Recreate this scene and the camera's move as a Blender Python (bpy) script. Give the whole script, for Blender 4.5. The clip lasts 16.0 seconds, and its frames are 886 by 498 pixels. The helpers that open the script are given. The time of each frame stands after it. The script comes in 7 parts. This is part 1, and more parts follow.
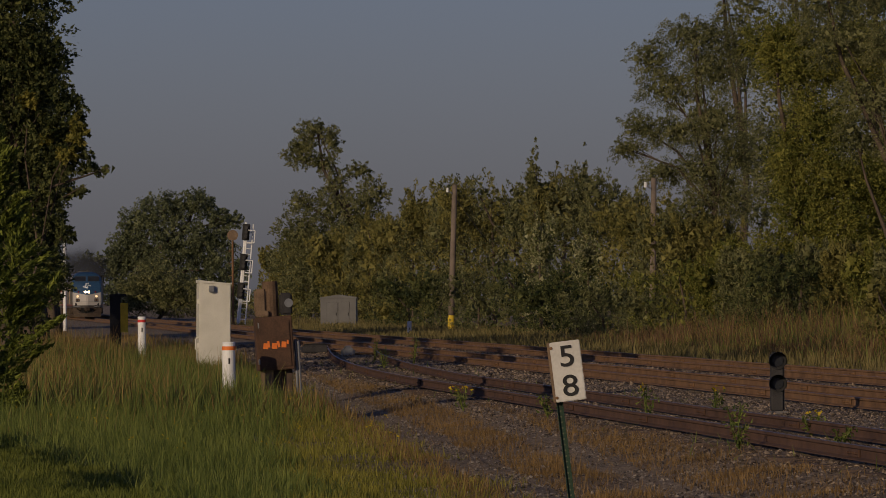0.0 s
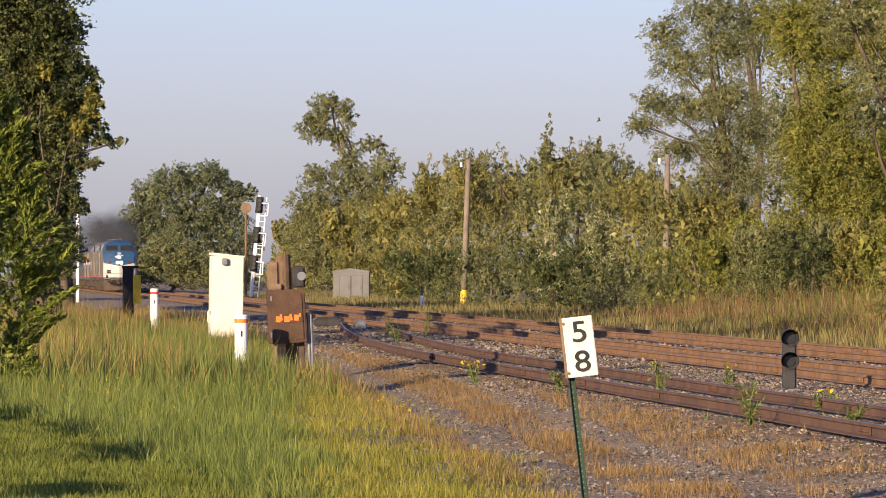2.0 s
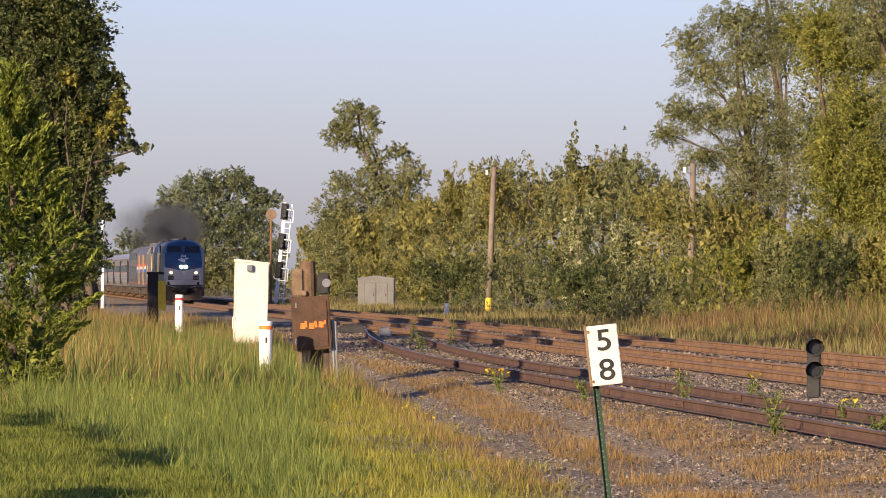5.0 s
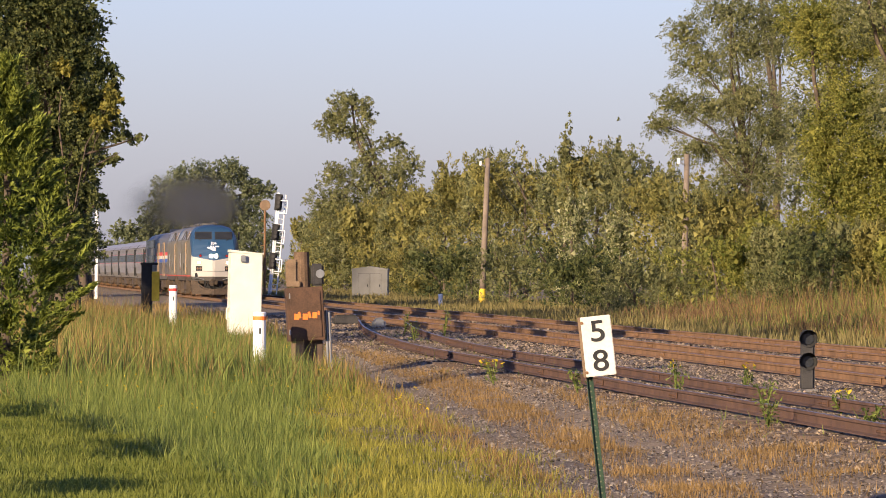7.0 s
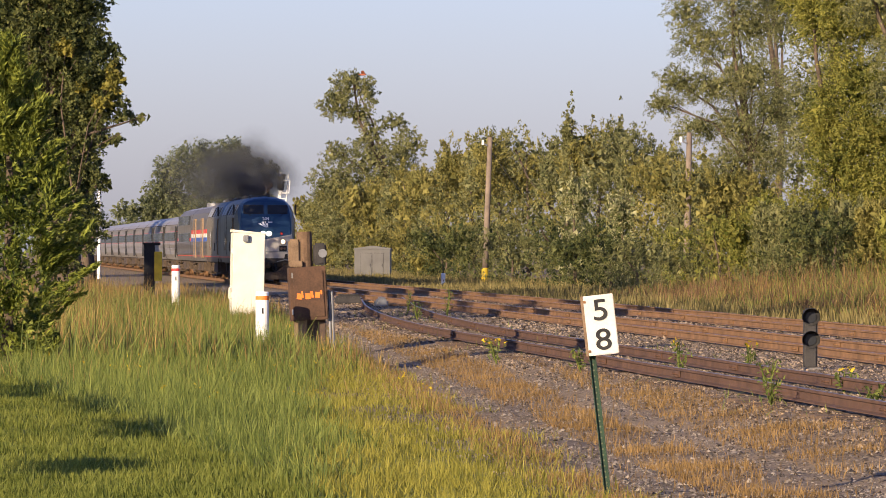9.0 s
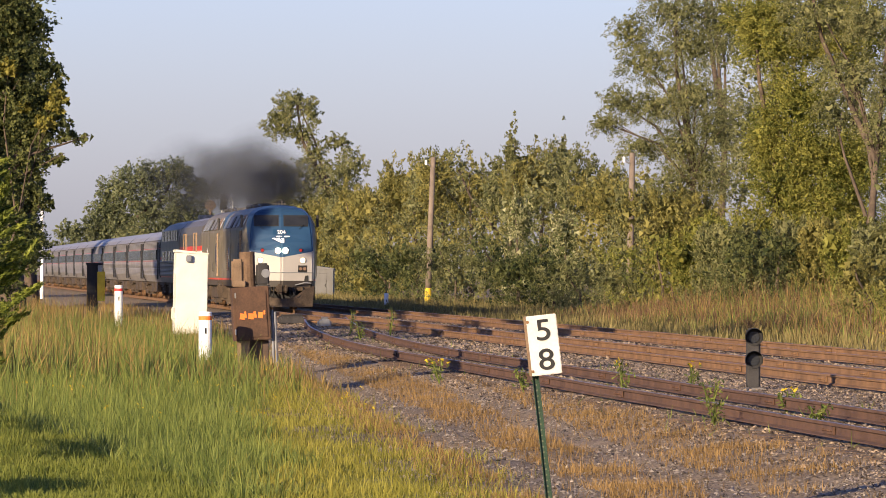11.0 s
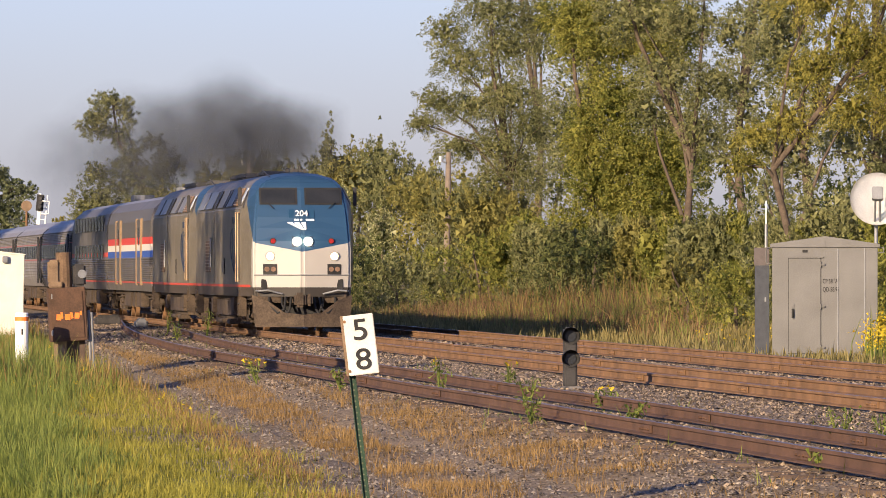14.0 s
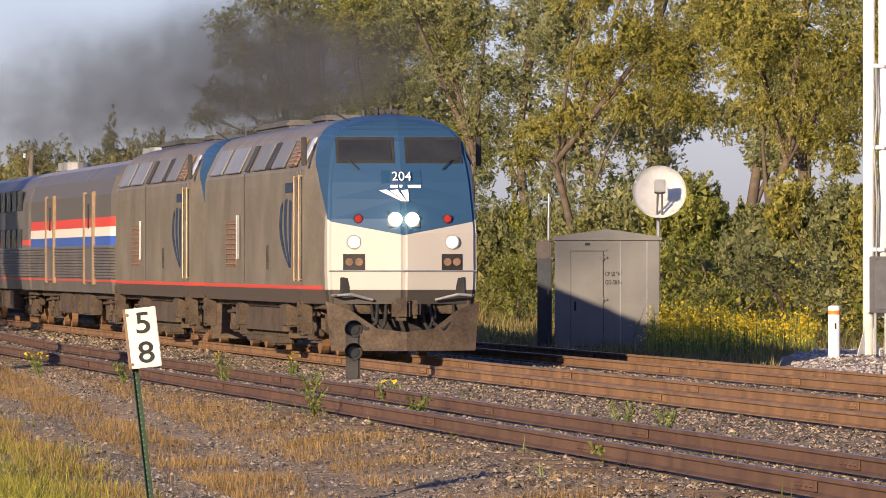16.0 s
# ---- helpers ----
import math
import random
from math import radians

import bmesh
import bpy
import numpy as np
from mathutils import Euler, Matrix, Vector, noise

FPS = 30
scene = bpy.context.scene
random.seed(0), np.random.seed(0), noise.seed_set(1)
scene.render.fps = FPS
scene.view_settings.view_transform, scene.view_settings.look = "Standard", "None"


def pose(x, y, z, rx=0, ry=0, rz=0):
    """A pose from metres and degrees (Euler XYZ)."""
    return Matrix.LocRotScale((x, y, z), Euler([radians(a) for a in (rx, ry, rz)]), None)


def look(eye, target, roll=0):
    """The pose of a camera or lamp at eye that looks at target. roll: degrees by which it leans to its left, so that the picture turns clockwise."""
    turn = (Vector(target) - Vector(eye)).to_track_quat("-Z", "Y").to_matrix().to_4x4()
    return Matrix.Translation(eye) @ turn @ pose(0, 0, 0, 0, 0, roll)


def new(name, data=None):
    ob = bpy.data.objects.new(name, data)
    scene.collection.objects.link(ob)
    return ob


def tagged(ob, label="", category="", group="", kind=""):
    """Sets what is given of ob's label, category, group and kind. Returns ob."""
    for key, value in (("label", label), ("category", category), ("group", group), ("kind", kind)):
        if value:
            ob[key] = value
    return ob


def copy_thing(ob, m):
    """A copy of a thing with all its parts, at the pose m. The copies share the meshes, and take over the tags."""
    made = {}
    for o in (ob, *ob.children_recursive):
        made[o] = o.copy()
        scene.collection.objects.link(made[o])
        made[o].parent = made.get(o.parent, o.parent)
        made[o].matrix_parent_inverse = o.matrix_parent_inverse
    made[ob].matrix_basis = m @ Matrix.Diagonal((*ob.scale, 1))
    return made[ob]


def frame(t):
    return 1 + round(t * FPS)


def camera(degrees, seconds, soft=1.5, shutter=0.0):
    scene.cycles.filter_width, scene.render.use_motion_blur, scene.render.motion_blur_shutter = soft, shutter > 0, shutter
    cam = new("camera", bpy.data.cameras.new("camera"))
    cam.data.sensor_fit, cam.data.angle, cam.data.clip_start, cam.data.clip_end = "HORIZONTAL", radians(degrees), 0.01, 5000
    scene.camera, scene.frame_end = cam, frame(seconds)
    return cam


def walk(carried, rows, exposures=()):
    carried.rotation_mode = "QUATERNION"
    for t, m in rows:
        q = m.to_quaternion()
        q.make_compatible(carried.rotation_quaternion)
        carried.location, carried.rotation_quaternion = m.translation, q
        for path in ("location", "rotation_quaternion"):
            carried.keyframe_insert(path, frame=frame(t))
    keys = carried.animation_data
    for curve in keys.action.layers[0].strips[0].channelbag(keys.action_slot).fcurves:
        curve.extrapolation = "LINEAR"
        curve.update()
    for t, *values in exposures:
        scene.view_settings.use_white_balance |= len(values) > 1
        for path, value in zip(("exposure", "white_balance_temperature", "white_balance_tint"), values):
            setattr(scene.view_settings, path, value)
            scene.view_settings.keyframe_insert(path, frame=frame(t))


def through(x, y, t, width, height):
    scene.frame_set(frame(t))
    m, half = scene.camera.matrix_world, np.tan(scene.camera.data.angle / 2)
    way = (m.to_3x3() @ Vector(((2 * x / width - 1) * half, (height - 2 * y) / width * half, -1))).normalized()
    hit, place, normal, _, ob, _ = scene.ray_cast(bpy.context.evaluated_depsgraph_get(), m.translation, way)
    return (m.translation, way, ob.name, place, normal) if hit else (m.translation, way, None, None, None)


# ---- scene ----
# The camera stands still beside the line and pans; x right of the line, y along it, z = 0 at the rail heads.
EYE = (0.0, 0.0, 1.67)
cam = camera(7.021, 16.0, soft=0.7, shutter=0.0)
PAN = [  # seconds, bearing to the right of the track's direction, pitch, roll, in degrees
    (0, 4.1847, 0.3841, 0.46),
    (0.5, 4.2426, 0.3827, 0.16),
    (1, 4.2279, 0.3579, 0.28),
    (1.5, 4.1183, 0.2251, 0.09),
    (2, 4.0827, 0.1824, -0.03),
    (2.5, 4.1417, 0.2244, 0.00),
    (3, 4.1490, 0.2797, -0.00),
    (3.5, 4.1314, 0.2315, 0.27),
    (4, 4.1030, 0.1686, 0.24),
    (4.5, 3.9622, 0.2087, -0.30),
    (4.7, 3.8938, 0.2369, -0.34),
    (6.8, 3.8967, 0.2484, -0.28),
    (7, 3.9344, 0.1693, -0.38),
    (7.5, 3.9136, 0.0291, -0.25),
    (8, 3.8481, -0.0423, -0.22),
    (8.5, 3.8659, -0.0562, -0.30),
    (8.7, 3.8729, -0.0360, -0.27),
    (11, 4.3659, 0.1658, -0.23),
    (11.5, 4.5536, 0.1946, -0.31),
    (12, 4.7066, 0.1561, -0.18),
    (12.5, 4.9366, 0.1290, -0.03),
    (13, 5.2494, 0.1871, 0.19),
    (13.5, 5.4630, 0.1777, 0.10),
    (14, 5.8204, 0.1666, -0.03),
    (14.5, 6.1752, 0.2180, 0.11),
    (15, 6.5614, 0.2149, 0.00),
    (15.5, 6.9932, 0.1786, 0.14),
    (16, 7.5440, 0.1116, -0.00),
]
walk(cam, [(t, pose(*EYE, 90 + p, r, -b)) for t, b, p, r in PAN],
     exposures=[(t, s + 0.76, 6500, 10) for t, s in ((0.0, -2.2), (0.5, -1.25), (1.0, -0.75), (1.4, -0.38), (1.8, -0.08), (2.1, 0.0), (16.0, 0.0))])

# ---- light ----
SUN_BEARING, SUN_HEIGHT = 216.5, 13.5  # degrees: clockwise from the track's direction; above the horizon
world = bpy.data.worlds.new("sky")
scene.world = world
world.use_nodes = True
nt = world.node_tree
sky = nt.nodes.new("ShaderNodeTexSky")
sky.sky_type, sky.sun_disc = "NISHITA", False
sky.sun_elevation, sky.sun_rotation = radians(SUN_HEIGHT), radians(SUN_BEARING)
sky.air_density, sky.dust_density, sky.ozone_density = 1.0, 0.7, 2.5
haze = nt.nodes.new("ShaderNodeMix")  # lavender autumn haze over the clear sky
haze.data_type, haze.blend_type = "RGBA", "MULTIPLY"
haze.inputs["Factor"].default_value, haze.inputs["B"].default_value = 1.0, (0.94, 0.945, 1.56, 1)
nt.links.new(sky.outputs["Color"], haze.inputs["A"])
nt.links.new(haze.outputs["Result"], nt.nodes["Background"].inputs["Color"])
nt.nodes["Background"].inputs["Strength"].default_value = 0.082
sun = new("sun", bpy.data.lights.new("sun", "SUN"))
sun.data.energy, sun.data.angle, sun.data.color = 6.0, radians(0.6), (1.0, 0.78, 0.55)
sb, se = radians(SUN_BEARING), radians(SUN_HEIGHT)
sun.matrix_world = look((math.sin(sb) * math.cos(se) * 50, math.cos(sb) * math.cos(se) * 50, math.sin(se) * 50), (0, 0, 0))

# ---- materials ----
def mat(name, c1, c2, rough=0.8, metal=0.0, scale=6.0, bump=0.0, fine=60.0, spread=0.0, island=False, spec=0.3):
    """A node material: two tones mixed by coarse and fine noise, with relief, and a random tone per piece."""
    m = bpy.data.materials.new(name)
    m.use_nodes = True
    n, l = m.node_tree.nodes, m.node_tree.links
    b = n["Principled BSDF"]
    tc = n.new("ShaderNodeTexCoord")
    a1, a2 = n.new("ShaderNodeTexNoise"), n.new("ShaderNodeTexNoise")
    a1.inputs["Scale"].default_value, a2.inputs["Scale"].default_value = scale, fine
    a1.inputs["Detail"].default_value, a2.inputs["Detail"].default_value = 5, 3
    l.new(tc.outputs["Object"], a1.inputs["Vector"]), l.new(tc.outputs["Object"], a2.inputs["Vector"])
    add = n.new("ShaderNodeMath")
    add.operation = "MULTIPLY_ADD"
    add.inputs[1].default_value, add.inputs[2].default_value = 0.45, 0.0
    l.new(a2.outputs["Fac"], add.inputs[0])
    add2 = n.new("ShaderNodeMath")
    add2.operation = "MULTIPLY_ADD"
    add2.inputs[1].default_value = 0.75
    l.new(a1.outputs["Fac"], add2.inputs[0]), l.new(add.outputs[0], add2.inputs[2])
    fac = add2.outputs[0]
    if spread:
        geo = n.new("ShaderNodeNewGeometry" if island else "ShaderNodeObjectInfo")
        s = n.new("ShaderNodeMath")
        s.operation = "MULTIPLY_ADD"
        s.inputs[1].default_value = spread
        l.new(geo.outputs["Random Per Island" if island else "Random"], s.inputs[0]), l.new(fac, s.inputs[2])
        s2 = n.new("ShaderNodeMath")
        s2.operation = "SUBTRACT"
        s2.inputs[1].default_value = spread / 2
        l.new(s.outputs[0], s2.inputs[0])
        fac = s2.outputs[0]
    ramp = n.new("ShaderNodeValToRGB")
    ramp.color_ramp.elements[0].position, ramp.color_ramp.elements[1].position = 0.38, 0.82
    ramp.color_ramp.elements[0].color, ramp.color_ramp.elements[1].color = (*c1, 1), (*c2, 1)
    l.new(fac, ramp.inputs["Fac"]), l.new(ramp.outputs["Color"], b.inputs["Base Color"])
    b.inputs["Roughness"].default_value, b.inputs["Metallic"].default_value = rough, metal
    b.inputs["Specular IOR Level"].default_value = spec
    if bump:
        bp = n.new("ShaderNodeBump")
        bp.inputs["Strength"].default_value, bp.inputs["Distance"].default_value = bump, 0.02
        l.new(fac, bp.inputs["Height"]), l.new(bp.outputs["Normal"], b.inputs["Normal"])
    return m


def glow(name, color, strength):
    m = mat(name, color, color)
    b = m.node_tree.nodes["Principled BSDF"]
    b.inputs["Emission Color"].default_value, b.inputs["Emission Strength"].default_value = (*color, 1), strength
    return m


def leafy(name, dark, light, through=0.4, spread=0.38):
    """Leaves: a tone per leaf, part of the light passes through."""
    m = mat(name, dark, light, rough=0.65, scale=0.5, fine=3.0, spread=spread, island=True, spec=0.2)
    n, l = m.node_tree.nodes, m.node_tree.links
    tr, mix = n.new("ShaderNodeBsdfTranslucent"), n.new("ShaderNodeMixShader")
    mix.inputs["Fac"].default_value = through
    ramp = next(x for x in n if x.type == "VALTORGB")
    l.new(ramp.outputs["Color"], tr.inputs["Color"])
    l.new(n["Principled BSDF"].outputs[0], mix.inputs[1]), l.new(tr.outputs[0], mix.inputs[2])
    l.new(mix.outputs[0], n["Material Output"].inputs["Surface"])
    return m


RUST = mat("rusty steel", (0.09, 0.05, 0.025), (0.23, 0.128, 0.06), 0.85, 0.0, 2.0, 0.3, 50)
OLDRUST = mat("old dark rust", (0.05, 0.027, 0.018), (0.12, 0.065, 0.04), 0.9, 0.0, 2.0, 0.3, 50)
RAILTOP = mat("worn rail head", (0.13, 0.085, 0.055), (0.25, 0.175, 0.12), 0.45, 0.5, 1.0)
TIE = mat("weathered tie", (0.05, 0.035, 0.028), (0.12, 0.085, 0.06), 0.95, 0, 3, 0.5, 40, 0.3)
STONE = mat("ballast stone", (0.07, 0.051, 0.032), (0.37, 0.28, 0.18), 0.95, 0, 1.5, 0.2, 30, 0.9, True)
PALESTONE = mat("pale gravel", (0.24, 0.2, 0.16), (0.55, 0.48, 0.4), 0.95, 0, 1.5, 0.2, 30, 0.8, True)


def ground_material():
    """Gravel of mixed grey and tan chips over earth, turning to turf where the grass grows."""
    m = mat("earth and gravel", (0.065, 0.046, 0.026), (0.21, 0.15, 0.088), 1.0, 0, 0.4, 0.25, 18)
    n, l = m.node_tree.nodes, m.node_tree.links
    b = n["Principled BSDF"]
    tc, vor, sep = n.new("ShaderNodeTexCoord"), n.new("ShaderNodeTexVoronoi"), n.new("ShaderNodeSeparateXYZ")
    vor.inputs["Scale"].default_value = 26.0
    l.new(tc.outputs["Object"], vor.inputs["Vector"]), l.new(tc.outputs["Object"], sep.inputs[0])
    chip = n.new("ShaderNodeValToRGB")
    for pos, c in ((0.0, (0.05, 0.037, 0.024)), (1.0, (0.42, 0.32, 0.2))):
        e = chip.color_ramp.elements[0 if pos == 0 else 1]
        e.position, e.color = pos, (*c, 1)
    grey = n.new("ShaderNodeRGBToBW")
    l.new(vor.outputs["Color"], grey.inputs[0]), l.new(grey.outputs[0], chip.inputs["Fac"])
    old = b.inputs["Base Color"].links[0].from_socket
    mix = n.new("ShaderNodeMix")
    mix.data_type = "RGBA"
    mix.inputs["Factor"].default_value = 0.65
    l.new(old, mix.inputs["A"]), l.new(chip.outputs["Color"], mix.inputs["B"])
    turf, noi, edge_x = n.new("ShaderNodeMix"), n.new("ShaderNodeTexNoise"), n.new("ShaderNodeMath")
    turf.data_type = "RGBA"
    noi.inputs["Scale"].default_value = 1.2
    l.new(tc.outputs["Object"], noi.inputs["Vector"])
    edge_x.operation = "MULTIPLY_ADD"
    edge_x.inputs[1].default_value = 2.0
    l.new(noi.outputs["Fac"], edge_x.inputs[0]), l.new(sep.outputs[0], edge_x.inputs[2])
    lt = n.new("ShaderNodeMapRange")
    lt.inputs["From Min"].default_value, lt.inputs["From Max"].default_value = 7.0, 5.8
    l.new(edge_x.outputs[0], lt.inputs["Value"])
    turf.inputs["B"].default_value = (0.15, 0.165, 0.018, 1)
    l.new(lt.outputs["Result"], turf.inputs["Factor"]), l.new(mix.outputs["Result"], turf.inputs["A"])
    l.new(turf.outputs["Result"], b.inputs["Base Color"])
    bp = next(x for x in n if x.type == "BUMP")
    l.new(vor.outputs["Distance"], bp.inputs["Height"])
    bp.invert = True
    return m


GROUND = ground_material()
WHITE = mat("white paint", (0.62, 0.62, 0.58), (0.82, 0.81, 0.76), 0.6, 0, 2, 0.05, 30)
CREAM = mat("cream-white cabinet paint", (0.5, 0.485, 0.4), (0.64, 0.62, 0.52), 0.6, 0, 2, 0.05, 30)
GALV = mat("galvanized steel", (0.15, 0.155, 0.155), (0.24, 0.245, 0.245), 0.5, 0.3, 3, 0.05, 60)
DARKMETAL = mat("dark steel", (0.02, 0.02, 0.02), (0.06, 0.055, 0.05), 0.6, 0.3, 4, 0.1)
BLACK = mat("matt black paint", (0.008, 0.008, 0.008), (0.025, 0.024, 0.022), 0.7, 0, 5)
RUSTBOX = mat("rusted brown sheet", (0.045, 0.028, 0.018), (0.11, 0.06, 0.035), 0.8, 0.1, 3, 0.2, 30)
WOOD = mat("weathered wood", (0.09, 0.06, 0.036), (0.24, 0.165, 0.1), 0.9, 0, 3, 0.5, 45)
POLEWOOD = mat("grey pole wood", (0.1, 0.08, 0.06), (0.24, 0.19, 0.14), 0.9, 0, 1.5, 0.4, 30)
YELLOW = mat("yellow paint", (0.5, 0.33, 0.02), (0.7, 0.5, 0.04), 0.6)
ORANGE = mat("orange band", (0.6, 0.13, 0.02), (0.8, 0.22, 0.04), 0.6)
REDP = mat("red paint", (0.5, 0.03, 0.03), (0.7, 0.06, 0.05), 0.5)
GREENPOST = mat("dark green post", (0.012, 0.03, 0.018), (0.03, 0.06, 0.035), 0.6, 0.3)
GLASS = mat("dark window glass", (0.012, 0.014, 0.016), (0.03, 0.032, 0.035), 0.22, 0, 2, spec=0.3)
HUTGREY = mat("weathered zinc sheet", (0.1, 0.098, 0.09), (0.15, 0.147, 0.137), 0.55, 0.25, 1.2, 0.03, 40)
SILVER = mat("dusty silver paint", (0.16, 0.138, 0.108), (0.29, 0.26, 0.212), 0.42, 0.45, 0.9, 0.02, 12)
ROOFGREY = mat("sooty roof", (0.035, 0.034, 0.033), (0.11, 0.105, 0.1), 0.7, 0.1, 0.8, 0.05, 12)
UNDER = mat("dusty running gear", (0.026, 0.02, 0.015), (0.1, 0.072, 0.048), 0.9, 0.1, 2.5, 0.3, 20)
BARK = mat("tree bark", (0.042, 0.032, 0.023), (0.13, 0.098, 0.068), 0.95, 0, 3, 0.8, 25)
LEAF_WILLOW = leafy("grey green leaves", (0.078, 0.088, 0.03), (0.28, 0.275, 0.115))
LEAF_VINE = leafy("vine leaves", (0.075, 0.092, 0.016), (0.31, 0.295, 0.065))
LEAF_GOLD = leafy("yellowing leaves", (0.1, 0.105, 0.02), (0.36, 0.315, 0.07))
LEAF_OLIVE = leafy("olive willow leaves", (0.1, 0.1, 0.026), (0.31, 0.275, 0.08))
LEAF_PALE = leafy("pale-backed poplar leaves", (0.1, 0.12, 0.035), (0.42, 0.41, 0.21), spread=0.9)
LEAF_DARK = leafy("dark leaves", (0.03, 0.044, 0.014), (0.15, 0.16, 0.05), spread=0.6)
LEAF_CEDAR = leafy("cedar sprays", (0.036, 0.058, 0.01), (0.25, 0.28, 0.045), 0.3)
# distance haze is put into this leaf colour by paling it
LEAF_FAR = leafy("far oak leaves paled by haze", (0.07, 0.088, 0.042), (0.225, 0.24, 0.115))
GRASS_GREEN = leafy("green grass", (0.06, 0.09, 0.018), (0.24, 0.268, 0.06), 0.35)
GRASS_DRY = leafy("dry grass", (0.15, 0.095, 0.03), (0.37, 0.255, 0.085), 0.35)
GRASS_MAT = leafy("matted dry grass", (0.16, 0.098, 0.034), (0.36, 0.23, 0.085), 0.35)
GRASS_YELLOW = leafy("yellowing mown grass", (0.14, 0.138, 0.02), (0.35, 0.31, 0.055), 0.4)
GRASS_LAWN = leafy("mown grass", (0.1, 0.125, 0.02), (0.22, 0.235, 0.045), 0.5)
GRASS_VERGE = leafy("mixed verge grass", (0.09, 0.085, 0.028), (0.27, 0.215, 0.08), 0.3)
GRASS_RED = leafy("reddish seed heads", (0.09, 0.05, 0.028), (0.25, 0.155, 0.075), 0.3)
FLOWER = leafy("goldenrod flowers", (0.35, 0.25, 0.015), (0.65, 0.48, 0.03), 0.3)


# ---- mesh tools ----
def part(name, bm, material, parent=None, label="", smooth=False):
    """One bmesh as one mesh object under a thing."""
    me = bpy.data.meshes.new(name)
    if smooth:
        for f in bm.faces:
            f.smooth = True
    bm.to_mesh(me)
    bm.free()
    for mm in (material if isinstance(material, (list, tuple)) else [material]):
        me.materials.append(mm)
    ob = new(name, me)
    ob.parent = parent
    return tagged(ob, label) if label else ob


def empty(name, m, **tags):
    ob = new(name)
    ob.matrix_world = m
    return tagged(ob, **tags)


def box(bm, x0, x1, y0, y1, z0, z1, bevel=0.0, m=None, index=0):
    """A box, bevelled, added to bm."""
    r = bmesh.ops.create_cube(bm, size=1.0)
    vs = r["verts"]
    bmesh.ops.transform(bm, verts=vs, matrix=Matrix.Translation(((x0 + x1) / 2, (y0 + y1) / 2, (z0 + z1) / 2)) @ Matrix.Diagonal((x1 - x0, y1 - y0, z1 - z0, 1)))
    if m is not None:
        bmesh.ops.transform(bm, verts=vs, matrix=m)
    for f in {f for v in vs for f in v.link_faces}:
        f.material_index = index
    if bevel:
        bmesh.ops.bevel(bm, geom=list({e for v in vs for e in v.link_edges}), offset=bevel, segments=2, affect="EDGES")
    return bm


def tube(bm, a, b, r0, r1=None, n=12, cap=True):
    """A tapered round bar from a to b."""
    a, b = Vector(a), Vector(b)
    r1 = r0 if r1 is None else r1
    d = b - a
    m = Matrix.Translation((a + b) / 2) @ d.to_track_quat("Z", "Y").to_matrix().to_4x4()
    bmesh.ops.create_cone(bm, cap_ends=cap, segments=n, radius1=r0, radius2=r1, depth=d.length, matrix=m)
    return bm


def B():
    return bmesh.new()


def quads(name, V, material, parent=None):
    """A mesh of loose faces from an array of shape (n, corners, 3)."""
    n, ngon = V.shape[:2]
    me = bpy.data.meshes.new(name)
    me.vertices.add(n * ngon), me.loops.add(n * ngon), me.polygons.add(n)
    me.vertices.foreach_set("co", np.ascontiguousarray(V, dtype=np.float32).ravel())
    me.loops.foreach_set("vertex_index", np.arange(n * ngon, dtype=np.int32))
    me.polygons.foreach_set("loop_start", np.arange(0, n * ngon, ngon, dtype=np.int32))
    me.update(calc_edges=True)
    me.materials.append(material)
    ob = new(name, me)
    ob.parent = parent
    return ob


RNG = np.random.default_rng(7)


def unit(v):
    return v / np.maximum(np.linalg.norm(v, axis=1, keepdims=True), 1e-6)


def leaves(points, size, droop=0.3, aspect=0.55):
    """Small pointed leaves at the points."""
    n = len(points)
    along = RNG.normal(size=(n, 3))
    along[:, 2] -= droop
    along = unit(along)
    side = unit(np.cross(along, RNG.normal(size=(n, 3))))
    s = size * RNG.uniform(0.6, 1.35, (n, 1))
    V = np.empty((n, 3, 3))
    V[:, 0], V[:, 1] = points + along * s * 0.5 - side * s * aspect * 0.2, points - along * s * 0.4 + side * s * aspect * 0.6
    V[:, 2] = points - along * s * 0.3 - side * s * aspect * 0.6
    return V


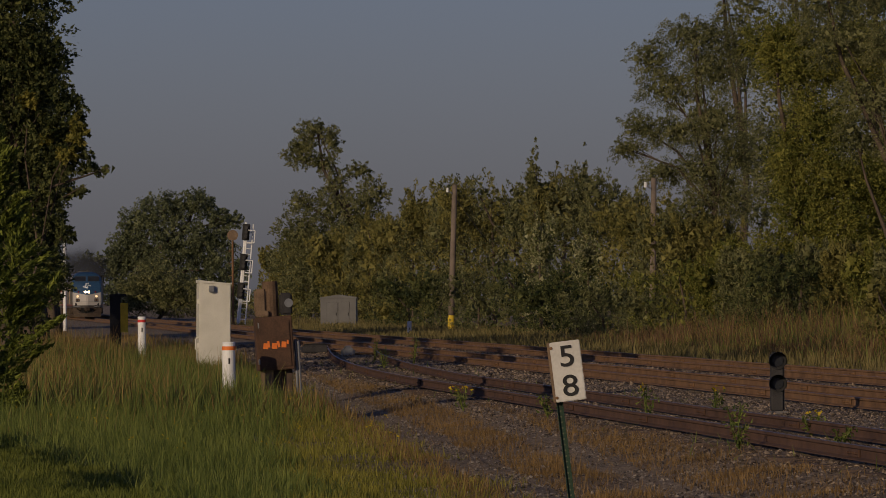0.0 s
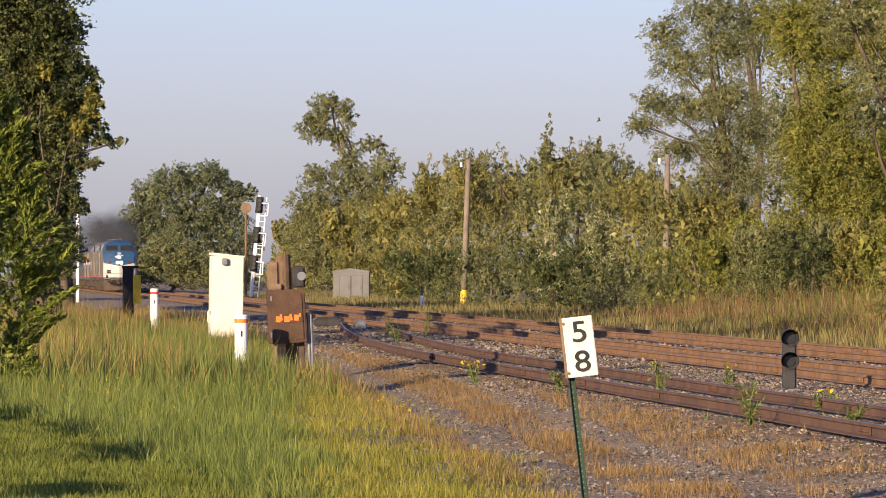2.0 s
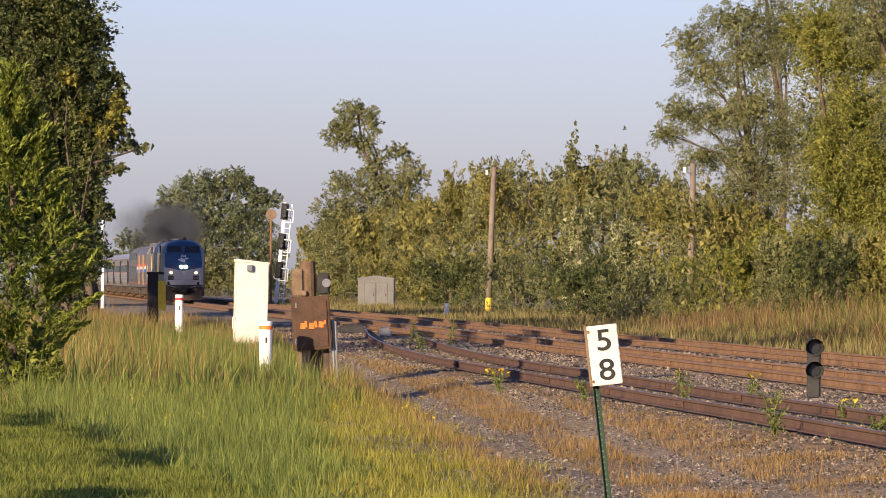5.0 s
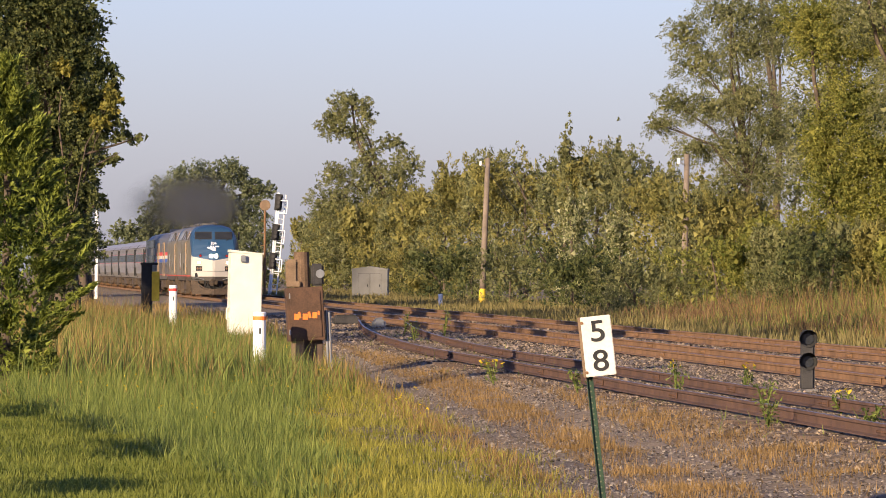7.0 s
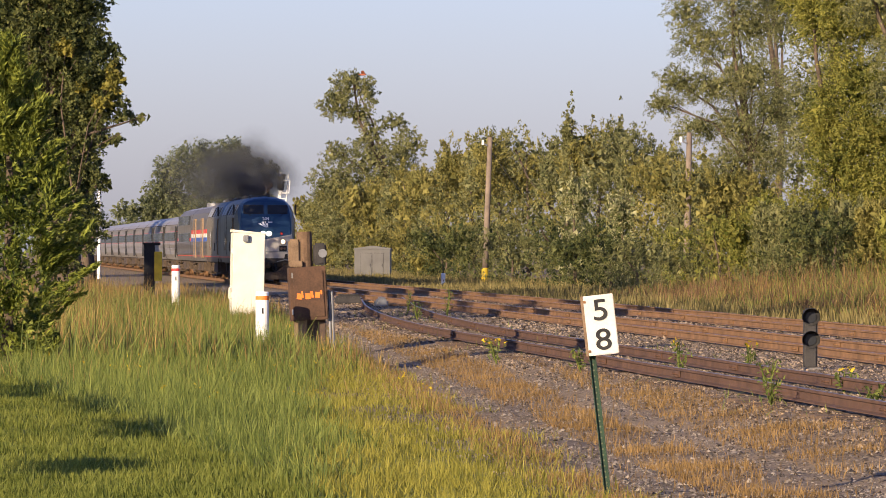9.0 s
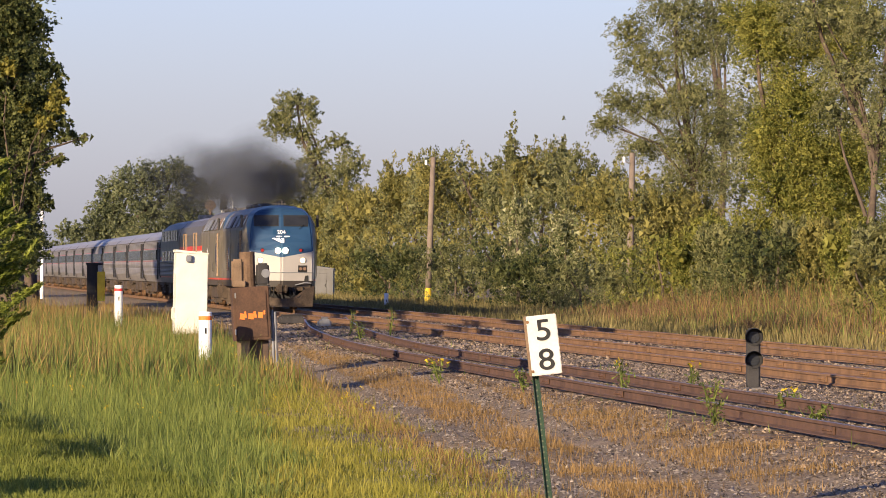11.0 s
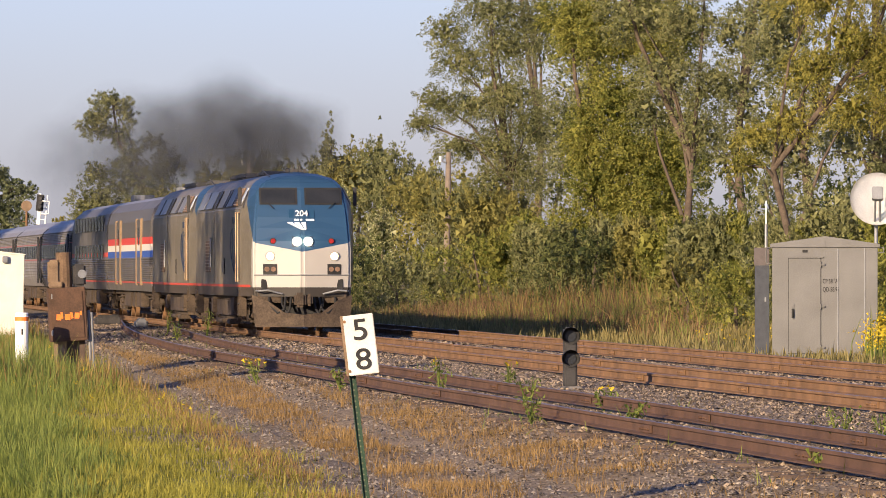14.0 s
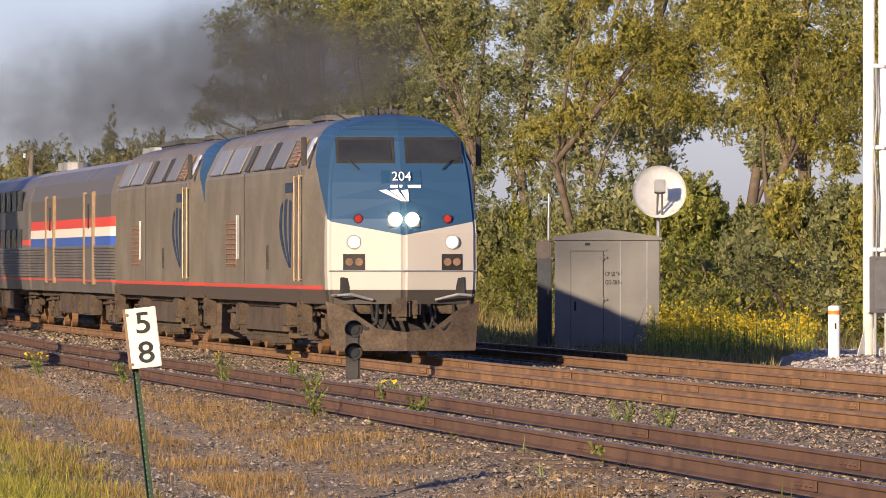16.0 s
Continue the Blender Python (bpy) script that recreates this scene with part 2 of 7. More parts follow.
def twigs(lobes, n, size, reach, rise, droop, aspect, per=34):
    """Leafy twigs standing out of ellipsoids (x, y, z, rx, ry, rz), over an inner mass of coarser leaves."""
    L = np.array(lobes, dtype=float)
    w = L[:, 3] * L[:, 5]
    k = max(1, n // per)
    which = RNG.choice(len(L), k, p=w / w.sum())
    d = unit(RNG.normal(size=(k, 3)))
    rad = np.where(RNG.random((k, 1)) < 0.15, RNG.random((k, 1)) ** 0.5 * 0.9, RNG.uniform(0.72, 1.0, (k, 1)))
    c = L[which, :3] + d * rad * L[which, 3:]
    small = np.minimum(1.0, np.sqrt(L[which, 3:4] * L[which, 5:6]) / (1.6 * reach))
    axis = unit(d * (1, 1, 0.7) + RNG.normal(size=(k, 3)) * 0.35 + (0, 0, rise))
    long = reach * RNG.uniform(0.55, 1.25, (k, 1)) * small
    side = unit(np.cross(axis, RNG.normal(size=(k, 3))))
    up = np.cross(axis, side)
    i = np.repeat(np.arange(k), per)
    t = RNG.random((k * per, 1))
    r = long[i] * 0.34 * (1.1 - 0.75 * t)
    p = c[i] + axis[i] * long[i] * (t - 0.55) + side[i] * r * RNG.normal(0, 0.6, t.shape) + up[i] * r * RNG.normal(0, 0.6, t.shape)
    p[:, 2:] -= 0.5 * droop * long[i] * t * t
    along = unit(axis[i] + RNG.normal(size=p.shape) * 0.6 - (0, 0, 0.6 * droop))
    flat = unit(np.cross(along, RNG.normal(size=p.shape) + d[i] * 1.2))
    s = size * RNG.uniform(0.65, 1.35, t.shape)
    V = np.stack([p + along * s * 0.6, p - along * s * 0.3 + flat * s * aspect * 0.62, p - along * s * 0.4 - flat * s * aspect * 0.62], 1)
    m = max(60, n // 14)
    which = RNG.choice(len(L), m, p=w / w.sum())
    q = L[which, :3] + unit(RNG.normal(size=(m, 3))) * RNG.random((m, 1)) ** 0.4 * 0.6 * L[which, 3:]
    V = np.concatenate([V, leaves(q, size * 2.2, 0.2, 0.8)])
    return V[V[:, :, 2].min(1) > 0.02]


def limb_tube(bm, pts, r0, r1, n=7):
    pts = [Vector(p) for p in pts]
    k = len(pts) - 1
    for i in range(k):
        tube(bm, pts[i], pts[i + 1], r0 + (r1 - r0) * i / k, r0 + (r1 - r0) * (i + 1) / k, n, False)


def tree(name, x, y, z, lobes, n, leaf, material, label, category="tree", trunk=0.2, droop=0.3, clump=0.45, limbs=True, group="", aspect=0.5, rise=0.25):
    """Trunk and limbs into the lobes, and a crown of loose leaves; lobes are (dx, dy, height, rx, ry, rz) from the foot."""
    th = empty(name, pose(x, y, z), label=label, category=category, group=group)
    rnd = random.Random(int(x * 31 + y * 7))
    bm = B()
    top = max(l[2] for l in lobes)
    mid = min(lobes, key=lambda l: abs(l[2] - top * 0.45))
    path = [(0, 0, -0.3), (mid[0] * 0.15, 0, top * 0.22), (mid[0] * 0.5, mid[1] * 0.4, top * 0.45)]
    hi = max(lobes, key=lambda l: l[2])
    path += [(hi[0] * 0.75, hi[1] * 0.7, top * 0.8), (hi[0], hi[1], top)]
    limb_tube(bm, path, trunk, trunk * 0.25, 9)
    if limbs:
        for l in lobes[::2]:
            k = rnd.uniform(0.35, 0.75)
            s = Vector(path[1]).lerp(Vector(path[2]), rnd.random()) if l[2] < top * 0.7 else Vector(path[2])
            e = Vector(l[:3])
            m = s.lerp(e, 0.5) + Vector((rnd.uniform(-.3, .3), rnd.uniform(-.3, .3), 0.12 * (e - s).length))
            limb_tube(bm, [s, m, e], trunk * 0.45, trunk * 0.1, 6)
            for _ in range(2):
                e2 = e + Vector((rnd.uniform(-1, 1) * l[3], rnd.uniform(-1, 1) * l[4], rnd.uniform(-0.2, 0.9) * l[5])) * 0.8
                limb_tube(bm, [m.lerp(e, k), e2], trunk * 0.14, trunk * 0.04, 5)
    part("trunk", bm, BARK, th, smooth=True)
    quads("crown", twigs(lobes, int(n * 1.75), leaf * 0.8, clump * 2.6, rise, droop, aspect), material, th)
    return th


# ---- ground and tracks ----
SIDING, MAIN, FAR = 11.45, 16.0, 20.02  # track centres


def rough(x, y, s=0.3):
    return noise.noise(Vector((x * s, y * s, 3.1)))


def soft(v, w):
    """A ramp from 0 to 1, w wide about 0."""
    return min(max(0.5 + v / w, 0.0), 1.0)


def level(x, y):
    """Height of the ground."""
    xs = [-4000, -3, 2.5, 5.0, 8.3, 9.8, 10.4, 13.2, 14.2, 22.0, 23.2, 26, 32, 60, 4000]
    zs = [-0.45, -0.45, -0.42, -0.5, -0.52, -0.33, -0.27, -0.25, -0.205, -0.205, -0.42, -0.35, -0.25, -0.2, -0.2]
    z = float(np.interp(x, xs, zs))
    if y < 560 and -40 < x < 60:
        bed = 1 - 0.75 * soft(x - 10.4, 0.8) * soft(22.2 - x, 0.8)  # the ballast lies even
        z += bed * (0.07 + 0.07 * soft(x - 5.5, 1) * soft(9.6 - x, 1)) * rough(x, y, 0.45) + bed * 0.03 * rough(x + 9, y, 1.3) + 0.17 * soft(x - 0.182 * y, 1.0) * soft(29.6 - x, 1.0) * soft(y - 122, 3) * soft(150 - y, 3)
    return z


def ground_sheet():
    xs = np.unique(np.concatenate([[-3000, -1200, -500, -200, -80, -40, -20], np.arange(-8, 30, 0.4), [32, 36, 42, 50, 60, 90, 200, 500, 1200, 3000]]))
    ys = np.unique(np.concatenate([[-1500, -500, -150, -40, 0, 20], np.arange(45, 183, 0.85), np.arange(183, 730, 7), [790, 900, 1200, 1800, 3500]]))
    vs = [(x, y, level(x, y)) for y in ys for x in xs]
    w = len(xs)
    fs = [(j * w + i, j * w + i + 1, (j + 1) * w + i + 1, (j + 1) * w + i) for j in range(len(ys) - 1) for i in range(w - 1)]
    me = bpy.data.meshes.new("ground")
    me.from_pydata(vs, [], fs)
    me.materials.append(GROUND)
    tagged(new("ground", me), "stony grey-brown earth with gravel and patches of grass", "ground", kind="structure")


ground_sheet()
RAIL = [(-0.07, -0.17), (-0.07, -0.155), (-0.012, -0.135), (-0.01, -0.05), (-0.035, -0.035), (-0.036, -0.004), (-0.03, 0.0),
        (0.03, 0.0), (0.036, -0.004), (0.035, -0.035), (0.01, -0.05), (0.012, -0.135), (0.07, -0.155), (0.07, -0.17)]


def rail(line, side, parent, steel):
    """One rail along the centre line, side -1 or 1."""
    bm = B()
    rings = []
    for i, (x, y, z) in enumerate(line):
        x0, y0, _ = line[max(i - 1, 0)]
        x1, y1, _ = line[min(i + 1, len(line) - 1)]
        d = Vector((x1 - x0, y1 - y0, 0)).normalized()
        nrm = Vector((d.y, -d.x, 0))
        rings.append([bm.verts.new(Vector((x, y, z + b)) + nrm * (side * 0.7525 + a)) for a, b in RAIL])
    k = len(RAIL)
    for r, s in zip(rings, rings[1:]):
        for i in range(k):
            f = bm.faces.new((r[i], r[(i + 1) % k], s[(i + 1) % k], s[i]))
            f.material_index = 1 if i == 6 else 0
    bmesh.ops.recalc_face_normals(bm, faces=bm.faces)
    return part("rail", bm, [steel, RAILTOP], parent)


def siding_x(y):
    t = min(max((y - 148) / 120, 0), 1)
    return SIDING + (MAIN - SIDING) * t * t * (1.6 - 0.6 * t)


TIE_ME = None


def track(label, centre, ylist, dz=0.0, ties=(), steel=RUST):
    global TIE_ME
    th = empty("railway_track", pose(0, 0, 0), label=label, category="railway track", kind="structure")
    line = [(centre(y), y, dz + 0.012 * noise.noise(Vector((centre(y), y * 0.08, 0)))) for y in ylist]
    for s in (-1, 1):
        r = rail(line, s, th, steel)
        for y in np.arange(58.0 + 3 * (s + 1), 210, 11.9):  # bolted joints
            bm = B()
            for sx in (-1, 1):
                box(bm, sx * 0.03 - 0.012, sx * 0.03 + 0.012, -0.45, 0.45, -0.135, -0.045, 0.004)
                for q in (-0.33, -0.12, 0.12, 0.33):
                    tube(bm, (sx * 0.035, q, -0.09), (sx * 0.065, q, -0.09), 0.014, n=6)
            j = part("joint_bar", bm, steel, r)
            j.location = (centre(y) + s * 0.7525, y, dz)
    if TIE_ME is None:
        bm = box(B(), -1.3, 1.3, -0.11, 0.11, -0.36, -0.203, 0.012)
        TIE_ME = bpy.data.meshes.new("tie")
        bm.to_mesh(TIE_ME)
        bm.free()
        TIE_ME.materials.append(TIE)
    for y in ties:
        t = new("tie", TIE_ME)
        t.parent = th
        t.location = (centre(y) + random.uniform(-.05, .05), y, dz - 0.01 + random.uniform(-.015, .01))
        t.rotation_euler = (0, 0, random.uniform(-.02, .02))
    return th


FARY = list(np.arange(-30, 280, 5.0)) + list(np.arange(280, 1200, 25.0))
track("rusty brown main track on grey ballast", lambda y: MAIN, FARY, 0.0, np.arange(53, 205, 0.52))
track("rusty brown main track beside a grass strip", lambda y: FAR, FARY, 0.0, np.arange(63, 210, 0.52))
track("old rusty siding track overgrown with weeds", siding_x, list(np.arange(-30, 148, 5.0)) + list(np.arange(148, 264, 3.0)), -0.05, np.arange(48, 200, 0.55), OLDRUST)


def stones(name, n, x0, x1, y0, y1, size, label, material=STONE):
    """Loose broken stones as small eight-sided lumps, one mesh."""
    x, y = RNG.uniform(x0, x1, n), y0 + (y1 - y0) * RNG.random(n) ** 1.5
    keep = x < 0.2 * y + 1.0
    for c in (SIDING, MAIN, FAR):
        for s in (-1, 1):
            keep &= np.abs(x - (c + s * 0.7525)) > 0.09
    if material is PALESTONE:
        keep &= x > 0.182 * y
    x, y = x[keep], y[keep]
    n = len(x)
    z = np.array([level(a, b) for a, b in zip(x, y)])
    c = np.stack([x, y, z + 0.01], 1)
    o = np.array([(1, 0, 0), (-1, 0, 0), (0, 1, 0), (0, -1, 0), (0, 0, 1), (0, 0, -1)], float)
    tri = [(0, 2, 4), (2, 1, 4), (1, 3, 4), (3, 0, 4)]
    s = size * RNG.lognormal(0, 0.35, (n, 1, 1))
    v = o[None] * RNG.uniform(0.5, 1.0, (n, 6, 1)) + RNG.normal(size=(n, 6, 3)) * 0.24
    v = v * s * (1, 1, 0.7)
    ang = RNG.uniform(0, 6.3, n)
    ca, sa = np.cos(ang)[:, None], np.sin(ang)[:, None]
    v = np.stack([v[:, :, 0] * ca - v[:, :, 1] * sa, v[:, :, 0] * sa + v[:, :, 1] * ca, v[:, :, 2]], 2) + c[:, None]
    me = bpy.data.meshes.new(name)
    idx = (np.arange(n)[:, None, None] * 6 + np.array(tri)[None]).reshape(-1)
    me.vertices.add(n * 6), me.loops.add(len(idx)), me.polygons.add(len(idx) // 3)
    me.vertices.foreach_set("co", v.astype(np.float32).ravel())
    me.loops.foreach_set("vertex_index", idx.astype(np.int32))
    me.polygons.foreach_set("loop_start", np.arange(0, len(idx), 3, dtype=np.int32))
    me.update(calc_edges=True)
    me.materials.append(material)
    tagged(new(name, me), label, "ballast", kind="stuff")


stones("ballast", 118000, 9.4, 22.3, 54, 150, 0.023, "loose grey and tan broken ballast stones between the rails")
stones("ballast", 36000, 9.4, 22.7, 152, 298, 0.036, "grey broken ballast stones under the distant tracks")
stones("gravel", 20000, 22.6, 29.4, 122, 149, 0.035, "pale gravel pad round the signal mast", PALESTONE)
PATHSTONE = mat("grey path gravel", (0.075, 0.061, 0.045), (0.34, 0.285, 0.21), 0.95, 0, 1.5, 0.2, 30, 0.9, True)
stones("gravel", 62000, 5.2, 9.9, 50, 178, 0.019, "fine grey gravel of a worn track-side path", PATHSTONE)


# ---- grass ----
def blades(name, x, y, height, width, material, label, lean=0.25, z=None):
    """Bent grass blades, one triangle pair each."""
    n = len(x)
    z = np.array([level(a, b) for a, b in zip(x, y)]) - 0.02 if z is None else z
    base = np.stack([x, y, z], 1)
    h = np.reshape(height, (-1, 1)) * RNG.lognormal(0, 0.28, (n, 1))
    a = RNG.uniform(0, 6.3, (n, 1))
    out = np.concatenate([np.cos(a), np.sin(a), np.zeros((n, 1))], 1)
    k = np.abs(RNG.normal(0, lean, (n, 1)))
    side = np.concatenate([-np.sin(a + 0.6), np.cos(a + 0.6), np.zeros((n, 1))], 1) * width
    mid = base + out * h * k * 0.35 + (0, 0, 1) * h * 0.6
    tip = base + out * h * k * 1.1 + (0, 0, 1) * h * np.sqrt(np.maximum(1 - 0.6 * k * k, 0.2))
    V = np.stack([base, mid * 0.6 + base * 0.4 + side * 0.6, tip, mid * 0.6 + base * 0.4 - side * 0.6], 1)
    ob = quads(name, V, material)
    return tagged(ob, label, "grass", kind="stuff")


def scatter(n, inside, y0, y1, x0, x1, power=1.4):
    """Random places where inside(x, y) is a probability."""
    y = y0 + (y1 - y0) * RNG.random(n) ** power
    x = RNG.uniform(x0, x1, n)
    p = np.array([inside(a, b) for a, b in zip(x, y)])
    k = RNG.random(n) < p
    return x[k], y[k]


def edge(y):
    """Where the green grass ends and the gravel begins."""
    return np.interp(y, [42, 64, 94, 122, 167, 241, 368], [5.2, 5.6, 6.4, 7.3, 8.4, 10.5, 11.5])


def lawn_edge(y):
    return np.interp(y, [42, 66.5, 83.5, 124, 169], [3.2, 3.0, 2.4, 0.6, -1.5])


def meadow(x, y):
    return soft(edge(y) - x + 0.8 * rough(x, y, 0.5), 1.2) * soft(x - lawn_edge(y) + 0.4 * rough(x, y, 0.6), 0.5)


def tall(x, y):
    """The meadow stands higher towards the cabinets."""
    return 0.26 + (0.42 * np.clip((y - 102) / 56, 0, 1) + 0.12 * np.clip((y - 170) / 56, 0, 1)) * np.clip((8.2 - x) / 1.8, 0.15, 1)


x, y = scatter(270000, meadow, 50, 212, -2.5, 9.5)
short = x > 0.05 * y + 0.9 * np.array([rough(a, b, 0.35) for a, b in zip(x, y)]) + 0.15 * RNG.normal(size=len(x))
k = ~short
blades("meadow_grass", x[k], y[k], tall(x[k], y[k]) * 0.9, 0.0095, GRASS_GREEN, "tall uncut green meadow grass leaning in the wind", 0.6)
blades("short_grass", x[short], y[short], tall(x[short], y[short]) * 0.55, 0.0095, GRASS_YELLOW, "short yellow-green grass beside the gravel path", 0.8)
x, y = scatter(105000, lambda a, b: soft(lawn_edge(b) - a, 0.5), 55, 130, 0.0, 3.8)
blades("lawn_grass", x, y, 0.085, 0.014, GRASS_LAWN, "short mown green lawn with dry tips", 0.5)
x, y = scatter(46000, lambda a, b: meadow(a, b) * soft(rough(a, b, 0.22) - 0.2 + (b - 132) / 80, 0.4), 56, 367, -2, 11.5)
blades("dry_meadow_grass", x, y, tall(x, y) * 1.0, 0.012, GRASS_DRY, "straw-coloured seeding grass stalks in the meadow", 0.3)


x, y = scatter(17000, lambda a, b: soft(a - lawn_edge(b) - 1.0, 1) * soft(edge(b) - a + 0.2, 0.8) * soft(rough(a, b, 0.5) + 0.15, 0.5), 124, 297, 0.5, 11.0, 1.2)
blades("tall_weeds", x, y, 0.36 + 0.42 * np.clip((6.5 - x) / 2.5, 0, 1), 0.018, GRASS_DRY, "shoulder-high straw and brown weeds round the cabinets", 0.3)
x, y = scatter(16000, lambda a, b: soft(a - lawn_edge(b) - 0.6, 1) * soft(edge(b) - a - 0.2, 0.8) * soft(rough(a, b, 0.4) + 0.1, 0.5), 121, 268, 0.5, 10.0, 1.2)
blades("tall_green_weeds", x, y, 0.4 + 0.35 * np.clip((7.0 - x) / 2.5, 0, 1), 0.018, GRASS_GREEN, "high green reeds and weeds before the cabinets", 0.4)


x, y = scatter(9000, lambda a, b: soft(a - lawn_edge(b) - 0.3, 0.6) * soft(5.2 - a + rough(a, b, 0.4), 1.5) * soft(b - 146, 12) * soft(rough(a, b, 0.5) + 0.3, 0.4), 138, 205, -1.0, 7.0, 1.0)
blades("golden_reeds", x, y, 0.62 + 0.35 * np.clip((3.2 - x) / 2.5, 0, 1), 0.02, GRASS_DRY, "golden reeds and seed heads at the back of the meadow", 0.5)


def verge(x, y):
    ruts = 1.0 if abs(x - (edge(y) + 0.75)) > 0.35 and abs(x - (edge(y) + 2.3)) > 0.3 else 0.06
    return soft(x - edge(y) + 0.2, 0.5) * soft(9.9 - x, 0.6) * soft(rough(x, y, 0.45) + 0.12 - 0.35 * soft(77 - y, 11) * soft(x - 7.6, 0.6), 0.3) * ruts


x, y = scatter(235000, verge, 50, 212, 5, 10.8)
blades("verge_grass", x, y, 0.13, 0.0065, GRASS_MAT, "low dry yellow-brown grass on the gravel verge", 0.9)
x, y = scatter(1800, lambda a, b: soft(rough(a, b, 0.5) - 0.2, 0.2), 50, 212, 9.6, 13.6)
blades("weeds", x, y, 0.17, 0.011, GRASS_GREEN, "sparse green weeds growing through the siding", 0.5)
x, y = scatter(80000, lambda a, b: soft(a - (22.8 if b > 184 else 23.8), 0.8) * soft(33.5 - a, 2) * (0.0 if b < 149 and 0.18 * b < a < 29.2 else 1.0), 115, 592, 22, 34, 1.7)
blades("far_verge_grass", x, y, np.where(y < 190, 0.22, 0.34), 0.03, GRASS_VERGE, "yellow-green long grass beyond the tracks", 0.35)
def bank(x, y):
    """The reed bank: dense before the vine-clad trees, thinning out along the line."""
    b = np.degrees(np.arctan2(x, y))
    return soft(b - 5.1, 0.6) * soft(7.7 - b, 0.5) * soft(x - 26.4 + 0.8 * rough(x, y, 0.2), 1.6) * soft(33.5 - x, 1.5) * soft(300 - y, 30)


x, y = scatter(52000, bank, 165, 310, 24, 34, 1.2)
high = 0.3 + np.clip((x - 25) / 6, 0, 1) * (0.22 + 0.62 * np.clip((np.degrees(np.arctan2(x, y)) - 5.3) / 1.5, 0, 1))
tone = np.array([rough(a, b, 0.16) for a, b in zip(x, y)]) + 0.3 * RNG.normal(size=len(x))
red, green = tone > 0.0, tone < -0.16
straw = ~(red | green)
blades("reddish_grass", x[red], y[red], high[red], 0.022, GRASS_RED, "tall reddish-brown seeding grass before the trees", 0.85)
blades("straw_reeds", x[straw], y[straw], high[straw], 0.022, GRASS_DRY, "tall straw-coloured reeds on the bank before the trees", 0.85)
blades("green_reeds", x[green], y[green], high[green] * 0.85, 0.024, GRASS_GREEN, "green sedges between the reeds on the bank", 0.6)


# ---- trees ----
tree("broadleaf_tree", 2.31, 184.59, -0.5, [(-0.8, 0.0, 7.91, 1.07, 1.07, 0.68), (0.46, 0.0, 7.92, 0.87, 0.87, 0.58), (1.04, 0.0, 7.43, 0.73, 0.73, 0.58), (1.72, 0.0, 7.24, 0.49, 0.49, 0.34), (0.27, 0.0, 6.85, 0.87, 0.87, 0.68), (1.24, 0.0, 6.46, 0.78, 0.78, 0.58), (1.82, 0.0, 5.98, 0.53, 0.53, 0.44), (2.12, 0.0, 5.5, 0.49, 0.49, 0.21), (2.6, 0.0, 5.52, 0.27, 0.27, 0.14), (1.24, 0.0, 5.59, 0.58, 0.58, 0.44), (1.83, 0.0, 4.96, 0.39, 0.39, 0.24), (1.05, 0.0, 4.81, 0.53, 0.53, 0.39), (0.47, 0.0, 5.78, 0.68, 0.68, 0.58), (1.25, 0.0, 4.13, 0.44, 0.44, 0.49), (1.64, 0.0, 3.84, 0.24, 0.24, 0.24), (0.87, 0.0, 3.45, 0.58, 0.58, 0.58), (1.16, 0.0, 2.67, 0.53, 0.53, 0.58), (-0.61, 0.0, 6.94, 0.97, 0.97, 0.87), (1.92, 0.0, 6.86, 0.34, 0.34, 0.24), (1.23, 0.0, 8.21, 0.58, 0.58, 0.29), (-0.32, 0.0, 8.88, 1.36, 1.36, 0.58), (0.65, 0.0, 8.69, 0.97, 0.97, 0.49), (0.3, 0.0, 9.9, 1.7, 1.7, 1.0), (0.2, 0.0, 4.4, 0.8, 0.8, 0.8), (0.4, 0.0, 2.0, 0.8, 0.8, 0.8), (-0.4, 0.0, 5.6, 0.9, 0.9, 0.8)], 25000, 0.1, LEAF_DARK,
     "tall dark green broadleaf tree with yellowing tips", trunk=0.16, clump=0.17, droop=0.5, aspect=0.75)
tree("yellow_maple", 2.45, 184.2, -0.5, [(1.72, 0.0, 6.5, 0.3, 0.3, 0.4), (0.5, 0.0, 7.3, 0.3, 0.3, 0.25), (1.45, 0.0, 5.9, 0.3, 0.3, 0.25), (0.9, 0.0, 6.3, 0.22, 0.22, 0.2)], 1400, 0.11, LEAF_GOLD,
     "slender young maple with yellow leaves among dark branches", trunk=0.05, clump=0.16, aspect=0.75)
# belt trees added behind the broadleaf tree to shade the passing train
tree("broadleaf_tree", 3.57, 215.81, -0.4, [(-0.43, 0.01, 9.63, 1.58, 5.05, 1.58), (-0.87, 0.01, 7.83, 1.66, 5.32, 1.66), (-1.16, 0.02, 5.66, 1.66, 5.32, 1.66), (-0.72, 0.01, 3.49, 1.33, 4.25, 1.33), (-1.44, 0.02, 8.91, 1.83, 5.85, 1.83), (-1.73, 0.03, 4.76, 1.66, 5.32, 1.66)], 12000, 0.17, LEAF_DARK,
     "dark broadleaf tree added beside the line to shade the train", trunk=0.22, clump=0.4, group="trees beside the line")
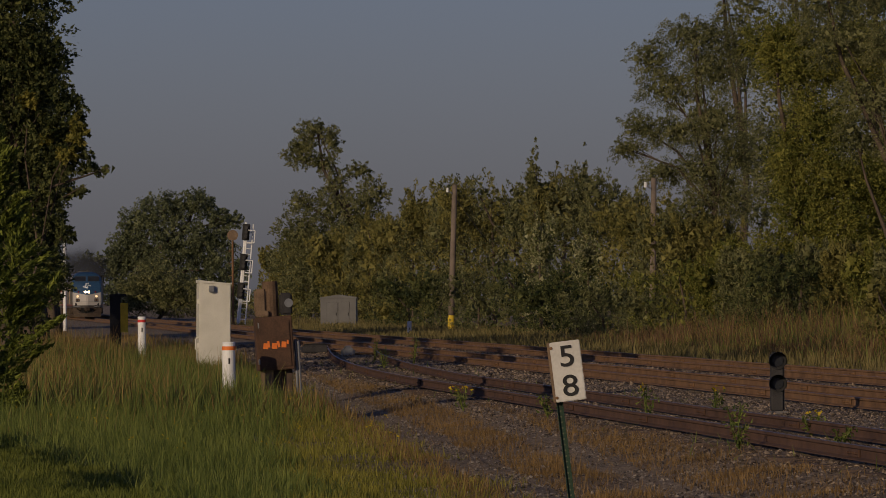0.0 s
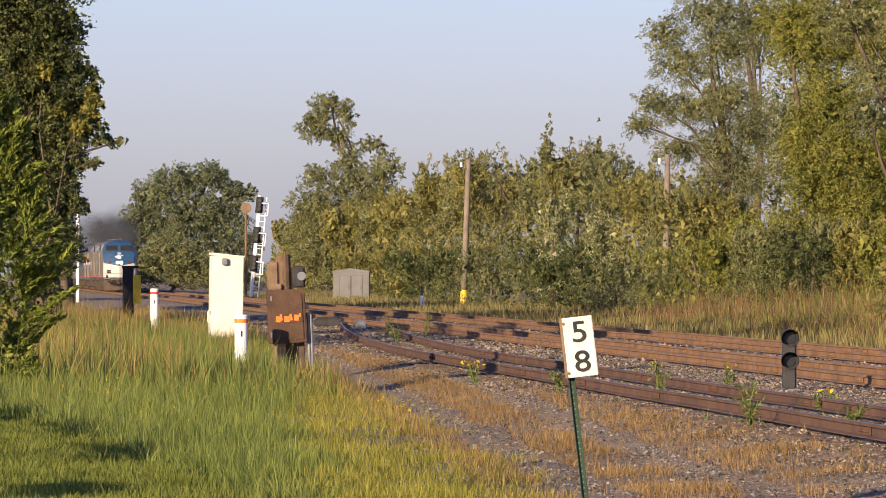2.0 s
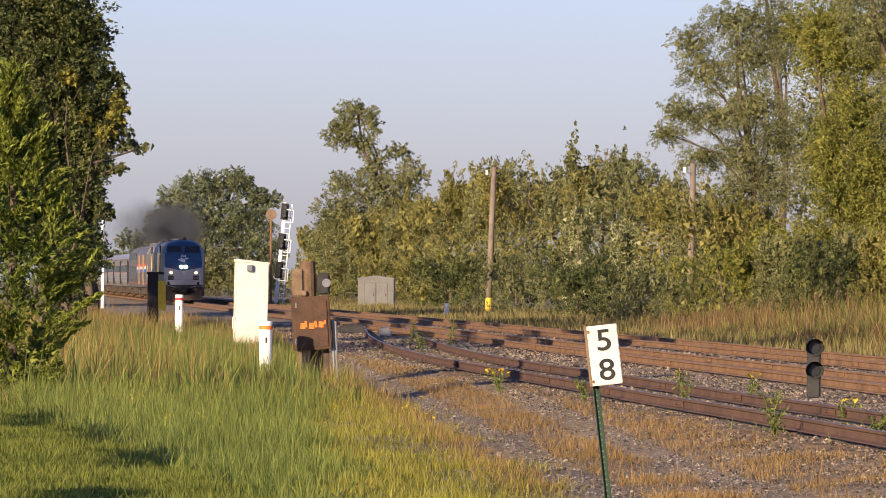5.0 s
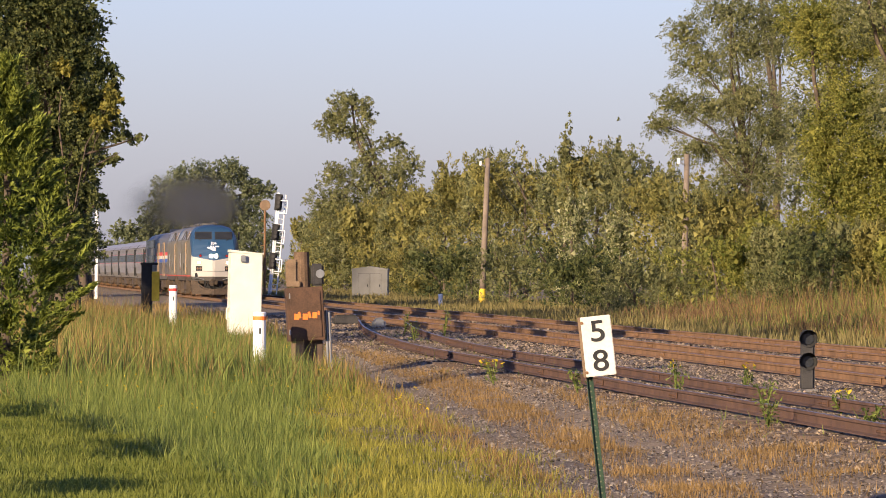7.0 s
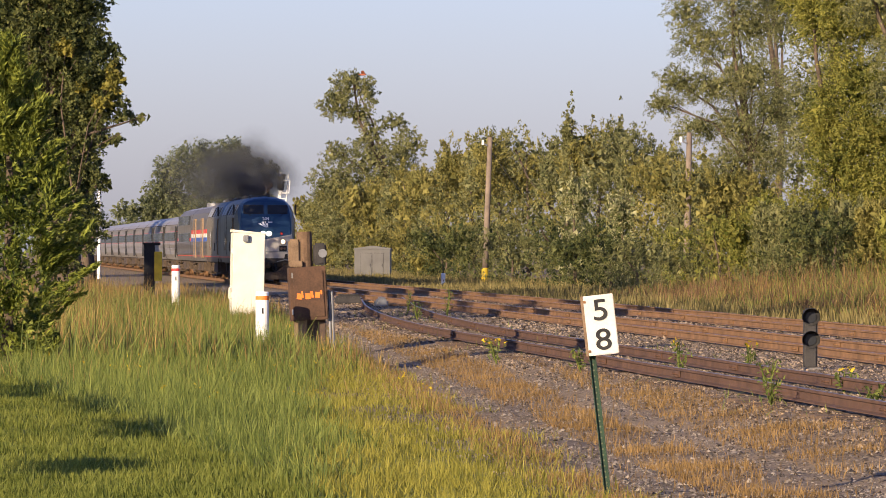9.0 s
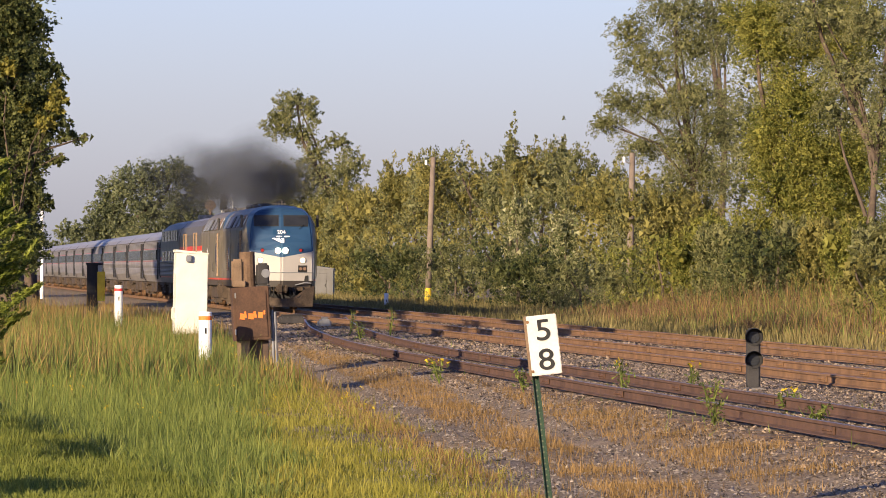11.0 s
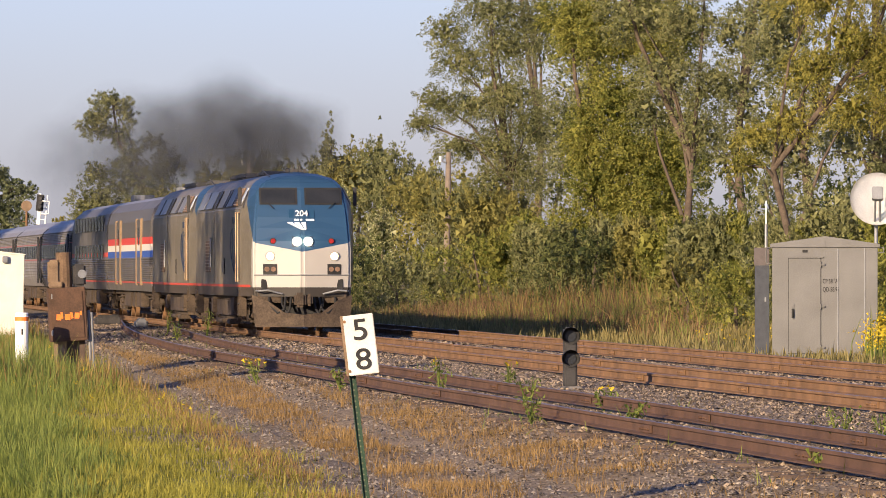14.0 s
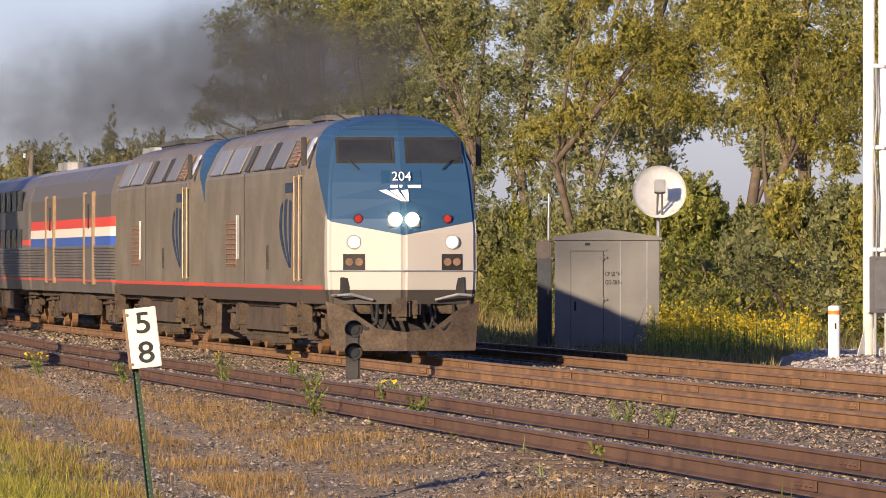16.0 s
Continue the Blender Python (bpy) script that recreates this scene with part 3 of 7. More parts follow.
tree("broadleaf_tree", 4.43, 252.72, -0.4, [(-0.43, 0.01, 9.63, 1.58, 5.05, 1.58), (-0.87, 0.02, 7.83, 1.66, 5.32, 1.66), (-1.16, 0.02, 5.66, 1.66, 5.32, 1.66), (-0.72, 0.01, 3.49, 1.33, 4.25, 1.33), (-1.44, 0.03, 8.91, 1.83, 5.85, 1.83), (-1.73, 0.03, 4.76, 1.66, 5.32, 1.66)], 12000, 0.17, LEAF_DARK,
     "dark broadleaf tree added beside the line to shade the train", trunk=0.22, clump=0.4, group="trees beside the line")
tree("broadleaf_tree", 5.41, 295.31, -0.4, [(-0.43, 0.01, 9.63, 1.58, 5.05, 1.58), (-0.87, 0.02, 7.83, 1.66, 5.32, 1.66), (-1.16, 0.02, 5.66, 1.66, 5.32, 1.66), (-0.72, 0.01, 3.49, 1.33, 4.25, 1.33), (-1.44, 0.03, 8.91, 1.83, 5.85, 1.83), (-1.73, 0.03, 4.76, 1.66, 5.32, 1.66)], 12000, 0.17, LEAF_DARK,
     "dark broadleaf tree added beside the line to shade the train", trunk=0.22, clump=0.4, group="trees beside the line")
tree("broadleaf_tree", 6.85, 352.09, -0.4, [(-0.43, 0.01, 9.63, 1.58, 5.05, 1.58), (-0.87, 0.02, 7.83, 1.66, 5.32, 1.66), (-1.16, 0.02, 5.66, 1.66, 5.32, 1.66), (-0.72, 0.01, 3.49, 1.33, 4.25, 1.33), (-1.44, 0.03, 8.91, 1.83, 5.85, 1.83), (-1.73, 0.03, 4.76, 1.66, 5.32, 1.66)], 12000, 0.17, LEAF_DARK,
     "dark broadleaf tree added beside the line to shade the train", trunk=0.22, clump=0.4, group="trees beside the line")
tree("broadleaf_tree", 7.70, 383.32, -0.4, [(-0.43, 0.01, 9.63, 1.58, 5.05, 1.58), (-0.87, 0.02, 7.83, 1.66, 5.32, 1.66), (-1.16, 0.02, 5.66, 1.66, 5.32, 1.66), (-0.72, 0.01, 3.49, 1.33, 4.25, 1.33), (-1.44, 0.03, 8.91, 1.83, 5.85, 1.83), (-1.73, 0.03, 4.76, 1.66, 5.32, 1.66)], 12000, 0.17, LEAF_DARK,
     "dark broadleaf tree added beside the line to shade the train", trunk=0.22, clump=0.4, group="trees beside the line")
def cedar(x, y, z, h, w, n, per, label, group=""):
    """A red cedar: trunk, dark inner twigs and many upswept feathery plumes with gaps between them."""
    th = empty("cedar", pose(x, y, z), label=label, category="tree", group=group)
    part("trunk", limb(B(), [(0, 0, -0.2), (0.04, 0, h * 0.5), (0, 0, h * 0.93)], 0.12, 0.02), BARK, th, smooth=True)
    f = RNG.random(n) ** 0.8
    f[:14] = np.linspace(0.82, 1.0, 14)
    prof = w * np.interp(f, [0, 0.12, 0.3, 0.5, 0.75, 1.0], [0.62, 0.9, 1.0, 0.93, 0.58, 0.03]) * (1 + 0.16 * np.sin(f * 31 + 1))
    a = RNG.uniform(0, 2 * math.pi, n)
    rad = prof * RNG.uniform(0.62, 1.02, n)
    out = np.stack([np.cos(a), np.sin(a), np.zeros(n)], 1)
    c = out * rad[:, None] + np.stack([np.zeros(n), np.zeros(n), 0.25 + f * (h - 0.45)], 1)
    axis = unit(out * (1.05 - 0.75 * f[:, None]) + (0, 0, 0.62) + RNG.normal(size=(n, 3)) * 0.22)
    long = w * RNG.uniform(0.3, 0.55, (n, 1)) * (1.1 - 0.5 * f[:, None])
    side = unit(np.cross(axis, (0, 0, 1.0) + RNG.normal(size=(n, 3)) * 0.3))
    i = np.repeat(np.arange(n), per)
    t = RNG.random((n * per, 1))
    k = RNG.normal(0, 0.5, t.shape)
    p = c[i] + axis[i] * long[i] * (t - 0.45) + side[i] * long[i] * 0.42 * k * (1.05 - t) + RNG.normal(size=(n * per, 3)) * 0.025
    along = unit(axis[i] + side[i] * k * 0.9 + RNG.normal(size=p.shape) * 0.3)
    flat = unit(np.cross(along, RNG.normal(size=p.shape)))
    s = 0.085 * RNG.uniform(0.6, 1.3, t.shape)
    V = np.stack([p + along * s, p - along * s * 0.3 + flat * s * 0.24, p - along * s * 0.3 - flat * s * 0.24], 1)
    m = 9 * n
    g = RNG.random((m, 1))
    q = unit(RNG.normal(size=(m, 3)) * (1, 1, 0)) * w * np.interp(g, [0, 0.3, 0.75, 1], [0.45, 0.62, 0.32, 0.0]) * RNG.random((m, 1)) ** 0.5 + (0, 0, 0.25) + g * (0, 0, h - 0.6)
    quads("sprays", np.concatenate([V, leaves(q, 0.13, -0.5, 0.5)]), LEAF_CEDAR, th)


def limb(bm, pts, r0, r1):
    limb_tube(bm, pts, r0, r1, 9)
    return bm


cedar(1.0, 124.0, -0.45, 5.85, 1.3, 330, 130, "bushy green cedar with upswept feathery sprays beside the lawn")
# unseen trees, shaped and placed so their shade falls in bands on the lawn
for x, y, k in ((-4.5, 96.5, 2.6), (-3.7, 86.0, 3.0), (-3.35, 75.0, 2.4), (-4.4, 60.5, 1.3)):
    tree("orchard_tree", x, y, -0.45, [(0.0, -k, 2.3, 0.4, 1.3, 0.12), (0.1, 0.0, 2.4, 0.45, 1.4, 0.14), (-0.1, k, 2.35, 0.4, 1.3, 0.12)], 1700, 0.16, LEAF_DARK,
         "unseen small tree with a flat spreading crown, added to shade the lawn", trunk=0.07, clump=0.2, group="small trees beside the lawn")
tree("oak_tree", 29.93, 865.68, -0.3, [(-0.02, 0.0, 12.83, 3.41, 3.41, 2.28), (3.63, 0.0, 13.31, 2.73, 2.73, 1.91), (-3.21, 0.0, 11.22, 2.73, 2.73, 2.28), (6.37, 0.0, 12.18, 2.05, 2.05, 1.46), (8.2, 0.0, 11.51, 1.59, 1.59, 1.14), (0.91, 0.0, 9.42, 4.55, 4.55, 2.73), (-4.56, 0.0, 8.47, 2.5, 2.5, 2.28), (-6.83, 0.0, 6.18, 2.73, 2.73, 2.05), (-2.73, 0.0, 6.2, 3.64, 3.64, 2.28), (5.48, 0.0, 8.98, 3.19, 3.19, 2.73), (-8.88, 0.0, 6.63, 1.59, 1.59, 1.27), (0.92, 0.0, 6.22, 4.1, 4.1, 2.73), (6.5, 0, 5.5, 4.0, 4.0, 3.5), (-5, 0, 3.5, 4.0, 4.0, 2.5), (1, 0, 3, 5, 5, 2.5), (-10.5, 0, 4, 2.2, 2.2, 2.2)], 30000, 0.3, LEAF_FAR,
     "large rounded dark green oak far down the line", trunk=0.5, clump=0.55, aspect=0.7)
tree("hazel_bush", 24.65, 737.99, -0.3, [(0.0, 0.0, 3.64, 2.6, 2.6, 2.89), (2.31, -0.08, 2.48, 2.89, 2.89, 2.6), (-2.31, 0.08, 2.48, 2.31, 2.31, 2.31), (5.2, -0.17, 1.91, 2.6, 2.6, 2.31), (8.08, -0.27, 1.33, 2.6, 2.6, 2.31)], 9000, 0.28, LEAF_WILLOW,
     "light green hazel thicket below the oak", trunk=0.2, category="bush", clump=0.7)
tree("poplar_tree", 36.02, 609.54, -0.3, [(-1.96, 0.0, 16.13, 1.99, 1.99, 1.15), (-3.4, 0.0, 13.96, 1.67, 1.67, 1.09), (-1.46, 0.0, 13.4, 1.44, 1.44, 1.09), (-3.24, 0.0, 14.83, 1.28, 1.28, 0.9), (-0.33, 0.0, 11.79, 1.28, 1.28, 1.28), (1.44, 0.0, 12.77, 1.35, 1.35, 0.9), (-0.16, 0.0, 9.7, 3.37, 3.37, 1.92), (2.74, 0.0, 10.69, 1.54, 1.54, 1.67), (-3.38, 0.0, 10.17, 1.44, 1.44, 1.03), (-3.69, 0.0, 7.59, 2.31, 2.31, 2.12), (-0.14, 0.0, 6.97, 3.53, 3.53, 2.24), (-1.74, 0.0, 4.39, 4.81, 4.81, 2.56), (2.43, 0.0, 7.3, 2.24, 2.24, 2.24), (-0.67, 0.0, 15.01, 0.96, 0.96, 0.96)], 28000, 0.2, LEAF_WILLOW,
     "tall crooked grey-green poplar with an open crown", trunk=0.3, clump=0.32)
tree("willow_tree", 36.45, 333.13, -0.3, [(-0.26, 0.03, 14.0, 2.1, 2.1, 1.18), (-2.35, 0.26, 12.95, 1.18, 1.18, 1.05), (-1.56, 0.17, 11.64, 1.57, 1.57, 1.05), (0.52, -0.06, 12.43, 1.84, 1.84, 1.18), (-2.87, 0.31, 9.81, 1.18, 1.18, 0.92), (-1.04, 0.11, 9.55, 1.84, 1.84, 0.92), (0.78, -0.09, 10.07, 1.57, 1.57, 1.05), (2.09, -0.23, 13.48, 1.05, 1.05, 1.05), (-3.39, 0.37, 8.76, 0.92, 0.92, 0.66), (0.0, 0.0, 7.71, 1.44, 1.44, 1.18), (1.56, -0.17, 8.5, 1.18, 1.18, 1.18), (-1.82, 0.2, 7.71, 1.18, 1.18, 0.79), (-0.26, 0.03, 5.87, 1.31, 1.31, 1.31), (1.3, -0.14, 6.4, 1.05, 1.05, 1.31)], 40000, 0.11, LEAF_WILLOW,
     "tall silvery green willow with open drooping crown", trunk=0.2, droop=0.8, clump=0.26, aspect=0.4)
tree("vine_clad_tree", 35.80, 293.18, -0.3, [(0.26, -0.03, 11.63, 1.85, 1.85, 1.62), (1.18, -0.14, 8.85, 1.62, 1.62, 1.62), (1.87, -0.23, 6.77, 1.85, 1.85, 1.62), (0.49, -0.06, 5.39, 1.62, 1.62, 1.62), (2.56, -0.31, 4.93, 1.85, 1.85, 1.62), (3.7, -0.45, 6.31, 1.39, 1.39, 1.62), (-0.2, 0.02, 7.47, 0.92, 0.92, 1.39), (1.41, -0.17, 3.31, 2.08, 2.08, 1.62), (3.7, -0.45, 3.08, 1.85, 1.85, 1.62), (-0.89, 0.11, 3.31, 1.39, 1.39, 1.39), (3.01, -0.37, 11.63, 2.08, 2.08, 1.62), (-0.66, 0.08, 12.32, 1.39, 1.39, 1.16)], 56000, 0.135, LEAF_VINE,
     "tall tree wholly draped in green and yellow vines", trunk=0.2, clump=0.36, limbs=False)
tree("willow_tree", 38.17, 281.42, -0.3, [(-1.73, 0.23, 11.92, 2.0, 2.0, 1.11), (0.25, -0.03, 11.7, 1.78, 1.78, 1.11), (-0.63, 0.09, 9.7, 1.78, 1.78, 1.11), (1.13, -0.15, 9.26, 1.33, 1.33, 1.11), (0.69, -0.09, 7.48, 1.11, 1.11, 1.11), (2.01, -0.27, 11.26, 1.33, 1.33, 1.33), (-1.29, 0.18, 8.15, 1.11, 1.11, 0.89), (-2.39, 0.32, 13.92, 2.67, 2.67, 1.33), (0.91, -0.12, 13.92, 2.67, 2.67, 1.33)], 20000, 0.13, LEAF_WILLOW,
     "tall grey-green willow with bare twigs showing", trunk=0.2, droop=0.8, clump=0.26, aspect=0.4)
tree("willow_tree", 35.30, 231.63, -0.3, [(1.56, -0.24, 9.41, 1.28, 1.28, 1.1), (0.29, -0.04, 8.49, 1.1, 1.1, 0.92), (-0.43, 0.07, 6.84, 0.92, 0.92, 0.73), (-1.52, 0.23, 6.29, 0.82, 0.82, 0.73), (1.56, -0.24, 7.21, 1.1, 1.1, 0.82), (2.83, -0.43, 8.49, 1.47, 1.47, 1.28), (4.28, -0.65, 9.41, 1.47, 1.47, 1.28), (3.37, -0.51, 7.03, 1.1, 1.1, 0.73), (0.47, -0.07, 10.88, 1.65, 1.65, 1.1), (3.01, -0.46, 11.61, 2.02, 2.02, 1.28), (-1.88, 0.29, 5.38, 0.73, 0.73, 0.55)], 24000, 0.115, LEAF_GOLD,
     "spreading willow with sunlit yellow-green leaves", trunk=0.17, droop=1.0, clump=0.24, aspect=0.4, rise=0.0)
tree("willow_tree", 38.96, 223.83, -0.3, [(0.46, -0.08, 8.3, 1.42, 1.42, 1.07), (1.68, -0.29, 9.19, 1.6, 1.6, 1.24), (0.98, -0.17, 6.87, 1.24, 1.24, 0.71), (2.38, -0.41, 7.23, 1.42, 1.42, 1.07), (3.43, -0.6, 8.47, 1.42, 1.42, 1.42), (3.08, -0.54, 5.81, 1.24, 1.24, 0.89), (2.03, -0.35, 5.99, 1.07, 1.07, 0.53), (4.31, -0.75, 6.7, 1.24, 1.24, 1.24), (-0.07, 0.01, 9.9, 1.6, 1.6, 1.24), (2.56, -0.45, 11.32, 2.31, 2.31, 1.24), (5.18, -0.9, 9.19, 1.78, 1.78, 1.6)], 26000, 0.115, LEAF_GOLD,
     "leaning willow with a thick pale trunk", trunk=0.2, droop=1.0, clump=0.24, aspect=0.4, rise=0.0)
tree("poplar_tree", 50.00, 434.91, -0.3, [(0.59, -0.07, 9.33, 2.69, 2.69, 1.95), (2.11, -0.24, 11.04, 2.69, 2.69, 2.02), (-2.24, 0.26, 13.1, 2.45, 2.45, 2.03), (0.71, -0.08, 15.15, 2.83, 2.83, 1.6), (-0.15, 0.02, 17.21, 2.27, 2.27, 1.82), (0.35, -0.04, 19.27, 2.07, 2.07, 1.65), (-1.05, 0.12, 21.32, 2.84, 2.84, 1.93), (-1.39, 0.16, 7.96, 1.54, 1.54, 1.03)], 8000, 0.19, LEAF_WILLOW,
     "tall leafy tree behind the line-side thicket", trunk=0.3, clump=0.5, group="trees behind the thicket")
tree("poplar_tree", 50.00, 400.41, -0.3, [(-1.58, 0.2, 8.76, 2.38, 2.38, 1.48), (-2.19, 0.27, 10.33, 2.58, 2.58, 1.52), (-1.25, 0.16, 12.23, 2.67, 2.67, 1.83), (-0.92, 0.12, 14.12, 2.65, 2.65, 1.68), (0.78, -0.1, 16.02, 2.06, 2.06, 1.87), (0.84, -0.1, 17.91, 2.66, 2.66, 1.84), (-0.88, 0.11, 19.81, 2.18, 2.18, 1.5), (-1.33, 0.17, 7.49, 1.42, 1.42, 0.95)], 8000, 0.19, LEAF_WILLOW,
     "tall leafy tree behind the line-side thicket", trunk=0.3, clump=0.5, group="trees behind the thicket")
tree("poplar_tree", 50.00, 370.88, -0.3, [(-0.68, 0.09, 8.26, 2.36, 2.36, 1.58), (0.39, -0.05, 9.73, 2.28, 2.28, 1.35), (-0.59, 0.08, 11.48, 1.98, 1.98, 1.62), (-1.28, 0.17, 13.24, 2.1, 2.1, 1.4), (-0.99, 0.13, 15.0, 2.44, 2.44, 1.73), (-0.58, 0.08, 16.75, 2.05, 2.05, 1.56), (-0.33, 0.04, 18.51, 2.03, 2.03, 1.69), (-0.16, 0.02, 7.09, 1.32, 1.32, 0.88)], 8000, 0.19, LEAF_WILLOW,
     "tall leafy tree behind the line-side thicket", trunk=0.3, clump=0.5, group="trees behind the thicket")
tree("poplar_tree", 50.00, 345.31, -0.3, [(-1.21, 0.17, 7.84, 2.29, 2.29, 1.31), (0.97, -0.14, 9.2, 2.27, 2.27, 1.61), (-0.59, 0.09, 10.84, 1.88, 1.88, 1.44), (1.04, -0.15, 12.48, 1.71, 1.71, 1.54), (1.12, -0.16, 14.12, 2.22, 2.22, 1.24), (1.69, -0.24, 15.75, 1.7, 1.7, 1.37), (0.42, -0.06, 17.39, 2.26, 2.26, 1.37), (1.38, -0.2, 6.74, 1.23, 1.23, 0.82)], 8000, 0.19, LEAF_WILLOW,
     "tall leafy tree behind the line-side thicket", trunk=0.3, clump=0.5, group="trees behind the thicket")
tree("poplar_tree", 49.99, 322.95, -0.3, [(-1.44, 0.22, 7.47, 1.97, 1.97, 1.27), (1.06, -0.16, 8.74, 1.93, 1.93, 1.43), (-0.67, 0.1, 10.28, 1.84, 1.84, 1.43), (-1.48, 0.23, 11.81, 1.92, 1.92, 1.5), (-1.66, 0.26, 13.35, 2.01, 2.01, 1.28), (-0.88, 0.14, 14.88, 1.95, 1.95, 1.21), (1.69, -0.26, 16.42, 1.94, 1.94, 1.46), (-0.5, 0.08, 6.44, 1.15, 1.15, 0.77)], 8000, 0.19, LEAF_WILLOW,
     "tall leafy tree behind the line-side thicket", trunk=0.3, clump=0.5, group="trees behind the thicket")
tree("poplar_tree", 49.98, 303.23, -0.3, [(-1.23, 0.2, 7.14, 1.88, 1.88, 1.42), (0.43, -0.07, 8.34, 1.92, 1.92, 1.12), (-0.22, 0.04, 9.78, 1.53, 1.53, 1.39), (-0.68, 0.11, 11.23, 1.72, 1.72, 1.44), (1.17, -0.19, 12.67, 2.03, 2.03, 1.25), (-0.04, 0.01, 14.11, 1.88, 1.88, 1.25), (-0.69, 0.11, 15.55, 1.69, 1.69, 1.13), (-0.35, 0.06, 6.18, 1.08, 1.08, 0.72)], 8000, 0.19, LEAF_WILLOW,
     "tall leafy tree behind the line-side thicket", trunk=0.3, clump=0.5, group="trees behind the thicket")
tree("poplar_tree", 49.96, 285.70, -0.3, [(1.44, -0.25, 6.85, 1.72, 1.72, 1.19), (-0.51, 0.09, 7.98, 1.41, 1.41, 1.11), (0.88, -0.15, 9.34, 1.85, 1.85, 1.14), (0.9, -0.16, 10.71, 1.8, 1.8, 1.26), (0.51, -0.09, 12.07, 1.79, 1.79, 1.14), (0.64, -0.11, 13.43, 1.52, 1.52, 1.19), (0.84, -0.15, 14.79, 1.75, 1.75, 1.12), (1.2, -0.21, 5.94, 1.02, 1.02, 0.68)], 8000, 0.19, LEAF_WILLOW,
     "tall leafy tree behind the line-side thicket", trunk=0.3, clump=0.5, group="trees behind the thicket")
tree("poplar_tree", 49.94, 270.01, -0.3, [(-0.95, 0.18, 6.59, 1.75, 1.75, 1.12), (0.81, -0.15, 7.66, 1.46, 1.46, 1.06), (-0.62, 0.12, 8.95, 1.56, 1.56, 1.18), (-0.42, 0.08, 10.24, 1.44, 1.44, 1.08), (1.29, -0.24, 11.53, 1.51, 1.51, 1.26), (-0.97, 0.18, 12.82, 1.75, 1.75, 1.11), (-0.4, 0.07, 14.11, 1.47, 1.47, 1.01), (1.22, -0.23, 5.73, 0.97, 0.97, 0.64)], 8000, 0.19, LEAF_WILLOW,
     "tall leafy tree behind the line-side thicket", trunk=0.3, clump=0.5, group="trees behind the thicket")
tree("poplar_tree", 49.91, 255.89, -0.3, [(0.94, -0.18, 6.35, 1.7, 1.7, 1.06), (0.54, -0.1, 7.37, 1.59, 1.59, 1.14), (-0.92, 0.18, 8.6, 1.62, 1.62, 1.1), (0.46, -0.09, 9.82, 1.44, 1.44, 1.11), (0.77, -0.15, 11.05, 1.55, 1.55, 1.14), (-1.32, 0.26, 12.27, 1.31, 1.31, 1.05), (0.42, -0.08, 13.49, 1.34, 1.34, 1.13), (0.31, -0.06, 5.54, 0.92, 0.92, 0.61)], 8000, 0.19, LEAF_WILLOW,
     "tall leafy tree behind the line-side thicket", trunk=0.3, clump=0.5, group="trees behind the thicket")

# x, y, height, half width, leaves: the thicket along the line


# unseen row of trees added beside the meadow to throw shade over the line
for x, y in ((-4.6, 184.0), (-4.6, 263.0), (-4.2, 279.0), (-4.6, 348.0), (-4.4, 357.0), (-4.2, 366.0), (-4.4, 478.0), (-4.4, 495.0)):
    tree("broadleaf_tree", x, y, -0.45, [(0, 0, 13.0, 2.6, 3.2, 2.2), (0.6, -1.6, 10.6, 3.2, 4.2, 2.2), (-0.6, 1.6, 8.4, 3.6, 5.0, 2.2), (0.3, -0.5, 6.0, 3.4, 4.8, 2.0), (0, 0.4, 3.6, 2.8, 3.6, 1.8)], 9000, 0.2 if y < 200 else 0.4, LEAF_DARK,
     "dark broadleaf tree added beside the line to shade the train", trunk=0.22, clump=0.4, group="trees beside the line")


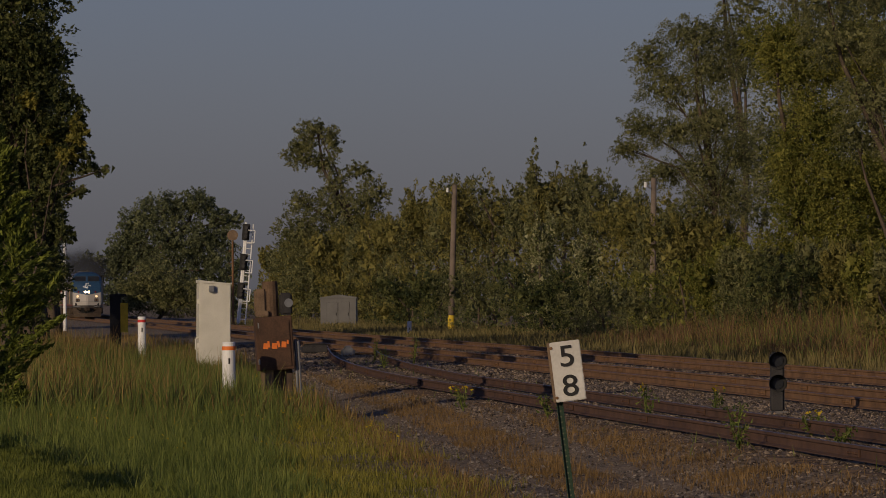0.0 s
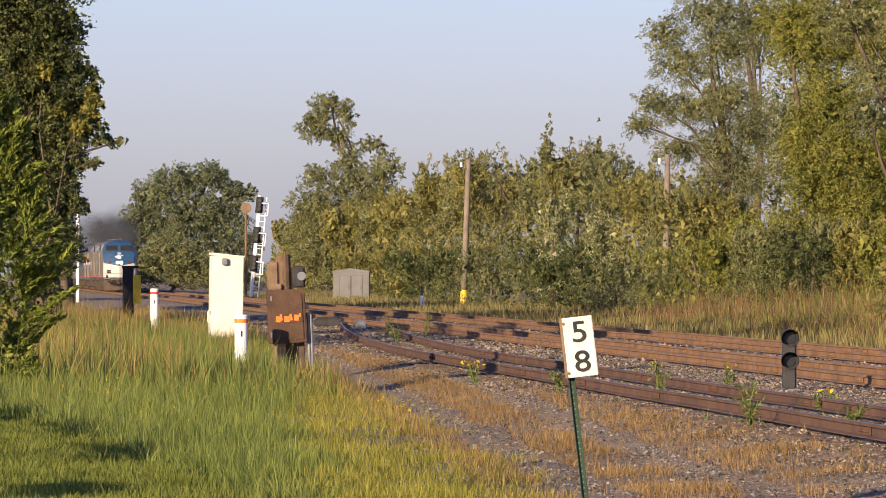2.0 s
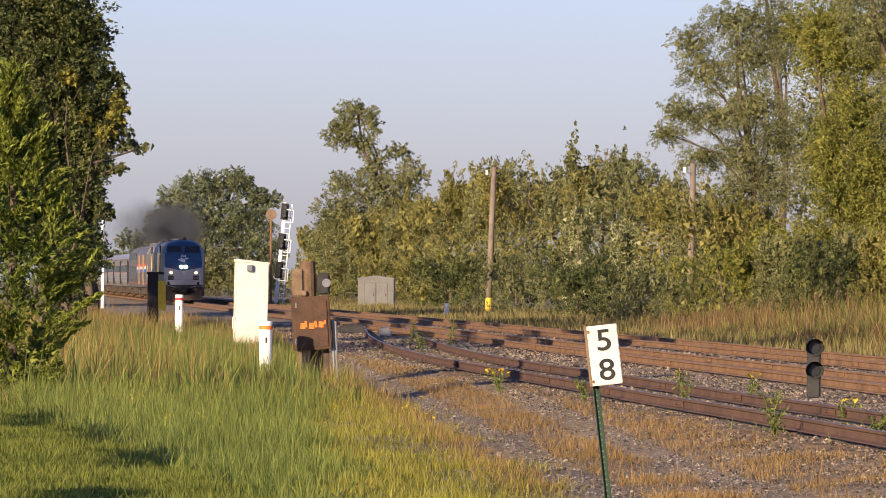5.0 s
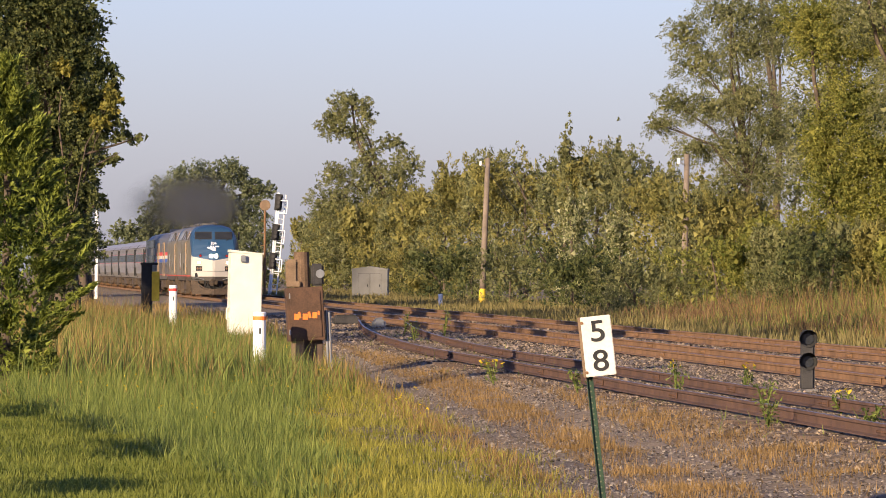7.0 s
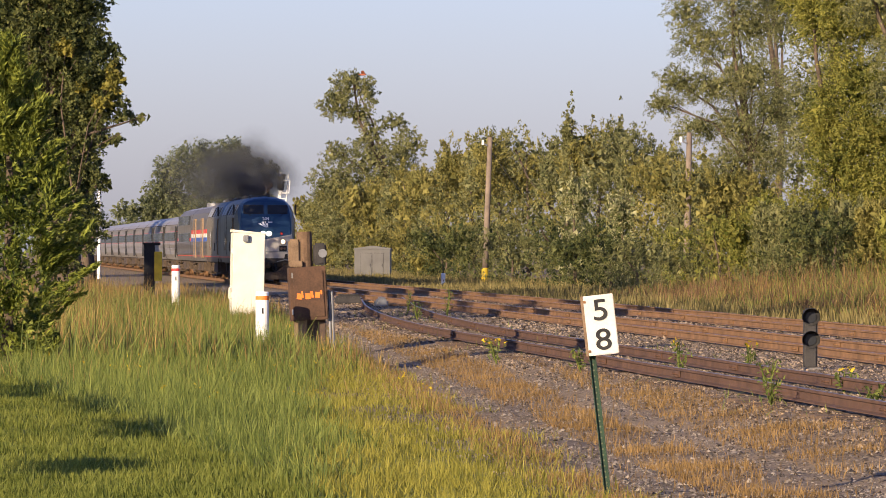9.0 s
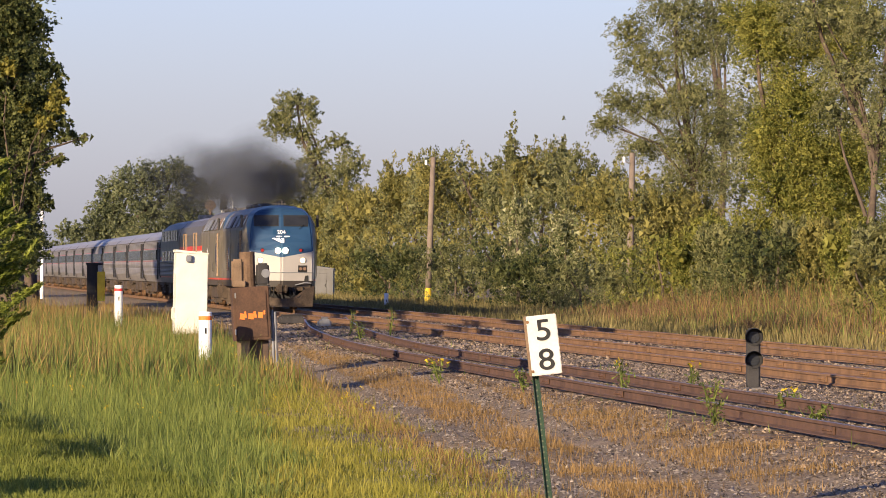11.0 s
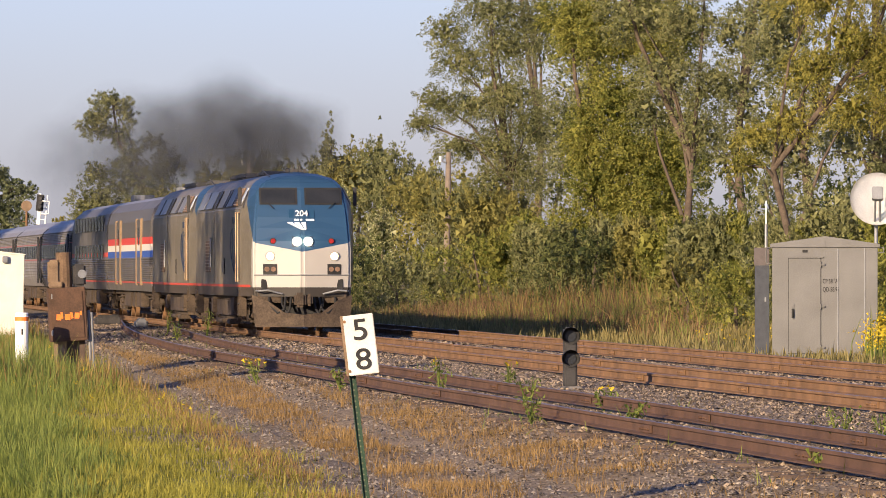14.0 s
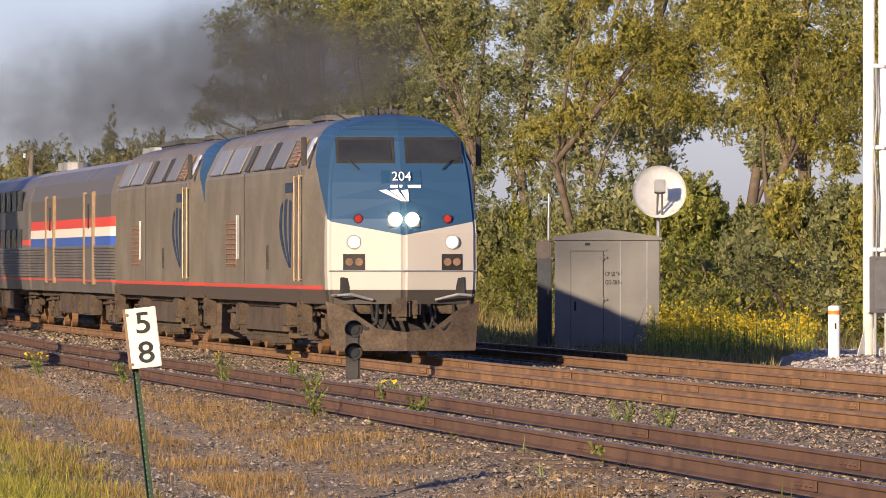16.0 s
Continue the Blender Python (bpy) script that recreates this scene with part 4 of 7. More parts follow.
THICKET = [
    (34.3, 678.6, 6.9, 2.04, LEAF_OLIVE),
    (35.2, 671.0, 8.0, 2.08, LEAF_WILLOW),
    (34.3, 629.8, 7.9, 2.83, LEAF_OLIVE),
    (35.0, 609.4, 7.6, 2.26, LEAF_WILLOW),
    (34.3, 572.2, 7.7, 2.72, LEAF_OLIVE),
    (35.5, 563.4, 7.6, 2.03, LEAF_WILLOW),
    (34.5, 526.9, 8.3, 2.89, LEAF_OLIVE),
    (35.2, 509.7, 9.1, 2.70, LEAF_WILLOW),
    (34.7, 478.6, 9.4, 2.87, LEAF_OLIVE),
    (35.9, 469.1, 10.0, 2.72, LEAF_WILLOW),
    (34.4, 428.2, 9.2, 3.11, LEAF_OLIVE),
    (34.8, 408.8, 9.4, 2.98, LEAF_WILLOW),
    (35.2, 391.3, 9.0, 2.97, LEAF_OLIVE),
    (35.9, 377.6, 8.7, 2.84, LEAF_WILLOW),
    (35.5, 355.0, 7.2, 2.26, LEAF_OLIVE),
    (35.5, 341.0, 6.3, 2.16, LEAF_WILLOW),
    (34.5, 318.3, 5.6, 1.92, LEAF_OLIVE),
    (34.0, 302.8, 4.4, 1.33, LEAF_VINE),
    (33.9, 293.7, 4.1, 1.24, LEAF_WILLOW),
    (33.9, 287.2, 3.8, 1.00, LEAF_WILLOW),
    (35.1, 291.8, 3.7, 1.06, LEAF_VINE),
    (36.2, 294.9, 4.0, 1.07, LEAF_WILLOW),
    (36.1, 288.3, 3.7, 1.06, LEAF_WILLOW),
    (34.2, 267.8, 4.0, 1.39, LEAF_WILLOW),
    (34.7, 264.5, 4.0, 1.39, LEAF_OLIVE),
    (34.9, 259.4, 3.9, 1.27, LEAF_VINE),
    (35.3, 256.0, 3.8, 1.18, LEAF_WILLOW),
    (35.3, 250.7, 3.9, 1.39, LEAF_WILLOW),
    (36.2, 250.0, 4.1, 1.30, LEAF_VINE),
    (35.7, 241.0, 3.8, 1.11, LEAF_WILLOW),
    (35.3, 233.4, 3.6, 0.97, LEAF_WILLOW),
    (34.9, 226.8, 3.6, 1.06, LEAF_WILLOW),
    (35.6, 226.5, 4.0, 1.08, LEAF_VINE),
    (36.1, 225.4, 4.8, 1.46, LEAF_WILLOW),
    (34.2, 207.9, 4.6, 1.54, LEAF_WILLOW),
    (34.5, 203.5, 4.5, 1.51, LEAF_VINE),
    (36.1, 207.0, 3.8, 1.04, LEAF_GOLD),
    (35.4, 198.7, 3.7, 1.09, LEAF_WILLOW),
    (35.3, 194.6, 3.8, 1.23, LEAF_WILLOW),
    (35.4, 190.5, 4.3, 1.46, LEAF_GOLD),
    (33.9, 177.8, 4.4, 1.24, LEAF_WILLOW),
    (34.4, 175.9, 4.4, 1.16, LEAF_GOLD),
]
UNDERGROWTH = [
    (30.9, 356.0, 6.1, 0.75, LEAF_PALE),
    (32.2, 345.0, 5.2, 0.7, LEAF_PALE),
    (33.4, 390.0, 10.1, 0.3, LEAF_WILLOW),
    (36.3, 390.0, 10.2, 0.3, LEAF_WILLOW),
    # the LEAF_DARK bushes here carry the thicket's shade in their colour
    (30.0, 346.0, 2.7, 1.5, LEAF_DARK),
    (30.4, 331.0, 2.7, 1.5, LEAF_DARK),
    (38.4, 268.0, 6.3, 1.8, LEAF_DARK),
    (39.4, 262.0, 6.2, 1.8, LEAF_WILLOW),
    (40.2, 255.0, 5.6, 1.7, LEAF_DARK),
    (40.2, 346.0, 8.8, 2.2, LEAF_WILLOW),
    (41.4, 331.0, 8.4, 2.0, LEAF_OLIVE),
    (32.6, 537.8, 3.5, 2.16, LEAF_OLIVE),
    (32.8, 494.2, 3.5, 1.58, LEAF_DARK),
    (30.6, 463.7, 1.6, 0.81, LEAF_OLIVE),
    (31.1, 454.5, 3.0, 1.53, LEAF_DARK),
    (30.9, 424.6, 3.8, 1.78, LEAF_DARK),
    (31.1, 398.1, 3.5, 2.21, LEAF_WILLOW),
    (31.0, 362.8, 3.9, 2.80, LEAF_DARK),
    (29.6, 310.0, 2.5, 1.66, LEAF_WILLOW),
    (31.3, 305.5, 2.0, 1.07, LEAF_WILLOW),
    (32.5, 303.7, 3.6, 2.67, LEAF_VINE),
    (32.3, 272.8, 1.3, 0.95, LEAF_DARK),
    (32.7, 265.9, 3.7, 2.66, LEAF_DARK),
    (29.7, 217.8, 2.5, 1.17, LEAF_OLIVE),
    (30.5, 213.2, 2.5, 1.48, LEAF_VINE),
    (29.7, 194.8, 3.0, 1.38, LEAF_WILLOW),
    (30.4, 187.8, 2.9, 1.68, LEAF_VINE),
    (30.7, 177.0, 1.5, 0.90, LEAF_VINE),
    (30.1, 166.8, 2.8, 2.00, LEAF_WILLOW),
    (32.3, 164.8, 1.1, 0.70, LEAF_VINE),
]


def bush(name, x, y, h, w, material, label, n, leaf):
    """A bush of upright leafy stems, taller and shorter, with feathery tops."""
    r = random.Random(int(x * 13 + y * 5))
    w *= 1.2
    lobes = [(r.uniform(-.3, .3) * w, r.uniform(-.3, .3) * w, h * 0.2, w, w, h * 0.24), (0, 0, h * 0.48, w * 0.95, w * 0.95, h * 0.28), (r.uniform(-.3, .3) * w, 0, h * 0.7, w * 0.7, w * 0.7, h * 0.2)]
    for i in range(13):
        a, q, top = r.uniform(0, 6.3), w * r.uniform(0.1, 0.85), h * r.uniform(0.76, 1.05)
        lobes.append((math.cos(a) * q, math.sin(a) * q, top * 0.82, w * 0.3, w * 0.3, top * 0.18))
    return tree(name, x, y, -0.3, lobes, n, leaf, material, label, "bush", 0.05 + h * 0.012, clump=0.14 + leaf, droop=0.0, limbs=False, group="line-side thicket", aspect=0.42, rise=1.1)


NAMES = {LEAF_WILLOW: ("willow_bush", "grey-green willow bush in a dense thicket"), LEAF_VINE: ("alder_bush", "green alder bush hung with vines"),
         LEAF_GOLD: ("dogwood_bush", "yellowing dogwood bush in a dense thicket"), LEAF_DARK: ("bramble_bush", "dark green bramble bush in shade"),
         LEAF_OLIVE: ("sallow_bush", "olive-green sallow bush in a dense thicket"), LEAF_PALE: ("poplar_sapling", "young poplar showing pale leaf backs")}
for x, y, h, w, m in THICKET:
    bush(NAMES[m][0], x, y, h, w, m, NAMES[m][1], 7600, 0.095 + 0.00028 * y)
for x, y, h, w, m in UNDERGROWTH:
    bush(NAMES[m][0], x, y, h, w, m, NAMES[m][1].replace("dense thicket", "low undergrowth"), 2600, 0.07 + 0.0002 * y)


# ---- the train: local x right, y back from the nose, z up from the rail heads ----
def masks(m):
    """Object coordinates split, and a helper for node maths in material m."""
    n, l = m.node_tree.nodes, m.node_tree.links
    tc, sep = n.new("ShaderNodeTexCoord"), n.new("ShaderNodeSeparateXYZ")
    l.new(tc.outputs["Object"], sep.inputs[0])

    def do(op, a, b=0.0):
        k = n.new("ShaderNodeMath")
        k.operation = op
        for i, v in enumerate((a, b)):
            if isinstance(v, (int, float)):
                k.inputs[i].default_value = v
            else:
                l.new(v, k.inputs[i])
        return k.outputs[0]

    return sep.outputs, do


def over(m, mask, color):
    """Lay a paint colour over the base colour of m where mask is 1, keeping its grime."""
    n, l = m.node_tree.nodes, m.node_tree.links
    b = n["Principled BSDF"]
    old = b.inputs["Base Color"].links[0].from_socket
    noi = n.new("ShaderNodeTexNoise")
    noi.inputs["Scale"].default_value, noi.inputs["Detail"].default_value = 1.3, 6
    hue = n.new("ShaderNodeMix")
    hue.data_type = "RGBA"
    hue.inputs["A"].default_value = (*color, 1)
    hue.inputs["B"].default_value = (*[0.62 * c + 0.02 for c in color], 1)
    l.new(noi.outputs["Fac"], hue.inputs["Factor"])
    mix = n.new("ShaderNodeMix")
    mix.data_type = "RGBA"
    l.new(mask, mix.inputs["Factor"]), l.new(old, mix.inputs["A"]), l.new(hue.outputs["Result"], mix.inputs["B"])
    l.new(mix.outputs["Result"], b.inputs["Base Color"])


def loco_paint():
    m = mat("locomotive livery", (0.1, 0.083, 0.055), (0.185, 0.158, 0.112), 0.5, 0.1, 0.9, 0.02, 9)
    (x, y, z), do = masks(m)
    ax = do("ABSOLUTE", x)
    # nose face paler than the silver sides: its sunlight is partly put into the colour
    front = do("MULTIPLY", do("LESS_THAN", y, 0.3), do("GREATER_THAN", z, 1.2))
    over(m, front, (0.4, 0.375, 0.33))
    low = do("LESS_THAN", z, 1.2)
    over(m, low, (0.07, 0.051, 0.035))
    # lower front darkened to stand in for the shaded recess under the nose
    over(m, do("MULTIPLY", low, do("LESS_THAN", y, 0.3)), (0.035, 0.028, 0.021))
    line = do("ADD", do("ADD", do("MULTIPLY", ax, 0.19), 2.16), do("MULTIPLY", do("MAXIMUM", do("SUBTRACT", y, 0.1), 0.0), 0.8))
    blue = do("GREATER_THAN", z, line)
    blue = do("MULTIPLY", blue, do("LESS_THAN", y, 4.2))
    over(m, blue, (0.012, 0.057, 0.126))
    red = do("MULTIPLY", do("MULTIPLY", do("GREATER_THAN", z, 1.2), do("LESS_THAN", z, 1.27)), do("GREATER_THAN", y, 0.5))
    over(m, red, (0.55, 0.06, 0.03))
    roof = do("GREATER_THAN", z, 4.16)
    over(m, do("MULTIPLY", roof, do("GREATER_THAN", y, 2.5)), (0.12, 0.118, 0.118))
    return m


LIVERY = loco_paint()
HEAD_GLOW = glow("headlamp glow", (1.0, 0.7, 0.36), 18.0)
DITCH_GLOW = glow("ditch lamp glow", (1.0, 0.7, 0.36), 2.4)
RED_LENS = mat("red lens", (0.16, 0.006, 0.006), (0.25, 0.012, 0.012), 0.15, spec=0.6)
GRILLE = mat("rusty brown grille", (0.1, 0.06, 0.04), (0.22, 0.14, 0.09), 0.7, 0.2, 3, 0, 30)
PALE = mat("pale side window glass", (0.3, 0.3, 0.29), (0.5, 0.5, 0.48), 0.25, 0.1, 1.5, spec=0.6)
NAVY = mat("navy marking", (0.008, 0.016, 0.035), (0.02, 0.035, 0.07), 0.5)
TINT = mat("grey tinted hatch", (0.07, 0.072, 0.072), (0.16, 0.155, 0.145), 0.5, 0.05, 1.2)
TAN = mat("bronze handrail", (0.19, 0.13, 0.07), (0.3, 0.21, 0.13), 0.45, 0.4)
WHITEMARK = mat("white lettering", (0.7, 0.7, 0.68), (0.85, 0.85, 0.83), 0.5)

PROFILE = [(0.95, 1.49), (1.22, 1.52), (1.54, 1.52), (2.2, 1.52), (2.45, 1.52), (2.8, 1.52), (3.1, 1.52), (3.4, 1.5), (3.95, 1.24), (4.16, 1.02), (4.28, 0.6)]
NOSE = [(0.95, 1.27), (1.22, 1.31), (1.54, 1.32), (2.2, 1.32), (2.45, 1.31), (2.8, 1.29), (3.1, 1.27), (3.4, 1.24), (3.88, 1.14), (4.07, 0.96), (4.2, 0.55)]


def face_y(z):
    """How far the nose leans back at height z."""
    return float(np.interp(z, [0.9, 1.5, 2.3, 3.1, 3.9, 4.1, 4.35], [0.03, 0.0, 0.03, 0.3, 0.68, 0.85, 1.25]))


def wedge(z):
    """How far the middle of the face stands out."""
    return float(np.interp(z, [1.0, 2.4, 3.2, 4.2], [0.26, 0.26, 0.14, 0.1]))


def face_point(x, z, out=0.0):
    """A point on the nose's face; the face is a shallow vertical wedge."""
    return Vector((x, face_y(z) - wedge(z) * (1 - min(abs(x) / 1.3, 1)) - out, z))


def loco_body(length=20.6):
    bm = B()
    rings = []
    for k, (yb, prof, top) in enumerate([(None, NOSE, 4.24), (2.0, PROFILE, 4.35), (length - 0.6, PROFILE, 4.35), (length, [(z, w - 0.12) for z, w in PROFILE], 4.3)]):
        pts = [(-w, z) for z, w in prof] + [(0, top)] + [(w, z) for z, w in reversed(prof)]
        ring = []
        for x, z in pts:
            y = face_y(z) if yb is None else yb
            ring.append(bm.verts.new((x, y - (0.1 if (yb is None and x == 0) else 0), z)))
        rings.append(ring)
    n = len(rings[0])
    for r, s in zip(rings, rings[1:]):
        for i in range(n - 1):
            bm.faces.new((r[i], r[i + 1], s[i + 1], s[i]))
    bm.faces.new(rings[-1])
    half = len(NOSE)
    mid = [bm.verts.new((0, face_y(z) - wedge(z), z)) for z, _ in NOSE] + [rings[0][half]]
    for i in range(half):
        a, b = rings[0][i], rings[0][i + 1] if i + 1 < half else None
        if i + 1 < half:
            bm.faces.new((a, rings[0][i + 1], mid[i + 1], mid[i]))
            bm.faces.new((rings[0][-1 - i], mid[i], mid[i + 1], rings[0][-2 - i]))
        else:
            bm.faces.new((a, rings[0][half], mid[i]))
            bm.faces.new((rings[0][-1 - i], mid[i], rings[0][half]))
    bmesh.ops.recalc_face_normals(bm, faces=bm.faces)
    bmesh.ops.bevel(bm, geom=[e for e in bm.edges if len(e.link_faces) == 2 and e.calc_face_angle() > 0.25], offset=0.06, segments=3, affect="EDGES", clamp_overlap=True)
    return bm


def on_face(bm, x0, x1, z0, z1, thick=0.03):
    """A flat plate set on the nose's face."""
    a = [face_point(x, z, thick) for x, z in ((x0, z0), (x1, z0), (x1, z1), (x0, z1))]
    b = [p + Vector((0, thick * 2, 0)) for p in a]
    va, vb = [bm.verts.new(p) for p in a], [bm.verts.new(p) for p in b]
    bm.faces.new(va)
    for i in range(4):
        bm.faces.new((va[i], vb[i], vb[(i + 1) % 4], va[(i + 1) % 4]))
    return bm


def lamp(bm, x, z, r, out=0.05, n=16):
    p = face_point(x, z, 0)
    tube(bm, p + Vector((0, 0.05, 0)), p - Vector((0, out, 0)), r, n=n)
    return bm


def text(name, body, size, m, material, parent, depth=0.004, bold=0.0):
    """Raised lettering in the built-in font, as a mesh."""
    c = bpy.data.curves.new(name, "FONT")
    c.body, c.size, c.extrude, c.offset, c.align_x, c.align_y = body, size, depth, bold, "CENTER", "CENTER"
    t = bpy.data.objects.new(name, c)
    scene.collection.objects.link(t)
    bpy.context.view_layer.update()
    me = bpy.data.meshes.new_from_object(t.evaluated_get(bpy.context.evaluated_depsgraph_get()))
    bpy.data.objects.remove(t)
    me.materials.clear()
    me.materials.append(material)
    ob = new(name, me)
    ob.parent = parent
    ob.matrix_basis = m
    return ob


def truck(parent, y, axles, r=0.5, wheelbase=1.8):
    """A bogie: side frames, boxes, springs and wheels."""
    th = part("bogie", bogie_mesh(y, axles, r, wheelbase), UNDER, parent, "dusty brown cast bogie")
    for i in range(axles):
        ya = y + (i - (axles - 1) / 2) * wheelbase
        bm = B()
        for s in (-1, 1):
            tube(bm, (s * 0.66, ya, r), (s * 0.8, ya, r), r, n=24)
            tube(bm, (s * 0.8, ya, r), (s * 0.86, ya, r), 0.16, n=12)
        tube(bm, (-0.7, ya, r), (0.7, ya, r), 0.08, n=10)
        part("wheelset", bm, RUST, th)


def bogie_mesh(y, axles, r, wb):
    bm = B()
    span = wb * (axles - 1) / 2 + 0.55
    for s in (-1, 1):
        box(bm, s * 0.98 - 0.09, s * 0.98 + 0.09, y - span, y + span, r + 0.08, r + 0.34, 0.04)
        for i in range(axles):
            ya = y + (i - (axles - 1) / 2) * wb
            box(bm, s * 1.06 - 0.14, s * 1.06 + 0.14, ya - 0.2, ya + 0.2, r - 0.2, r + 0.26, 0.05)
            for q in (-0.32, 0.32):
                tube(bm, (s * 1.06, ya + q, r - 0.12), (s * 1.06, ya + q, r + 0.42), 0.1, n=10)
            tube(bm, (s * 1.14, ya - 0.5, r - 0.1), (s * 1.14, ya + 0.35, r + 0.2), 0.05, n=8)
        for i in range(axles - 1):
            ya = y + (i + 0.5 - (axles - 1) / 2) * wb
            box(bm, s * 1.02 - 0.13, s * 1.02 + 0.13, ya - 0.3, ya + 0.3, 0.22, 0.6, 0.05)
            tube(bm, (s * 1.16, ya - 0.1, 0.5), (s * 1.16, ya + 0.3, 1.0), 0.06, n=8)
        tube(bm, (s * 1.2, y - span, 0.75), (s * 1.2, y + span, 0.7), 0.035, n=8)
    return bm


def locomotive(lead):
    th = empty("locomotive", pose(MAIN, 0, 0), category="locomotive", group="train",
               label="silver and blue streamlined diesel locomotive with lit headlamps" if lead else "silver and blue streamlined diesel locomotive coupled behind another")
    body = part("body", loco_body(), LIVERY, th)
    # windscreens with frames and wipers
    for s in (-1, 1):
        x0, x1 = sorted((s * 0.1, s * 1.12))
        fr = part("windscreen", on_face(B(), x0, x1, 3.44, 3.9, 0.015), BLACK, th, "black-framed windscreen")
        part("pane", on_face(B(), x0 + 0.05, x1 - 0.05, 3.49, 3.85, 0.03), GLASS, fr)
        bm = B()
        tube(bm, face_point(s * 0.75, 3.33, 0.05), face_point(s * 0.92, 3.5, 0.06), 0.012, n=6)
        part("wiper", bm, BLACK, fr)
    nb = part("number_board", on_face(B(), -0.35, 0.35, 3.08, 3.31, 0.02), mat("dark blue board", (0.01, 0.04, 0.08), (0.02, 0.06, 0.12), 0.4), th)
    slope = math.degrees(math.atan2(0.3375, 0.8))
    text("number", "204", 0.235, Matrix.Translation(face_point(0, 3.195, 0.055)) @ pose(0, 0, 0, 90 - slope * 0.8), WHITEMARK, nb)
    # emblem: three swept bars under a short band
    bm = B()
    on_face(bm, -0.2, 0.34, 3.0, 3.05, 0.02)
    emb = part("emblem", bm, WHITEMARK, th, "white swept emblem")
    for i, (a, b) in enumerate(((-0.4, -0.02), (-0.21, 0.03), (-0.02, 0.08))):
        bm = B()
        p = [face_point(a, 2.95, 0.03), face_point(a + 0.13, 2.97, 0.03), face_point(b + 0.035, 2.76, 0.03), face_point(b, 2.76, 0.03)]
        bm.faces.new([bm.verts.new(v) for v in p])
        g = bmesh.ops.extrude_face_region(bm, geom=bm.faces[:])
        bmesh.ops.translate(bm, verts=[v for v in g["geom"] if isinstance(v, bmesh.types.BMVert)], vec=(0, 0.04, 0))
        part("emblem_bar", bm, WHITEMARK, emb)
    # lamps
    bm = B()
    on_face(bm, -0.29, 0.29, 2.3, 2.58, 0.012)
    hl = part("headlamp_housing", bm, NAVY, th)
    for s in (-1, 1):
        part("headlamp", lamp(B(), s * 0.15, 2.44, 0.118, 0.07), HEAD_GLOW if lead else PALE, hl)
        mk = part("marker_lamp", lamp(B(), s * 0.79, 2.45, 0.085, 0.03), BLACK, th, "red marker lamp")
        part("lens", lamp(B(), s * 0.79, 2.45, 0.065, 0.05), RED_LENS, mk)
        dl = part("ditch_lamp", lamp(B(), s * 0.87, 2.04, 0.13, 0.03), GALV, th, "round ditch lamp")
        part("lens", lamp(B(), s * 0.87, 2.04, 0.105, 0.045), DITCH_GLOW if lead else PALE, dl)
        sq = part("class_lamp", on_face(B(), s * 0.87 - 0.19, s * 0.87 + 0.19, 1.52, 1.83, 0.012), BLACK, th, "square recessed lamp box")
        for q in (-0.085, 0.085):
            part("lens", lamp(B(), s * 0.87 + q, 1.69, 0.07, 0.03, 10), GRILLE, sq)
        bm = box(B(), s * 1.02 - 0.09, s * 1.02 + 0.09, -0.06, 0.1, 1.08, 1.42, 0.01)
        part("jumper_socket", bm, BLACK, th)
    bm = B()
    for s in (-1, 1):
        tube(bm, face_point(0, 1.53, 0.01), face_point(s * 1.3, 1.53, 0.01), 0.016, n=8)
    part("step_rail", bm, GALV, th)
    # buffer beam, coupler, hoses, plow
    bm = box(B(), -1.22, 1.22, 0.0, 0.35, 0.78, 1.15, 0.03)
    box(bm, -0.42, 0.42, -0.12, 0.1, 0.98, 1.32, 0.04)
    part("buffer_beam", bm, UNDER, th)
    # black slab behind the coupler stands in for the shade of the cavity
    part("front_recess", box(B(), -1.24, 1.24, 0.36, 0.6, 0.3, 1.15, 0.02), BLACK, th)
    bm = B()
    box(bm, -0.16, 0.16, -0.55, 0.2, 0.72, 1.0, 0.05)
    box(bm, -0.26, 0.05, -0.75, -0.45, 0.66, 1.06, 0.07)
    box(bm, 0.05, 0.24, -0.68, -0.42, 0.7, 1.02, 0.06)
    part("coupler", bm, UNDER, th, "heavy brown knuckle coupler")
    for s in (-1, 1):
        for k, (xa, xb) in enumerate(((0.3, 0.55), (0.45, 0.9))):
            bm = B()
            q = [Vector((s * xa, -0.1, 0.95)), Vector((s * (xa + 0.05), -0.32, 0.62)), Vector((s * (xa + xb) / 2, -0.34, 0.5)), Vector((s * xb, -0.2, 0.72)), Vector((s * xb, 0.0, 0.95))]
            limb_tube(bm, q, 0.035, 0.03, 8)
            part("air_hose", bm, BLACK, th)
        bm = B()
        limb_tube(bm, [(s * 0.55, -0.2, 1.02), (s * 0.95, -0.28, 1.12), (s * 1.2, -0.25, 1.1), (s * 1.25, 0.0, 1.1)], 0.025, 0.025, 8)
        part("cut_lever", bm, GALV, th)
        bm = B()  # plow half
        v = [(s * 0.0, -0.62, 0.13), (s * 1.28, -0.12, 0.13), (s * 1.36, -0.02, 1.0), (s * 0.95, -0.22, 0.84), (s * 0.5, -0.42, 0.52), (s * 0.0, -0.58, 0.46)]
        va = [bm.verts.new(p) for p in v]
        vb = [bm.verts.new((p[0], p[1] + 0.05, p[2])) for p in v]
        bm.faces.new(va), bm.faces.new(vb[::-1])
        for i in range(6):
            bm.faces.new((va[i], vb[i], vb[(i + 1) % 6], va[(i + 1) % 6]))
        bmesh.ops.recalc_face_normals(bm, faces=bm.faces)
        part("plow", bm, UNDER, th, "brown steel snowplow blade")
